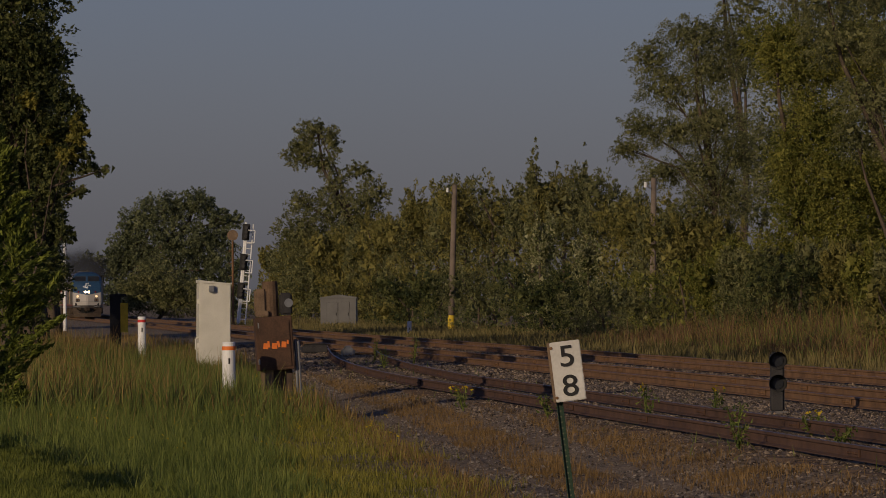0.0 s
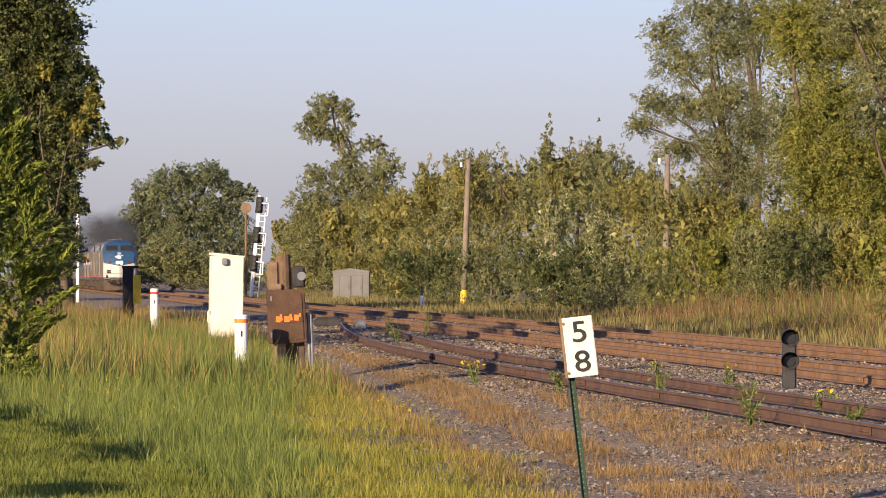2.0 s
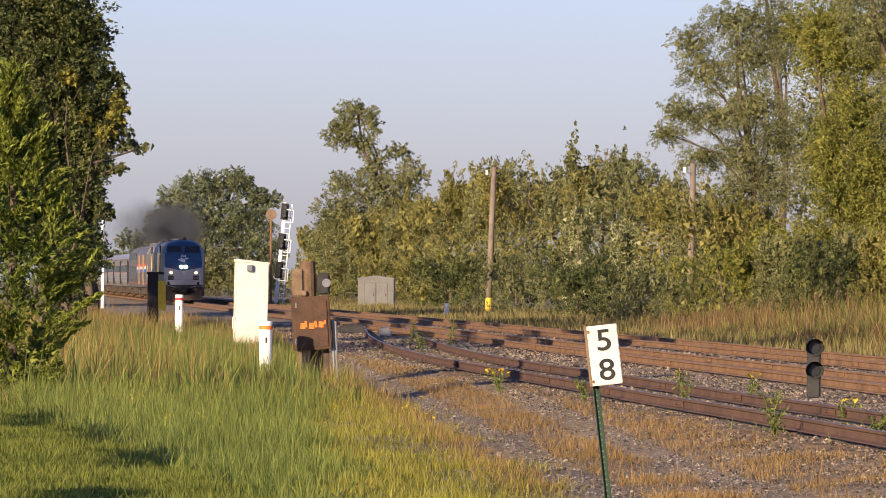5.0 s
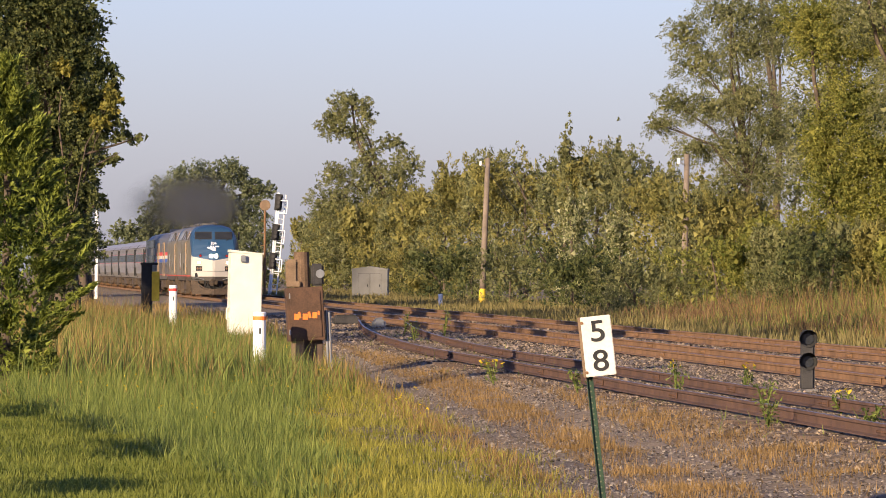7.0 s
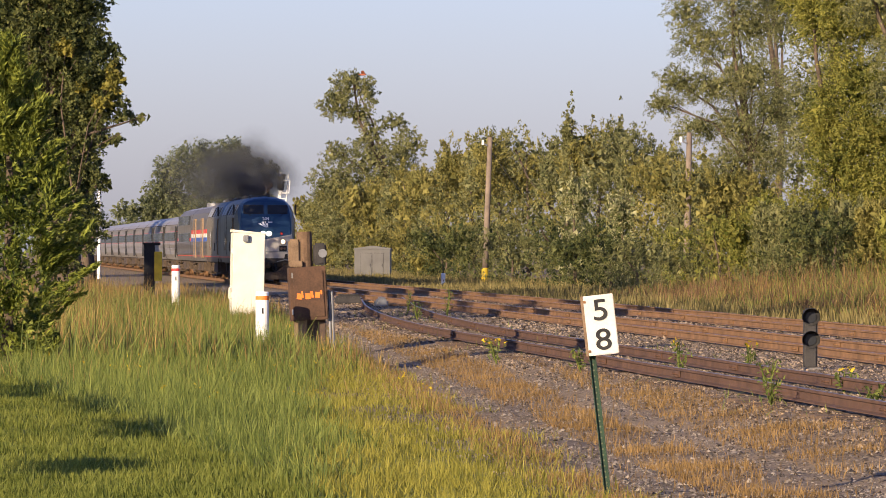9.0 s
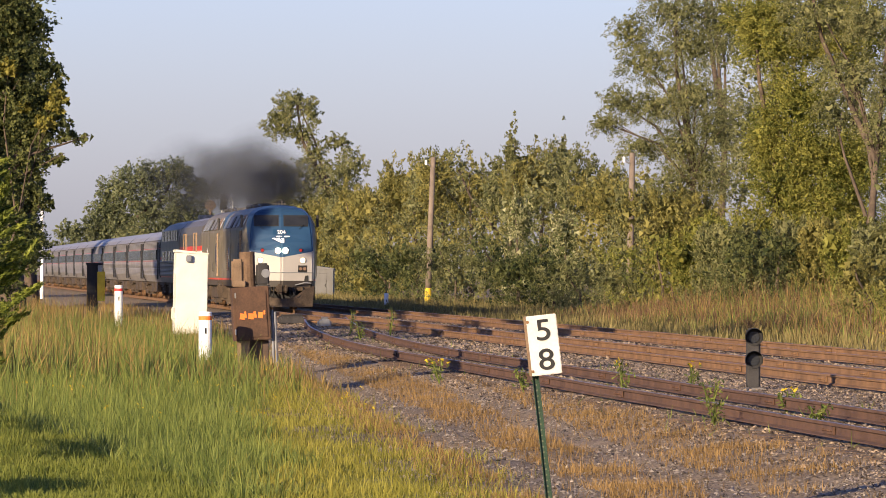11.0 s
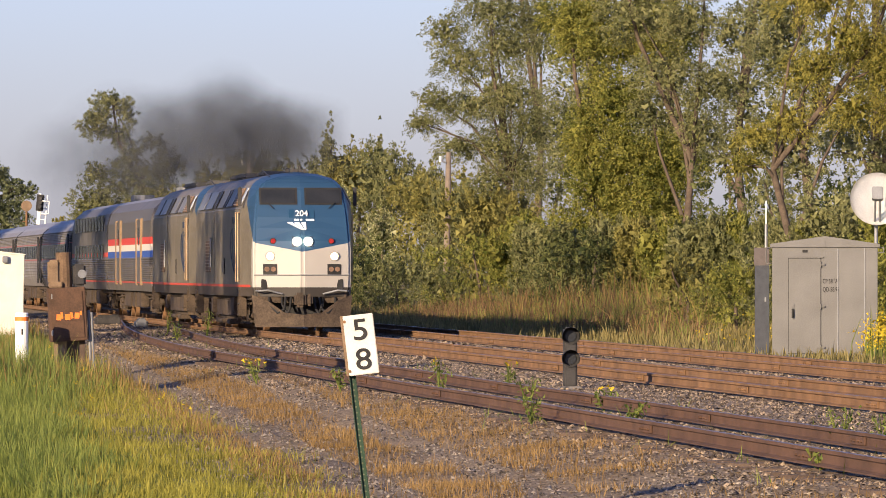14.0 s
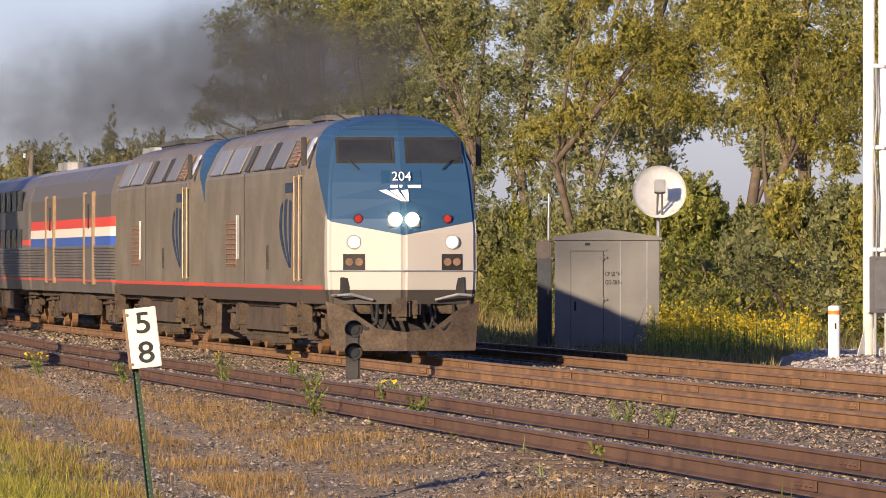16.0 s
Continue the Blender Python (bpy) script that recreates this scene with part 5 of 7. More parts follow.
    # sides
    for s in (-1, 1):
        X = s * 1.525
        for k, y in enumerate((2.35, 3.15)):  # cab door handrails
            bm = B()
            tube(bm, (s * 1.57, y, 1.35), (s * 1.57, y, 3.25), 0.017, n=8)
            for z in (1.37, 3.23):
                tube(bm, (s * 1.5, y, z), (s * 1.58, y, z), 0.018, n=6)
            part("handrail", bm, TAN, th, "bronze-coloured upright handrail")
        d = part("cab_door", box(B(), X - 0.012, X + 0.012, 2.42, 3.08, 1.32, 3.35, 0.01), SILVER, th)
        part("door_window", box(B(), X - 0.02, X + 0.02, 2.55, 2.95, 2.55, 3.2, 0.01), GLASS, d)
        for y in (2.75, 19.9):  # steps below the doors
            bm = B()
            for z in (0.45, 0.72, 0.99):
                box(bm, s * 1.42 - 0.1, s * 1.42 + 0.1, y - 0.3, y + 0.3, z, z + 0.04, 0.008)
            for q in (-0.33, 0.33):
                box(bm, s * 1.42 - 0.1, s * 1.42 + 0.1, y + q - 0.02, y + q + 0.02, 0.4, 1.15, 0.005)
            part("step_ladder", bm, UNDER, th)
        # slanted upper panels: a cab window, louvres and glazed hatches
        tilt = Matrix.Translation((s * 1.39, 0, 3.69)) @ pose(0, 0, 0, 0, -s * 26, 0)
        # pale glass colour stands in for the bright reflection in this window
        part("cab_window", box(B(), -0.015, 0.015, 1.95, 2.45, -0.27, 0.25, 0.01, tilt), PALE, th, "cab side window with a reflection put into its pale colour")
        for k, (ya, yb, mm) in enumerate(((3.3, 3.95, GRILLE), (4.05, 4.7, GRILLE), (5.3, 7.4, TINT), (7.7, 8.3, DARKMETAL), (8.7, 10.8, TINT), (11.6, 12.2, DARKMETAL), (13.2, 16.0, GALV), (16.6, 18.8, GALV))):
            h = part("hatch" if mm in (TINT, GALV) else "louvre_panel", box(B(), -0.015, 0.015, ya, yb, -0.3, 0.26, 0.01, tilt), mm, th)
            if mm is GRILLE:
                for q in np.linspace(-0.26, 0.22, 7):
                    part("slat", box(B(), 0.0, s * 0.035, ya + 0.03, yb - 0.03, q - 0.012, q + 0.012, 0, tilt) if s > 0 else box(B(), -0.035, 0.0, ya + 0.03, yb - 0.03, q - 0.012, q + 0.012, 0, tilt), TAN, h)
        g = part("side_grille", box(B(), X - 0.012, X + 0.012, 13.6, 15.6, 1.6, 2.5, 0.01), GRILLE, th, "brown louvred side grille")
        for z in np.linspace(1.66, 2.44, 9):
            part("slat", box(B(), X - 0.03, X + 0.03, 13.66, 15.54, z - 0.012, z + 0.012), TAN, g)
        for y in (13.2, 12.9):
            bm = B()
            tube(bm, (s * 1.57, y, 1.75), (s * 1.57, y, 2.6), 0.02, n=8)
            part("grab_iron", bm, GALV, th)
        for i in range(3):  # swept side emblem
            bm = B()
            def sweep(q, k):  # from the crown of the emblem down to its tip, bulging backwards
                top, bulge = 3.95 + 0.72 * k, 0.55 * k
                return (X + s * 0.006, top * (1 - q) + (4.15 + 0.08 * k) * q + bulge * math.sin(q * math.pi) * 0.6, 2.78 + 0.06 * (1 - q) * k * (2 - k) - q * 1.2)
            qs = np.linspace(0, 1, 7)
            v = [sweep(q, i) for q in qs] + [sweep(q, i + 0.5) for q in qs[::-1]]
            f = bm.faces.new([bm.verts.new(p) for p in v])
            g2 = bmesh.ops.extrude_face_region(bm, geom=[f])
            bmesh.ops.translate(bm, verts=[w for w in g2["geom"] if isinstance(w, bmesh.types.BMVert)], vec=(-s * 0.012, 0, 0))
            part("emblem_bar", bm, NAVY, th, "dark blue swept side emblem")
        for i in range(6):  # name on the side, as plain bars
            part("lettering", box(B(), X - 0.006, X + 0.006, 3.75 + i * 0.22, 3.88 + i * 0.22, 2.95, 3.13), NAVY, th)
        for y in (12.2,):  # panel joint
            part("panel_joint", box(B(), X - 0.006, X + 0.006, y - 0.012, y + 0.012, 1.3, 3.38), DARKMETAL, th)
        part("latch", box(B(), X - 0.03, X + 0.03, 7.9, 8.0, 1.55, 2.0, 0.01), DARKMETAL, th)
    # underframe
    bm = box(B(), -1.35, 1.35, 6.9, 13.6, 0.28, 0.95, 0.12)
    part("fuel_tank", bm, UNDER, th)
    bm = box(B(), -1.3, 1.3, 0.4, 20.4, 0.85, 1.0, 0.02)
    part("underframe", bm, UNDER, th)
    for s in (-1, 1):
        for k, (ya, yb, z0, z1) in enumerate(((5.6, 6.7, 0.5, 0.92), (13.8, 14.6, 0.45, 0.9), (7.2, 8.4, 0.15, 0.3), (10.0, 12.6, 0.18, 0.3))):
            part("equipment_box", box(B(), s * 1.28 - 0.16, s * 1.28 + 0.16, ya, yb, z0, z1, 0.03), UNDER, th)
    for y in (4.4, 16.4):
        truck(th, y, 2, 0.5, 2.75)
    # roof
    bm = box(B(), -0.55, 0.55, 13.5, 19.5, 4.3, 4.46, 0.05)
    part("radiator_housing", bm, ROOFGREY, th)
    bm = box(B(), -0.45, 0.45, 8.2, 10.4, 4.3, 4.45, 0.05)
    part("exhaust_housing", bm, ROOFGREY, th)
    for i in range(5):
        bm = B()
        tube(bm, (-0.25 + i * 0.12, 2.2 + 0.1 * (i % 2), 4.36), (-0.25 + i * 0.12, 1.95, 4.38), 0.03, 0.055, 10)
        part("horn", bm, DARKMETAL, th)
    for y in (3.2, 5.4, 7.3):
        bm = B()
        tube(bm, (0.2, y, 4.33), (0.2, y, 4.52), 0.05, n=10)
        part("antenna", bm, DARKMETAL, th)
    bm = B()
    tube(bm, (-0.75, 1.6, 4.2), (-0.75, 4.2, 4.42), 0.02, n=6)
    part("roof_grab_rail", bm, DARKMETAL, th)
    for s in (-1, 1):
        bm = box(B(), s * 1.57 - 0.05, s * 1.57 + 0.05, 1.55, 1.62, 3.4, 3.92, 0.02)
        part("mirror", bm, DARKMETAL, th, "upright side mirror beside the cab")
    return th


def car_paint(kind):
    m = mat(kind + " side", *(((0.13, 0.12, 0.108), (0.27, 0.252, 0.23)) if kind == "coach" else ((0.06, 0.055, 0.048), (0.135, 0.122, 0.106))), 0.5, 0.05, 0.8, 0.02, 10)
    (x, y, z), do = masks(m)

    def band(z0, z1):
        return do("MULTIPLY", do("GREATER_THAN", z, z0), do("LESS_THAN", z, z1))

    if kind == "baggage":
        over(m, band(2.0, 3.7), (0.095, 0.085, 0.072))
        over(m, band(2.53, 2.76), (0.6, 0.05, 0.03))
        over(m, band(2.31, 2.53), (0.7, 0.66, 0.55))
        over(m, band(2.09, 2.31), (0.03, 0.09, 0.36))
        over(m, band(1.22, 1.27), (0.5, 0.06, 0.04))
    elif kind == "sleeper":
        over(m, band(1.22, 1.27), (0.5, 0.06, 0.04))
        over(m, band(2.15, 2.3), (0.55, 0.06, 0.04))
    else:
        over(m, band(2.07, 2.12), (0.3, 0.06, 0.05))
        # black end strip stands in for the dark gap between coaches
        over(m, do("LESS_THAN", y, 0.9), (0.012, 0.012, 0.012))
        over(m, band(2.74, 2.78), (0.3, 0.06, 0.05))
    over(m, do("GREATER_THAN", z, 4.0 if kind != "coach" else 3.45), (0.26, 0.26, 0.27))
    return m


PAINT = {k: car_paint(k) for k in ("baggage", "sleeper", "coach")}


def car_body(kind, length):
    """A shell with fluted sides; coaches have round sides, the others flat ones."""
    if kind == "coach":
        base = [(0.95, 1.35), (1.25, 1.5), (1.7, 1.58), (2.1, 1.6), (2.75, 1.58), (3.2, 1.42), (3.55, 1.1), (3.78, 0.6)]
        top = 3.86
        fl = [(1.3, 2.0), (2.82, 3.2)]
    else:
        base = [(0.95, 1.45), (1.25, 1.5), (2.1, 1.52), (3.3, 1.5), (3.7, 1.38), (4.0, 1.05), (4.15, 0.6)]
        top = 4.22
        fl = [(1.3, 2.05)]
    pts = [p for p in base]
    for a, b in fl:
        for i, z in enumerate(np.arange(a, b, 0.07)):
            w = float(np.interp(z, [p[0] for p in base], [p[1] for p in base]))
            pts += [(z, w + 0.004), (z + 0.018, w + 0.03), (z + 0.052, w + 0.03)]
    pts = sorted(set(pts))
    bm = B()
    rings = []
    for y, sh in ((0.25, 0.1), (0.45, 0.0), (length - 0.45, 0.0), (length - 0.25, 0.1)):
        ring = [bm.verts.new((-(w - sh), y, z)) for z, w in pts] + [bm.verts.new((0, y, top))] + [bm.verts.new((w - sh, y, z)) for z, w in reversed(pts)]
        rings.append(ring)
    for r, s in zip(rings, rings[1:]):
        for i in range(len(r) - 1):
            bm.faces.new((r[i], r[i + 1], s[i + 1], s[i]))
    bm.faces.new(rings[0]), bm.faces.new(rings[-1])
    bmesh.ops.recalc_face_normals(bm, faces=bm.faces)
    return bm


def car(kind, label):
    L = 25.9
    th = empty({"baggage": "baggage_car", "sleeper": "sleeping_car", "coach": "passenger_coach"}[kind], pose(MAIN, 0, 0), label=label, category="railway car", group="train")
    part("body", car_body(kind, L), PAINT[kind], th)
    part("underframe", box(B(), -1.25, 1.25, 1.0, L - 1.0, 0.8, 1.0, 0.03), UNDER, th)
    part("gangway", box(B(), -0.55, 0.55, 0.02, 0.3, 1.1, 3.5, 0.05), BLACK, th)
    part("gangway", box(B(), -0.55, 0.55, L - 0.3, L - 0.02, 1.1, 3.5, 0.05), BLACK, th)
    for y in (4.0, L - 4.0):
        truck(th, y, 2, 0.44, 2.5)
    for s in (-1, 1):
        W = s * (1.6 if kind == "coach" else 1.525)
        for k, (a, b) in enumerate(((8.0, 10.5), (11.5, 13.0), (14.0, 17.5))):
            part("equipment_box", box(B(), s * 1.2 - 0.15, s * 1.2 + 0.15, a, b, 0.4, 0.9, 0.03), UNDER, th)
        if kind == "baggage":
            for y in (6.3, 18.4):
                d = part("sliding_door", box(B(), W - 0.02, W + 0.02, y - 1.2, y + 1.2, 1.2, 3.35, 0.01), PAINT["baggage"], th)
                for q in (-1.28, 1.28):
                    part("door_post", box(B(), W - 0.05, W + 0.05, y + q - 0.14, y + q + 0.14, 1.15, 3.4, 0.02), TAN, d, "bronze-coloured door post")
                part("door_window", box(B(), W - 0.03, W + 0.03, y - 0.2, y + 0.2, 2.5, 3.1, 0.01), GLASS, d)
        elif kind == "sleeper":
            for y in np.arange(2.6, 23.5, 2.1):
                for z in (2.05, 3.1):
                    part("window", box(B(), W - 0.015, W + 0.015, y, y + 1.45, z, z + 0.55, 0.01), GLASS, th)
        else:
            for y in np.arange(3.0, 22.5, 1.75):
                part("window", box(B(), W - 0.03, W + 0.03, y, y + 1.3, 2.16, 2.7, 0.01), GLASS, th)
            for y in (1.4, L - 1.4):
                part("door", box(B(), W - 0.025, W + 0.025, y - 0.45, y + 0.45, 1.1, 3.1, 0.01), BLACK, th)
    if kind != "coach":
        for y in (3.0, 4.6):
            bm = B()
            tube(bm, (0, y, 4.2), (0, y, 4.42), 0.4, 0.38, 16)
            part("roof_fan", bm, GALV, th)
    return th


TRAIN = []  # each vehicle and how far its front lies behind the first nose
a = locomotive(True)
TRAIN.append((a, 0.0))
TRAIN.append((locomotive(False), 21.0))
TRAIN.append((car("baggage", "grey baggage car with red, white and blue stripes"), 42.0))
sl = car("sleeper", "fluted stainless steel sleeping car with two window rows")
TRAIN.append((sl, 67.9))
co = car("coach", "round-sided fluted stainless steel passenger coach")
TRAIN.append((co, 93.8))
for i in range(1, 13):
    TRAIN.append((copy_thing(co, pose(MAIN, 0, 0)), 93.8 + 25.9 * i))


# ---- line-side things ----
def spot(b, d):
    """A place by bearing and distance on the sketch plan, stretched along the line to true lengths."""
    x, y = d * math.sin(radians(b)), d * math.cos(radians(b))
    return 1.0087 * x, 1.4077 * y + 0.1311 * x


def milepost():
    th = empty("milepost_sign", pose(5.82, 63.58, -0.495, 0, -6.6, -4), label="white wooden mile sign reading 58 on a leaning green post", category="sign")
    bm = B()
    for a, b in ((-0.03, -0.022), (0.022, 0.03)):
        box(bm, a, b, -0.03, 0.0, 0, 1.32, 0.002)
    box(bm, -0.03, 0.03, -0.004, 0.004, 0, 1.32, 0.002)
    po = part("post", bm, GREENPOST, th, "dark green perforated steel post")
    bm = B()
    for z in np.arange(0.06, 1.25, 0.05):
        tube(bm, (0, -0.007, z), (0, -0.004, z), 0.009, n=8)
    tagged(part("punched_holes", bm, mat("hole rim", (0.05, 0.06, 0.035), (0.11, 0.12, 0.07)), po), kind="stuff")
    bd = part("board", box(B(), -0.05, 0.238, -0.1, -0.033, 1.24, 1.77, 0.006), mat("cream board paint", (0.45, 0.43, 0.37), (0.62, 0.6, 0.53), 0.7, 0, 4, 0.1, 40), th, "white painted board with rusty bolts")
    for s, z in (("5", 1.628), ("8", 1.366)):
        text("numeral", s, 0.265, pose(0.112, -0.103, z, 90) @ Matrix.Diagonal((1.14, 1, 1, 1)), BLACK, bd, bold=0.002)
    part("bare_edge", box(B(), -0.053, -0.026, -0.1025, -0.03, 1.238, 1.772, 0.004), WOOD, bd, "bare weathered wooden edge")
    for z in (1.28, 1.72):
        bm = B()
        tube(bm, (-0.02, -0.108, z), (-0.02, -0.095, z), 0.014, n=10)
        part("bolt", bm, RUST, bd)


milepost()


def dwarf_signal():
    th = empty("dwarf_signal", pose(13.67, 114.1, -0.24, 0, 0, -3), label="low black two-lamp railway signal beside the siding", category="signal")
    part("foundation", box(B(), -0.17, 0.17, -0.17, 0.17, -0.1, 0.06, 0.02), mat("grey concrete", (0.08, 0.075, 0.07), (0.16, 0.15, 0.14), 0.9, 0, 4, 0.2), th)
    part("case", box(B(), -0.11, 0.11, -0.02, 0.2, 0.04, 1.0, 0.03), DARKMETAL, th)
    for z in (0.5, 0.86):
        bm = B()
        tube(bm, (0, -0.04, z), (0, 0.0, z), 0.14, n=24)
        h = part("signal_head", bm, BLACK, th)
        bm = B()
        n = 18  # hood open below
        for i in range(n):
            a0, a1 = radians(-30 + 240 * i / n), radians(-30 + 240 * (i + 1) / n)
            q = []
            for a, r, yy in ((a0, 0.14, -0.02), (a1, 0.14, -0.02), (a1, 0.14, -0.3 + 0.1 * abs(math.cos(a1))), (a0, 0.14, -0.3 + 0.1 * abs(math.cos(a0)))):
                q.append(bm.verts.new((r * math.cos(a), yy, z + r * math.sin(a))))
            bm.faces.new(q)
        bmesh.ops.solidify(bm, geom=bm.faces[:], thickness=0.006)
        part("hood", bm, BLACK, h, "black tunnel hood")
        bm = B()
        tube(bm, (0, -0.055, z), (0, -0.03, z), 0.09, n=20)
        part("lens", bm, GLASS, h)


dwarf_signal()


def pole(b, d, height, r, lean, label, yellow):
    x, y = spot(b, d)
    th = empty("utility_pole", pose(x, y, -0.3, 0, lean, 0), label=label, category="pole")
    bm = B()
    tube(bm, (0, 0, -0.3), (0, 0, height), r * 1.15, r * 0.9, 14)
    part("shaft", bm, POLEWOOD, th, smooth=True)
    if yellow:
        bm = B()
        tube(bm, (0, 0, 0), (0, 0, 0.95), r * 1.22, r * 1.2, 14)
        part("sleeve", bm, YELLOW, th, "yellow sleeve at the foot")
    bm = B()
    tube(bm, (-r, -r, height - 0.5), (-r - 0.25, -r, height - 0.35), 0.04, n=8)
    part("bracket", bm, GALV, th)
    bm = B()
    tube(bm, (-r - 0.25, -r, height - 0.45), (-r - 0.25, -r, height - 0.2), 0.07, n=10)
    part("insulator", bm, WHITE, th)
    return th


pole(5.97, 288, 8.35, 0.16, 2.0, "weathered wooden pole with a yellow foot", True)
pole(8.235, 232, 7.35, 0.14, 1.0, "weathered wooden pole standing in the bushes", False)
bm = B()
x, y = spot(5.97, 288)
x2, y2 = spot(6.62, 291)
limb_tube(bm, [(x + 0.3, y, 7.3), ((x + x2) / 2, y, 5.2), (x2, y2, 3.4)], 0.02, 0.02, 5)
part("wire", bm, BLACK, [o for o in bpy.data.objects if o.name == "utility_pole"][0])
bpy.data.objects["wire"].matrix_parent_inverse = bpy.data.objects["utility_pole"].matrix_world.inverted()


def hut(x, y, w, depth, h, turn, label, doors, big):
    """A sheet-metal equipment hut with a shallow gable roof; its front faces -y."""
    th = empty("equipment_hut", pose(x, y, -0.42, 0, 0, turn), label=label, category="hut")
    part("plinth", box(B(), -w / 2 + 0.05, w / 2 - 0.05, 0.05, depth - 0.05, -0.15, 0.09, 0.01), DARKMETAL, th)
    body = part("wall", box(B(), -w / 2, w / 2, 0, depth, 0.06, h, 0.015), HUTGREY, th)
    bm = B()  # gable roof
    o = 0.05
    pr = [(-w / 2 - o, h - 0.02), (w / 2 + o, h - 0.02), (w / 2 + o, h + 0.06), (0, h + 0.24), (-w / 2 - o, h + 0.06)]
    a, b = [bm.verts.new((p, -o, q)) for p, q in pr], [bm.verts.new((p, depth + o, q)) for p, q in pr]
    bm.faces.new(a), bm.faces.new(b[::-1])
    for i in range(5):
        bm.faces.new((a[i], b[i], b[(i + 1) % 5], a[(i + 1) % 5]))
    bmesh.ops.recalc_face_normals(bm, faces=bm.faces)
    roof = part("roof", bm, HUTGREY, th)
    part("roof_seam", box(B(), -0.015, 0.015, -o - 0.01, -o + 0.01, h, h + 0.19), HUTGREY, roof)
    for d0, d1 in doors:
        door = part("door", box(B(), d0, d1, -0.022, 0.01, 0.16, h - 0.28, 0.006), HUTGREY, th)
        for e0, e1, z0, z1 in ((d0 - 0.012, d0, 0.15, h - 0.27), (d1, d1 + 0.012, 0.15, h - 0.27), (d0, d1, h - 0.28, h - 0.265), (d0, d1, 0.145, 0.16)):
            part("door_gap", box(B(), e0, e1, -0.012, 0.004, z0, z1), BLACK, door)
        part("drip_edge", box(B(), d0 - 0.02, d1 + 0.06, -0.05, 0.0, h - 0.262, h - 0.24), HUTGREY, door)
        if big:
            for z in (0.3, 1.25, h - 0.42):
                bm = box(B(), d1 - 0.1, d1 + 0.1, -0.05, -0.02, z - 0.025, z + 0.025, 0.006)
                tube(bm, (d1, -0.05, z - 0.06), (d1, -0.05, z + 0.06), 0.016, n=8)
                part("hinge", bm, HUTGREY, door)
            part("handle", box(B(), d0 + 0.07, d0 + 0.12, -0.08, -0.02, 0.98, 1.2, 0.01), BLACK, door)
            part("lock", box(B(), d0 + 0.06, d0 + 0.13, -0.045, -0.02, 1.22, 1.32, 0.01), HUTGREY, door)
        else:
            part("handle", box(B(), d1 - 0.12, d1 - 0.08, -0.06, -0.02, 0.9, 1.1, 0.01), BLACK, door)
    return th, body


x, y = spot(10.65 + 255 / 157.08, 118)
th, body = hut(x + 0.475, y, 2.44, 2.4, 2.64, -8.5, "grey galvanized equipment hut with a closed door", [(-0.84, -0.1)], True)
for i, s in enumerate(('CP 58 "A"', "QD-58.95")):
    text("lettering", s, 0.15, pose(0.14, -0.006, 1.83 - i * 0.19, 90) @ Matrix.Diagonal((0.62, 1, 1, 1)), BLACK, body)
for xx in (0.3, 0.92):
    part("wall_seam", box(B(), xx - 0.012, xx + 0.012, -0.012, 0.0, 0.1, 2.6), GALV, body)
part("nameplate", box(B(), -0.52, -0.4, -0.012, 0.0, 2.5, 2.56), BLACK, body)
for s in (-1, 1):  # lifting eyes and corner loops
    bm = B()
    limb_tube(bm, [(s * 1.24, 0.05, 2.6), (s * 1.36, 0.05, 2.62), (s * 1.36, 0.05, 2.25 if s < 0 else 2.5), (s * 1.24, 0.05, 2.25 if s < 0 else 2.5)], 0.015, 0.015, 6)
    part("lifting_loop", bm, HUTGREY, th)
part("jack_leg", box(B(), 1.1, 1.2, -0.06, 0.02, -0.25, 0.12, 0.01), HUTGREY, th)
# dark cabinet at the hut's flank
x, y = spot(10.65 + 147 / 157.08, 119.5)
cb = empty("battery_cabinet", pose(x + 0.44, y, -0.42, 0, 0, -8.5), label="narrow dark blue-grey cabinet against the hut", category="cabinet")
part("body", box(B(), -0.17, 0.17, 0, 0.9, -0.1, 2.2, 0.01), mat("dark slate paint", (0.02, 0.024, 0.032), (0.045, 0.05, 0.06), 0.6), cb)
part("rail_frame", box(B(), -0.19, 0.17, 0.02, 0.1, 2.2, 2.62, 0.01), mat("dull brown steel", (0.06, 0.05, 0.048), (0.1, 0.085, 0.08), 0.6, 0.2), cb)
part("latch", box(B(), 0.06, 0.1, -0.02, 0.0, 1.35, 1.45), GALV, cb)


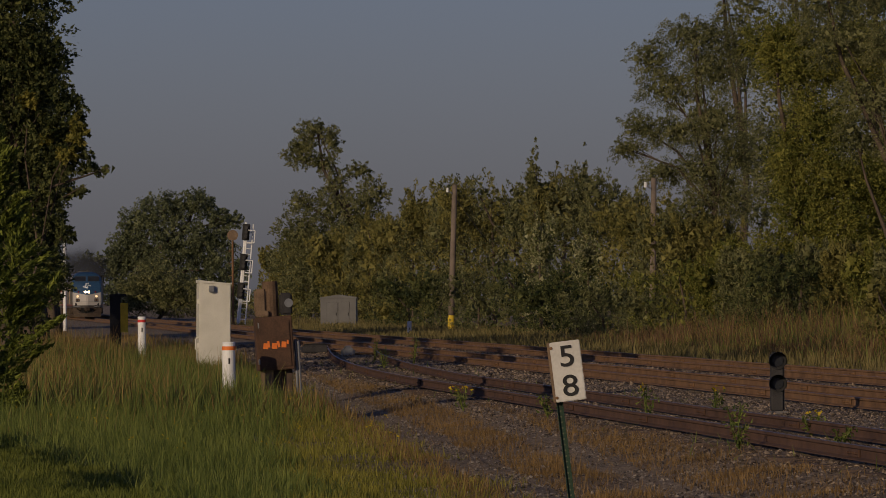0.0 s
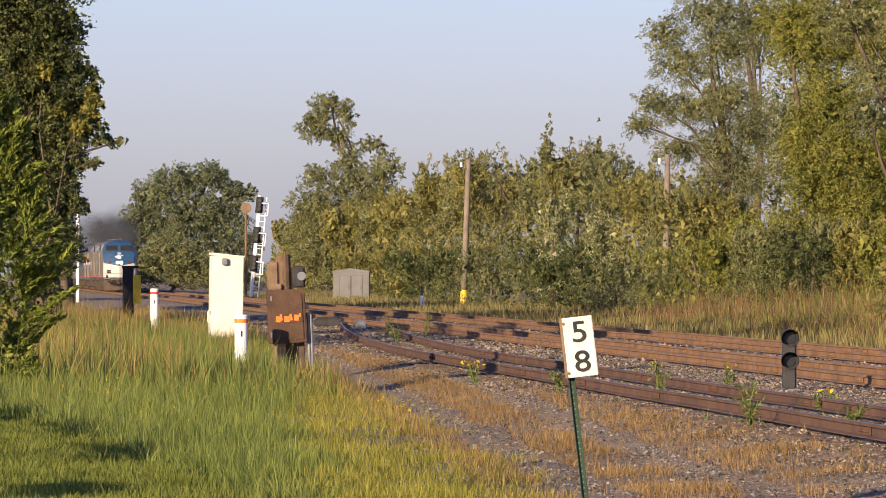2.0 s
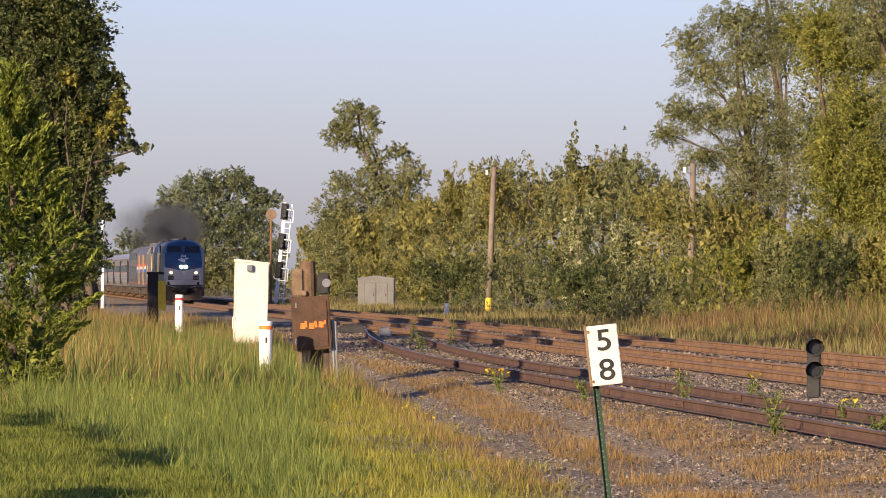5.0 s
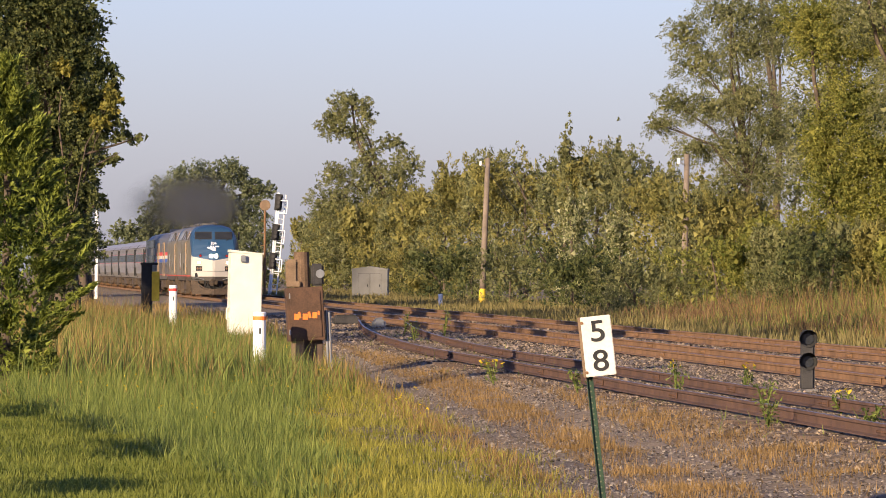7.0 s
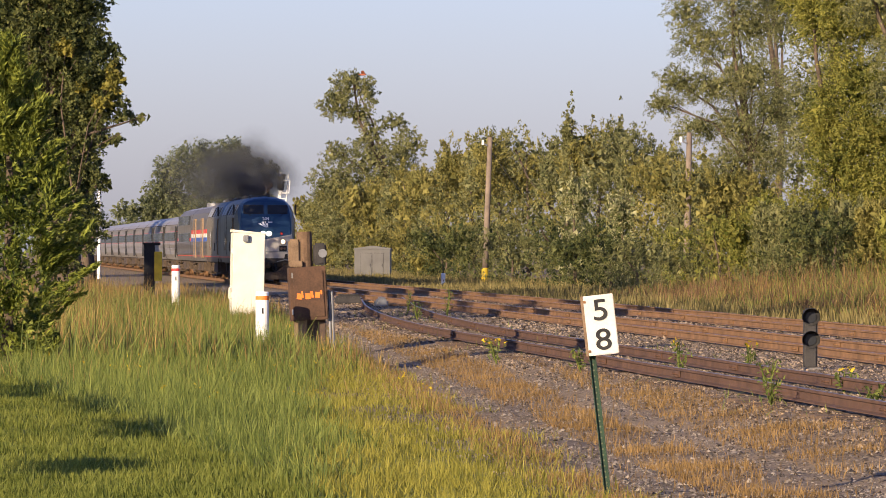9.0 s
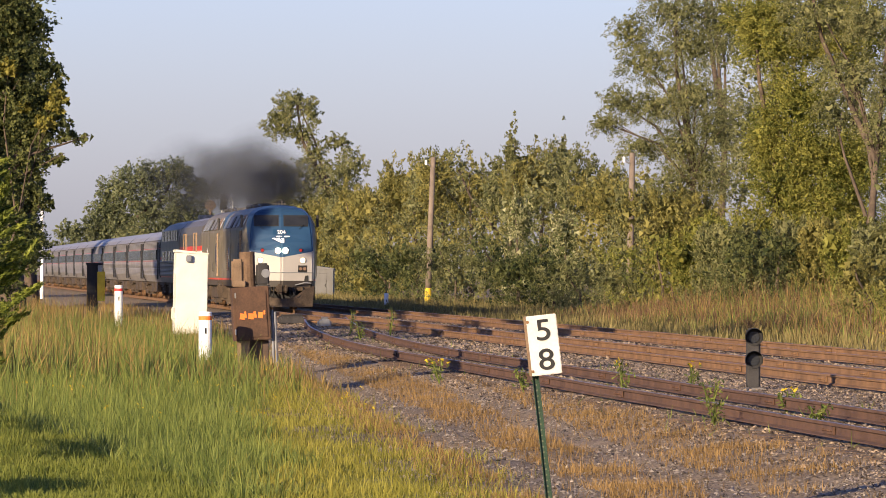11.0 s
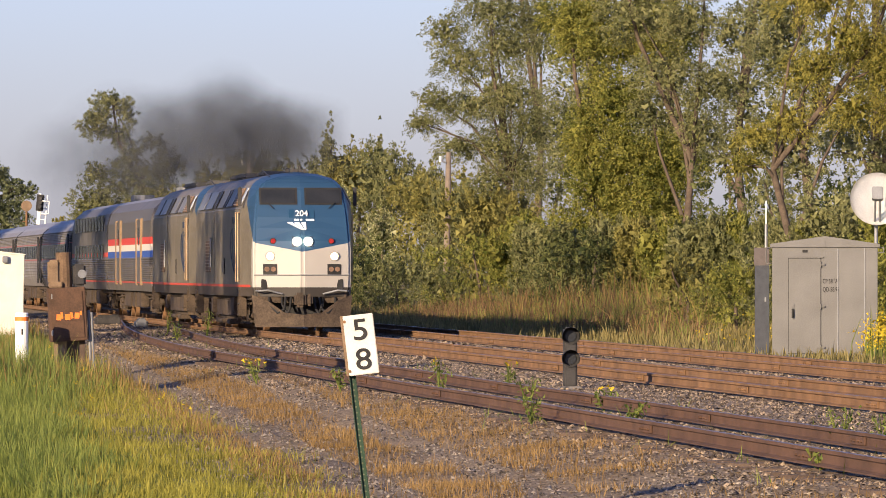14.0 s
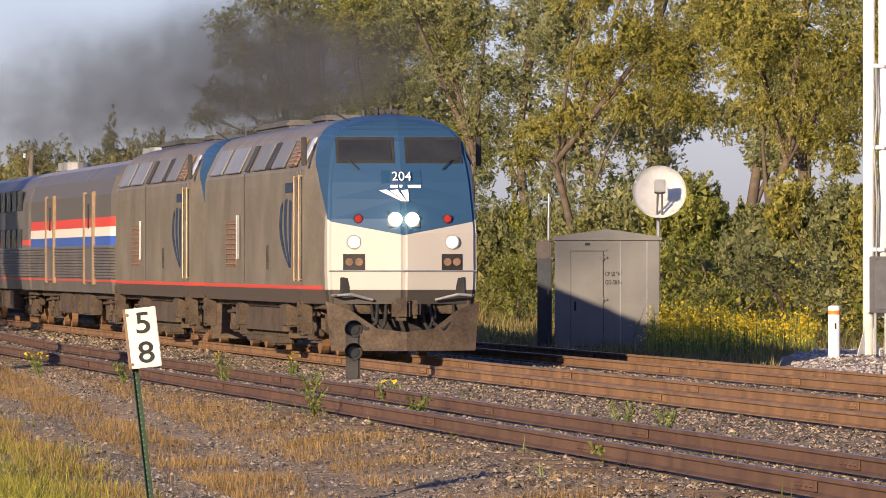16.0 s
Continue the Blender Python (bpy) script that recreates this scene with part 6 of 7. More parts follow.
def dish():
    x, y = spot(10.65 + 384 / 157.08, 118.5)
    th = empty("satellite_dish", pose(x, y, 2.3), label="white round satellite dish on a grey pole", category="antenna")
    bm = B()
    tube(bm, (0, 0.25, -0.08), (0, 0.25, 0.85), 0.045, n=12)
    part("mast", bm, GALV, th)
    m = Matrix.Translation((0, 0.12, 0.98)) @ pose(0, 0, 0, -13, 0, -8)
    bm = B()
    rings = []
    for k in range(7):
        r = 0.63 * k / 6
        rings.append([bm.verts.new(m @ Vector((r * math.cos(a), -0.22 * (k / 6) ** 2, r * math.sin(a)))) for a in np.linspace(0, 2 * math.pi, 40, endpoint=False)] if k else [bm.verts.new(m @ Vector((0, 0, 0)))])
    for i in range(40):
        bm.faces.new((rings[0][0], rings[1][i], rings[1][(i + 1) % 40]))
        for k in range(1, 6):
            bm.faces.new((rings[k][i], rings[k + 1][i], rings[k + 1][(i + 1) % 40], rings[k][(i + 1) % 40]))
    bmesh.ops.solidify(bm, geom=bm.faces[:], thickness=0.02)
    bmesh.ops.recalc_face_normals(bm, faces=bm.faces)
    part("reflector", bm, WHITE, th, smooth=True)
    bm = B()
    for s in (-1, 1):
        tube(bm, m @ Vector((s * 0.06, -0.05, -0.6)), m @ Vector((s * 0.05, -0.72, -0.12)), 0.025, n=8)
    arm = part("feed_arm", bm, GALV, th)
    part("feed_box", box(B(), -0.13, 0.13, -0.88, -0.62, -0.16, 0.14, 0.02, m), GALV, arm)
    part("bracket", box(B(), -0.1, 0.1, 0.02, 0.3, -0.2, 0.2, 0.02, m), GALV, th)


dish()
x, y = spot(10.65 + 187 / 157.08, 119.5)
am = empty("whip_antenna", pose(x, y, 2.2), label="thin pale antenna mast at the hut's corner", category="antenna")
bm = B()
tube(bm, (0, 0, 0), (0, 0, 0.55), 0.035, n=8)
part("base", bm, GALV, am)
bm = B()
tube(bm, (0, 0, 0.5), (0, 0, 1.1), 0.015, n=8)
part("rod", bm, WHITE, am)
x, y = spot(4.71, 350)
hut(x, y, 2.45, 2.2, 2.1, -6, "small grey double-doored equipment hut beside the far track", [(-0.78, -0.04), (0.04, 0.78)], False)


def marker(b, d, top, r, label, band):
    x, y = spot(b, d)
    g = -0.5
    th = empty("marker_post", pose(x, y, g), label=label, category="post", group="marker posts")
    bm = B()
    tube(bm, (0, 0, -0.1), (0, 0, top - g), r, n=18)
    part("post", bm, WHITE, th, smooth=False)
    bm = B()
    tube(bm, (0, 0, top - g - 0.14), (0, 0, top - g - 0.06), r * 1.03, n=18)
    part("band", bm, band, th, "bright band below the cap")
    bm = B()
    tube(bm, (0, 0, top - g), (0, 0, top - g + 0.03), r * 1.05, r * 0.9, 18)
    part("cap", bm, WHITE, th)
    part("decal", box(B(), -0.015, 0.02, -r * 1.02, -r * 0.9, top - g - 0.42, top - g - 0.3), BLACK, th)


marker(10.65 + 691 / 157.08, 98, 0.82, 0.115, "white marker post with an orange band by the mast", ORANGE)
marker(10.65 - 1126 / 157.08, 104, 0.77, 0.135, "white marker post with an orange band in tall grass", ORANGE)
marker(10.65 - 1278 / 157.08, 150, 1.15, 0.12, "white marker post with a red band in tall grass", REDP)
marker(10.65 - 808 / 157.08, 268, 0.4, 0.12, "short white marker post beyond the far track", WHITE)


def mast_right():
    x, y = spot(10.65 + 752 / 157.08, 100)
    th = empty("signal_mast", pose(x, y, -0.3, 0, 0, -9), label="tall white steel signal mast with a grey case", category="signal mast")
    bm = B()
    tube(bm, (0, 0, 0), (0, 0, 9.0), 0.12, 0.11, 20)
    part("mast", bm, WHITE, th, smooth=True)
    bm = B()
    tube(bm, (0.29, 0.05, 0.9), (0.29, 0.05, 9.0), 0.1, n=18)
    part("conduit", bm, WHITE, th, smooth=True)
    for z in (1.0, 2.2, 4.2, 5.8, 7.4):
        bm = box(B(), 0.05, 0.3, -0.14, 0.0, z, z + 0.07, 0.01)
        part("clamp", bm, WHITE, th)
    bm = B()
    limb_tube(bm, [(0.14, -0.1, 5.9), (0.16, -0.13, 5.0), (0.1, -0.13, 4.2), (0.16, -0.13, 3.2), (0.14, -0.12, 2.0)], 0.025, 0.025, 8)
    part("cable", bm, GALV, th)
    cs = part("case", box(B(), 0.0, 0.55, -0.35, -0.13, 1.0, 2.1, 0.02), mat("slate grey case", (0.05, 0.052, 0.055), (0.085, 0.087, 0.09), 0.5, 0.2), th, "dark grey relay case")
    part("case_door", box(B(), 0.08, 0.5, -0.37, -0.35, 1.06, 2.04, 0.01), mat("slate grey door", (0.055, 0.057, 0.06), (0.09, 0.092, 0.095), 0.5, 0.2), cs)
    part("bracket", box(B(), -0.06, 0.0, -0.3, -0.1, 1.0, 2.1, 0.01), WHITE, cs)
    for q in (0.12, 0.32):
        bm = B()
        tube(bm, (q, -0.25, 0.0), (q, -0.25, 1.0), 0.035, n=10)
        part("conduit", bm, GALV, th)
    bm = B()
    for a in (0, 90, 180, 270):
        m = pose(0, 0, 0, 0, 0, a + 45)
        v = [m @ Vector(p) for p in ((0.1, 0, 0.0), (0.36, 0, 0.0), (0.34, 0, 0.12), (0.12, 0, 0.7))]
        f = bm.faces.new([bm.verts.new(p) for p in v])
    bmesh.ops.solidify(bm, geom=bm.faces[:], thickness=0.02)
    part("gusset", bm, WHITE, th)
    part("foundation", box(B(), -0.5, 0.7, -0.5, 0.5, -0.2, 0.05, 0.03), mat("pale concrete", (0.4, 0.37, 0.33), (0.55, 0.52, 0.47), 0.9, 0, 4, 0.2), th)


mast_right()


def white_cabinet():
    x, y = spot(10.65 - 1156 / 157.08, 150)
    th = empty("relay_cabinet", pose(x + 0.075, y, -0.5, 0, 1.0, 4), label="tall white steel relay cabinet in the grass", category="cabinet")
    b = part("body", box(B(), -0.47, 0.47, 0, 0.75, 0, 2.64, 0.02), CREAM, th)
    bm = B()
    pr = [(-0.49, 2.65), (0.49, 2.61), (0.49, 2.64), (-0.49, 2.73)]
    a, c = [bm.verts.new((p, -0.03, q)) for p, q in pr], [bm.verts.new((p, 0.78, q)) for p, q in pr]
    bm.faces.new(a), bm.faces.new(c[::-1])
    for i in range(4):
        bm.faces.new((a[i], c[i], c[(i + 1) % 4], a[(i + 1) % 4]))
    bmesh.ops.recalc_face_normals(bm, faces=bm.faces)
    part("roof", bm, CREAM, th)
    lampb = part("lamp", box(B(), -0.19, -0.03, -0.14, 0.0, 2.37, 2.57, 0.02), GALV, th, "small grey lamp under the roof")
    for z in (0.8, 2.1):
        part("hinge", box(B(), -0.52, -0.46, 0.05, 0.12, z - 0.08, z + 0.08, 0.01), CREAM, b)
    bm = B()
    limb_tube(bm, [(-0.47, 0.1, 1.05), (-0.55, 0.1, 1.0), (-0.55, 0.1, 0.7), (-0.47, 0.1, 0.65)], 0.025, 0.025, 8)
    part("handle", bm, CREAM, b)


white_cabinet()


def relay_box():
    x, y = spot(10.65 - 1050 / 157.08, 105)
    th = empty("relay_box", pose(x + 0.13, y, -0.57, 0, -1.0, 5), label="rusty brown steel box on an old wooden post", category="relay box")
    bm = B()
    tube(bm, (-0.06, 0.2, -0.2), (-0.1, 0.2, 2.6), 0.18, 0.16, 14)
    part("post", bm, mat("dark split post wood", (0.05, 0.03, 0.018), (0.17, 0.11, 0.065), 0.95, 0, 3, 0.8, 30), th, "weathered split wooden post")
    bx = part("box", box(B(), -0.4, 0.36, -0.25, 0.08, 0.78, 1.88, 0.015, pose(0, 0, 0, 0, -2.5, 0)), RUSTBOX, th)
    part("box_door", box(B(), -0.34, 0.3, -0.275, -0.25, 0.84, 1.8, 0.012, pose(0, 0, 0, 0, -2.5, 0)), RUSTBOX, bx)
    lb = part("label_strip", box(B(), -0.31, 0.27, -0.285, -0.275, 1.2, 1.4, 0.0, pose(0, 0, 0, 0, -2.5, 0)), OLDRUST, bx, "rusty strip with worn orange marks")
    for q, w, z0, z1, lean in ((-0.28, 0.1, 1.23, 1.35, 8), (-0.17, 0.04, 1.25, 1.38, -6), (-0.1, 0.11, 1.22, 1.34, 4), (0.03, 0.05, 1.24, 1.37, -9), (0.1, 0.1, 1.24, 1.36, 6), (0.22, 0.035, 1.3, 1.38, 0)):
        m = pose(0, 0, 0, 0, -2.5, 0) @ pose(q, 0, z0, 0, lean, 0)
        part("writing_bar", box(B(), 0, w, -0.29, -0.285, 0, z1 - z0, 0, m), ORANGE, lb)
    for z in (0.95, 1.7):
        part("hinge", box(B(), -0.43, -0.39, -0.27, -0.2, z - 0.06, z + 0.06, 0.01), GALV, bx)
    part("plank", box(B(), -0.36, -0.1, -0.12, -0.02, 0.3, 0.82, 0.01), WOOD, th)
    part("backboard", box(B(), -0.1, 0.3, 0.0, 0.1, 0.0, 0.85, 0.01), TIE, th)
    part("crossarm", box(B(), -0.44, -0.2, 0.02, 0.2, 1.95, 2.45, 0.04), WOOD, th)
    part("crossarm", box(B(), -0.44, -0.16, -0.06, 0.12, 1.88, 2.0, 0.02), WOOD, th)
    part("transformer", box(B(), 0.08, 0.34, 0.02, 0.24, 1.9, 2.36, 0.04), DARKMETAL, th)
    bm = B()
    tube(bm, (0.26, 0.0, 2.15), (0.26, 0.04, 2.15), 0.09, n=16)
    part("meter", bm, GALV, th)
    for q, h in ((0.4, 1.4), (0.46, 1.36)):
        bm = B()
        tube(bm, (q, -0.1, -0.1), (q - 0.04, -0.1, h), 0.028, n=10)
        part("conduit", bm, GALV, th)


relay_box()


def signal_with_ladder():
    th = empty("railway_signal", pose(23.55, 528.0, -0.3, 0, 5.2, -4), label="leaning railway signal with three dark heads and a white ladder", category="signal mast")
    bm = B()
    tube(bm, (0, 0, 0), (0, 0, 7.6), 0.1, 0.09, 12)
    part("mast", bm, WHITE, th)
    bm = B()
    for q in (0.12, 0.55):
        tube(bm, (q, -0.3, 0.1), (q, -0.12, 7.5), 0.055, n=8)
    ld = part("ladder", bm, WHITE, th, "white steel ladder")
    for z in np.arange(0.5, 7.4, 0.4):
        bm = B()
        tube(bm, (0.12, -0.3 + 0.024 * z, z), (0.55, -0.3 + 0.024 * z, z), 0.028, n=6)
        part("rung", bm, WHITE, ld)
    for z in (2.6, 4.7, 6.9):
        hd = part("signal_head", box(B(), -0.16, 0.26, -0.62, -0.34, z - 0.5, z + 0.5, 0.05), BLACK, th, "black three-lamp signal head")
        part("backing", box(B(), -0.22, 0.32, -0.335, -0.31, z - 0.6, z + 0.6, 0.02), BLACK, hd)
        for q in (-0.3, 0.0, 0.3):
            bm = B()
            tube(bm, (0.06, -0.8, z + q), (0.06, -0.6, z + q), 0.13, n=12)
            part("hood", bm, DARKMETAL, hd)
        bm = B()
        limb_tube(bm, [(0.2, -0.66, z - 0.75), (0.72, -0.66, z - 0.75), (0.72, -0.66, z + 0.15), (0.2, -0.66, z + 0.15)], 0.04, 0.04, 6)
        part("cage", bm, WHITE, hd, "white platform rail")
    x, y = spot(10.65 - 1123 / 157.08, 378)
    th = empty("railway_signal", pose(x + 0.22, y, -0.3), label="thin rusty signal mast with a round head", category="signal mast")
    bm = B()
    tube(bm, (0, 0, 0), (0, 0, 6.6), 0.1, 0.08, 10)
    part("mast", bm, RUST, th)
    bm = B()
    tube(bm, (0, -0.15, 6.7), (0, 0.15, 6.7), 0.4, n=20)
    part("head", bm, WOOD, th)
    for z in np.arange(1.0, 6.0, 0.9):
        part("step", box(B(), -0.3, 0.0, -0.05, 0.05, z, z + 0.06), RUST, th)
    x, y = spot(10.65 - 1412 / 157.08, 330)
    th = empty("railway_signal", pose(x, y, -0.3), label="pale signal mast half hidden by a tree", category="signal mast")
    bm = B()
    tube(bm, (0, 0, 0), (0, 0, 6.5), 0.12, 0.1, 10)
    part("mast", bm, WHITE, th)
    part("case", box(B(), -0.75, -0.15, -0.2, 0.2, 3.6, 4.8, 0.04), GALV, th)
    bm = B()
    tube(bm, (-0.65, 0, 2.5), (-0.65, 0, 5.2), 0.06, n=8)
    part("conduit", bm, WHITE, th)


signal_with_ladder()
x, y = spot(10.65 - 1318 / 157.08, 200)
th = empty("switch_stand", pose(x, y, -0.5), label="black switch box with a yellow front panel", category="switch box")
part("box", box(B(), -0.34, 0.08, 0, 0.5, 0.0, 2.35, 0.02), BLACK, th)
part("lid", box(B(), -0.38, 0.3, -0.05, 0.5, 2.3, 2.4, 0.02), BLACK, th)
part("panel", box(B(), 0.06, 0.36, -0.06, 0.02, 0.9, 2.05, 0.01), YELLOW, th, "yellow sheet panel")
for (x, y, w, c, lab) in ((13.8, 249.6, 0.9, DARKMETAL, "dark steel switch machine beside the turnout"), (14.1, 235.5, 0.4, GALV, "pale metal junction box beside the turnout")):
    th = empty("switch_machine", pose(x, y, -0.25, 0, 0, 4), label=lab, category="switch machine")
    bm = box(B(), -w / 2, w / 2, -0.3, 0.3, 0.0, 0.3, 0.06)
    part("case", bm, c, th)
    bm = B()
    tube(bm, (w / 2, 0, 0.1), (w / 2 + 0.9, 0, 0.1), 0.03, n=8)
    part("throw_rod", bm, RUST, th)
    part("lid", box(B(), -w / 2 + 0.08, w / 2 - 0.08, -0.24, 0.24, 0.3, 0.36, 0.03), c, th)


def weed(x, y, h, flower=False):
    """An upright leafy weed."""
    r = random.Random(int(x * 100 + y))
    th = empty("weed_plant", pose(x, y, -0.26), label="green leafy weed with yellow flowers" if flower else "tall green leafy weed growing in ballast", category="weed", group="weeds by the siding")
    bm = B()
    pts = []
    for i in range(5):
        a = r.uniform(0, 6.3)
        top = Vector((math.cos(a) * 0.14, math.sin(a) * 0.14, h * r.uniform(0.7, 1.0)))
        tube(bm, (0, 0, 0), top, 0.01, 0.005, 5, False)
        pts += [tuple(top * f + Vector((r.gauss(0, 0.05), r.gauss(0, 0.05), 0))) for f in np.linspace(0.2, 1, 16)]
    part("stem", bm, GRASS_GREEN, th)
    quads("foliage", leaves(np.array(pts), 0.085, -0.4, 0.3), GRASS_GREEN, th)
    if flower:
        p = np.array(pts)[np.array(pts)[:, 2] > h * 0.75]
        tagged(quads("flowers", leaves(p + (0, 0, 0.04), 0.06, 0, 0.9), FLOWER, th), kind="stuff")


for x, y, h, f in ((13.9, 143, 0.9, False), (13.4, 150, 0.75, False), (12.6, 138, 0.6, False), (12.2, 54.2, 0.5, False), (12.3, 52.6, 0.42, False), (10.9, 76, 0.6, True), (12.4, 79, 0.5, True),
                   (11.3, 70, 0.5, False), (12.1, 68.5, 0.35, True), (10.2, 63, 0.35, False), (11.6, 63.5, 0.3, False), (9.9, 80, 0.45, False), (10.6, 48, 0.2, False), (9.2, 86, 0.4, True)):
    weed(1.0087 * x, 1.4077 * y + 0.1311 * x, h, f)
# goldenrod beyond the tracks
x, y = scatter(5200, lambda a, b: soft(rough(a, b, 0.5) + 0.2, 0.5) * (1.0 if 9.15 < math.degrees(math.atan2(a, b)) < 10.5 else 0.04), 148, 184, 25.0, 31.3, 1.0)
blades("goldenrod_stems", x, y, 0.2 + 0.55 * RNG.random(len(x)) * (0.6 + 0.8 * np.abs(np.sin(x * 1.7 + y * 0.4))), 0.025, GRASS_GREEN, "green goldenrod stems before the shrubs", 0.15)
p = np.stack([x, y, np.array([level(a, b) for a, b in zip(x, y)]) + RNG.uniform(0.25, 0.6, len(x)) + 0.4 * RNG.random(len(x)) * np.abs(np.sin(x * 1.7 + y * 0.4))], 1)
p = np.repeat(p, 4, 0) + RNG.normal(size=(len(x) * 4, 3)) * (0.09, 0.09, 0.08)
tagged(quads("goldenrod_flowers", leaves(p, 0.06, 0, 0.8), FLOWER), "bright yellow goldenrod flower heads", "flowers", kind="stuff")
x, y = scatter(130, lambda a, b: meadow(a, b), 85, 184, 0, 9, 1.0)
p = np.stack([x, y, np.array([level(a, b) for a, b in zip(x, y)]) + 0.42], 1)
p = np.repeat(p, 4, 0) + RNG.normal(size=(len(x) * 4, 3)) * 0.03
tagged(quads("meadow_flowers", leaves(p, 0.028, 0, 0.9), FLOWER), "small yellow wildflowers in the meadow", "flowers", kind="stuff")


# ---- exhaust smoke: soft veils, carried along behind the first locomotive ----
def smoke_material():
    m = bpy.data.materials.new("diesel smoke")
    m.use_nodes = True
    n, l = m.node_tree.nodes, m.node_tree.links
    b = n["Principled BSDF"]
    b.inputs["Base Color"].default_value, b.inputs["Roughness"].default_value = (0.03, 0.033, 0.04, 1), 1.0
    b.inputs["Specular IOR Level"].default_value = 0.0
    at, tc, noi = n.new("ShaderNodeAttribute"), n.new("ShaderNodeTexCoord"), n.new("ShaderNodeTexNoise")
    at.attribute_name = "soft"
    noi.inputs["Scale"].default_value, noi.inputs["Detail"].default_value = 0.9, 4
    l.new(tc.outputs["Object"], noi.inputs["Vector"])
    ramp = n.new("ShaderNodeMapRange")
    ramp.inputs["From Min"].default_value, ramp.inputs["From Max"].default_value = 0.3, 0.62
    ramp.inputs["To Min"].default_value, ramp.inputs["To Max"].default_value = 0.6, 1.15
    l.new(noi.outputs["Fac"], ramp.inputs["Value"])
    p = n.new("ShaderNodeMath")
    p.operation = "MULTIPLY"
    l.new(at.outputs["Fac"], p.inputs[0]), l.new(ramp.outputs["Result"], p.inputs[1])
    tr, mix = n.new("ShaderNodeBsdfTransparent"), n.new("ShaderNodeMixShader")
    l.new(p.outputs[0], mix.inputs["Fac"]), l.new(tr.outputs[0], mix.inputs[1]), l.new(b.outputs[0], mix.inputs[2])
    l.new(mix.outputs[0], n["Material Output"].inputs["Surface"])
    return m


SMOKE = smoke_material()


def veil(parent, s, thick, rnd):
    """One billow: a crumpled shell, dense in the middle and clear at its rim."""
    f = min(s / 98.0, 1)
    rx, rz = 1.4 + 2.4 * min(f * 1.8, 1), 1.0 + 1.6 * min(f * 2.2, 1)
    c = Vector((0.25 + 0.7 * max(0, 1 - s / 35) + rnd.uniform(-.4, .4), s, 4.45 + rz * 0.58 + rnd.uniform(-.1, .3)))
    m = Matrix.Translation(c) @ pose(0, 0, 0, rnd.uniform(-6, 6), 0, -9 + rnd.uniform(-6, 6))
    k, rings = 28, 8
    seed = Vector((s, rnd.random() * 9, 0))
    vs, val = [m @ Vector((0, 0, 0))], [thick]
    for i in range(1, rings + 1):
        q = i / rings
        for j in range(k):
            a = 2 * math.pi * j / k
            w = 1 + 0.35 * noise.noise(Vector((math.cos(a), math.sin(a), 0)) * 1.4 + seed)
            p = Vector((rx * q * w * math.cos(a), 0.3 * q * q + 0.1 * noise.noise(Vector((q * math.cos(a), q * math.sin(a), 2)) * 2 + seed), rz * q * w * math.sin(a)))
            vs.append(m @ p)
            val.append(thick * (1 - q * q) ** 1.6)
    fs = [(0, 1 + j, 1 + (j + 1) % k) for j in range(k)]
    for i in range(rings - 1):
        fs += [(1 + i * k + j, 1 + (i + 1) * k + j, 1 + (i + 1) * k + (j + 1) % k, 1 + i * k + (j + 1) % k) for j in range(k)]
    me = bpy.data.meshes.new("billow")
    me.from_pydata(vs, [], fs)
    at = me.attributes.new("soft", "FLOAT", "POINT")
    at.data.foreach_set("value", np.array(val, np.float32))
    me.materials.append(SMOKE)
    for poly in me.polygons:
        poly.use_smooth = True
    ob = new("billow", me)
    ob.parent = parent


def plume(trail, label):
    """Billows at (metres behind the nose, density)."""
    th = empty("exhaust_smoke", pose(MAIN, 0, 0), label=label, category="smoke", group="exhaust trail")
    rnd = random.Random(int(trail[0][0]))
    for back, thick in trail:
        veil(th, back, thick, rnd)
    return th


PUFFS = [(plume([(11, 0.7), (16, 0.6), (22, 0.66), (28, 0.5), (34, 0.6)], "dense dark diesel smoke above the locomotives"), 1.0),
         (plume([(48, 0.6), (66, 0.46)], "dark grey diesel smoke trailing over the cars"), 0.998),
         (plume([(88, 0.34), (113, 0.22)], "thin grey diesel smoke drifting behind"), 0.995)]


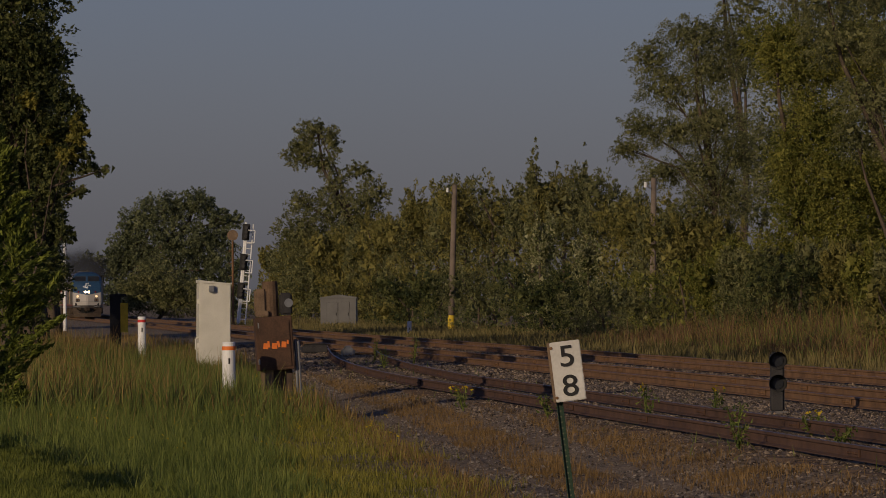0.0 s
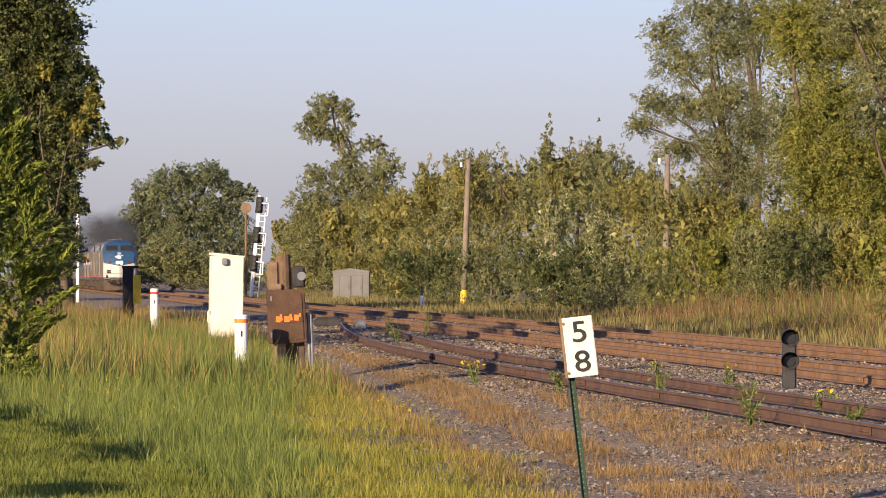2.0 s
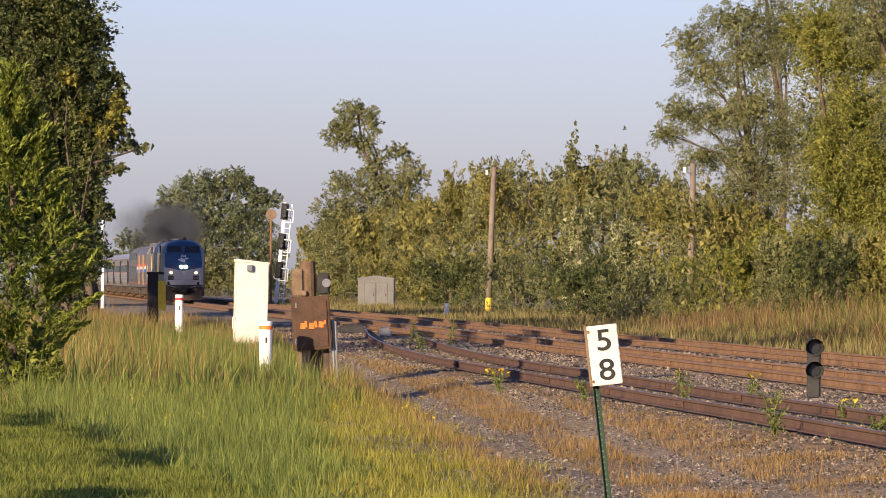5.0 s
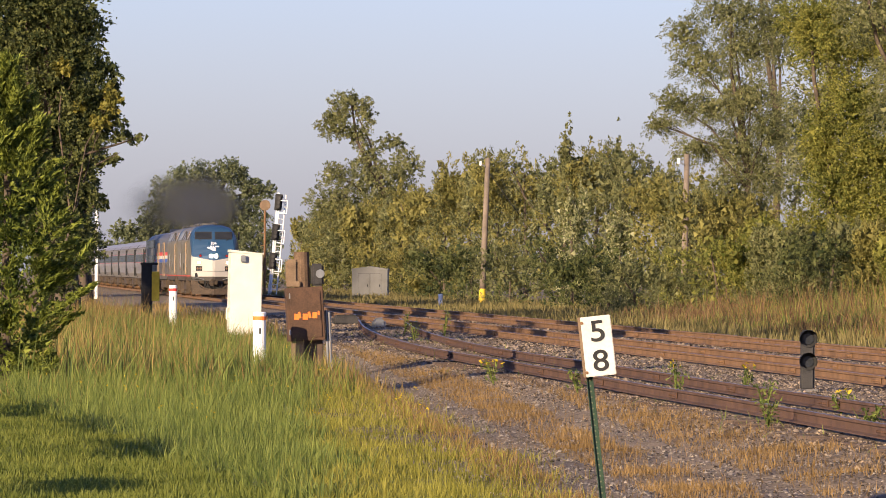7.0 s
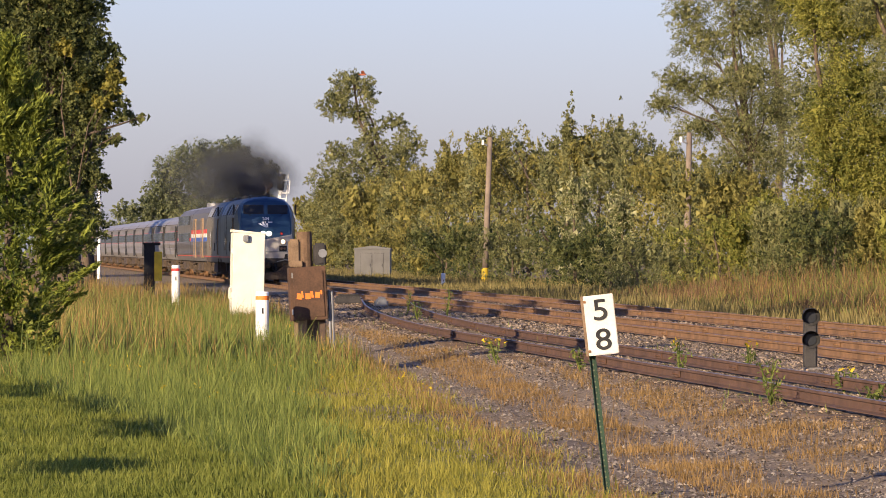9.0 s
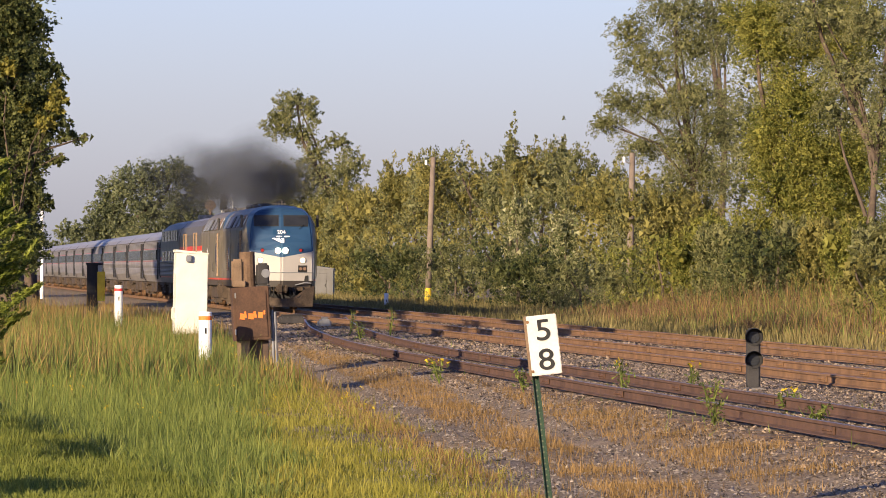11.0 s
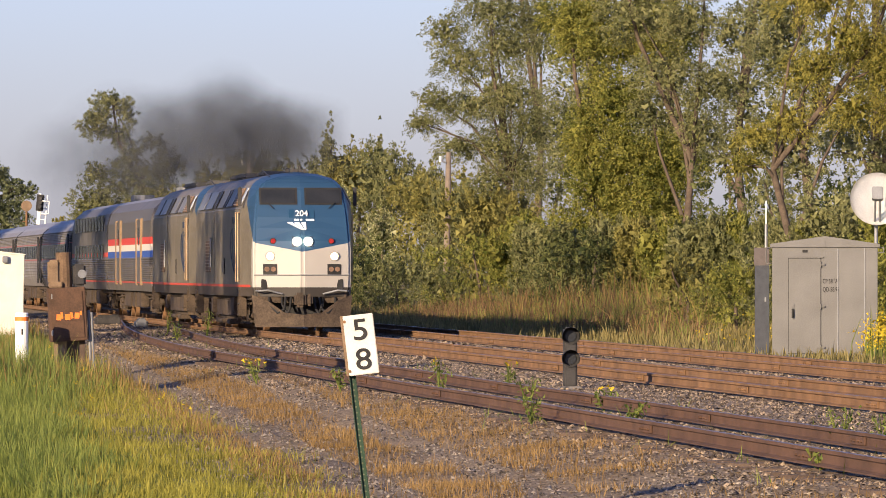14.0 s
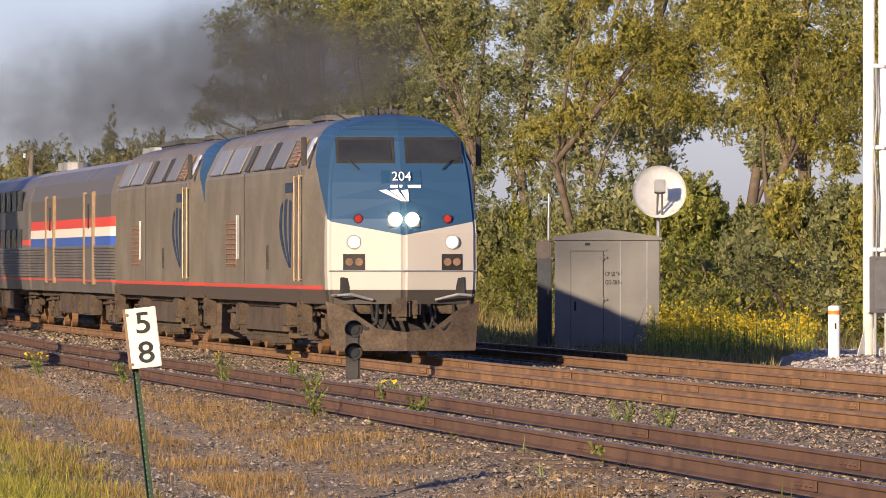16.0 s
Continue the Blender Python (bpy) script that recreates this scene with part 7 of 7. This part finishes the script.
# ---- birds ----
def bird(label, tone, k):
    """A bird in flight, k times a swallow's size."""
    th = empty("bird", pose(0, 0, 0), label=label, category="bird")
    size = Matrix.Diagonal((k, k, k, 1))
    bm = B()
    bmesh.ops.create_uvsphere(bm, u_segments=12, v_segments=8, radius=1, matrix=Matrix.Diagonal((0.085, 0.032, 0.03, 1)))
    tube(bm, (-0.07, 0, 0), (-0.11, 0, 0), 0.02, 0.004, 8)
    bm.transform(size)
    part("body", bm, tone, th, smooth=True)
    bm = B()
    f = bm.faces.new([bm.verts.new(p) for p in ((0.06, -0.012, 0), (0.15, -0.03, 0.005), (0.15, 0.03, 0.005), (0.06, 0.012, 0))])
    bmesh.ops.solidify(bm, geom=[f], thickness=0.006)
    bm.transform(size)
    part("tail", bm, tone, th)
    for s in (-1, 1):
        bm = B()
        f = bm.faces.new([bm.verts.new(p) for p in ((-0.045, s * 0.02, 0.01), (-0.05, s * 0.1, 0.07), (0.0, s * 0.17, 0.1), (0.035, s * 0.1, 0.06), (0.04, s * 0.02, 0.01))])
        bmesh.ops.solidify(bm, geom=[f], thickness=0.006)
        bm.transform(size)
        part("wing", bm, tone, th)
    return th


FEATHER_RED = mat("reddish feathers", (0.2, 0.05, 0.03), (0.4, 0.13, 0.07), 0.8)
FEATHER_DARK = mat("dark feathers", (0.02, 0.018, 0.018), (0.06, 0.05, 0.05), 0.8)
# each bird, the time at which it is at the place, the place, and its speed along x and y
BIRDS = [(bird("small reddish bird in flight", FEATHER_RED, 0.42), 8.5, (6.66, 74.7, 3.45), (-4.75, 0.39)),
         (bird("small dark bird in flight", FEATHER_DARK, 0.6), 15.5, (6.9, 94.75, 4.72), (-7.58, 0.61))]


def motions():
    """The train runs towards the viewer at a steady 34 m/s; the smoke trails, lagging a little and rising at first."""
    times = np.arange(0, 16.01, 0.5)
    for thing, back in TRAIN:
        walk(thing, [(t, pose(MAIN, 126.25 + 34.14 * (16 - t) + back, 0)) for t in times])
    for thing, pace in PUFFS:
        walk(thing, [(t, pose(MAIN, 126.25 + 34.14 * pace * (16 - t), -1.2 * max(0, (7 - t) / 7))) for t in times])

    for thing, when, (x, y, z), (vx, vy) in BIRDS:
        walk(thing, [(t, pose(x + vx * (t - when), y + vy * (t - when), z + 0.06 * math.sin(5 * (t - when)), 0, 0, -4)) for t in times])


motions()
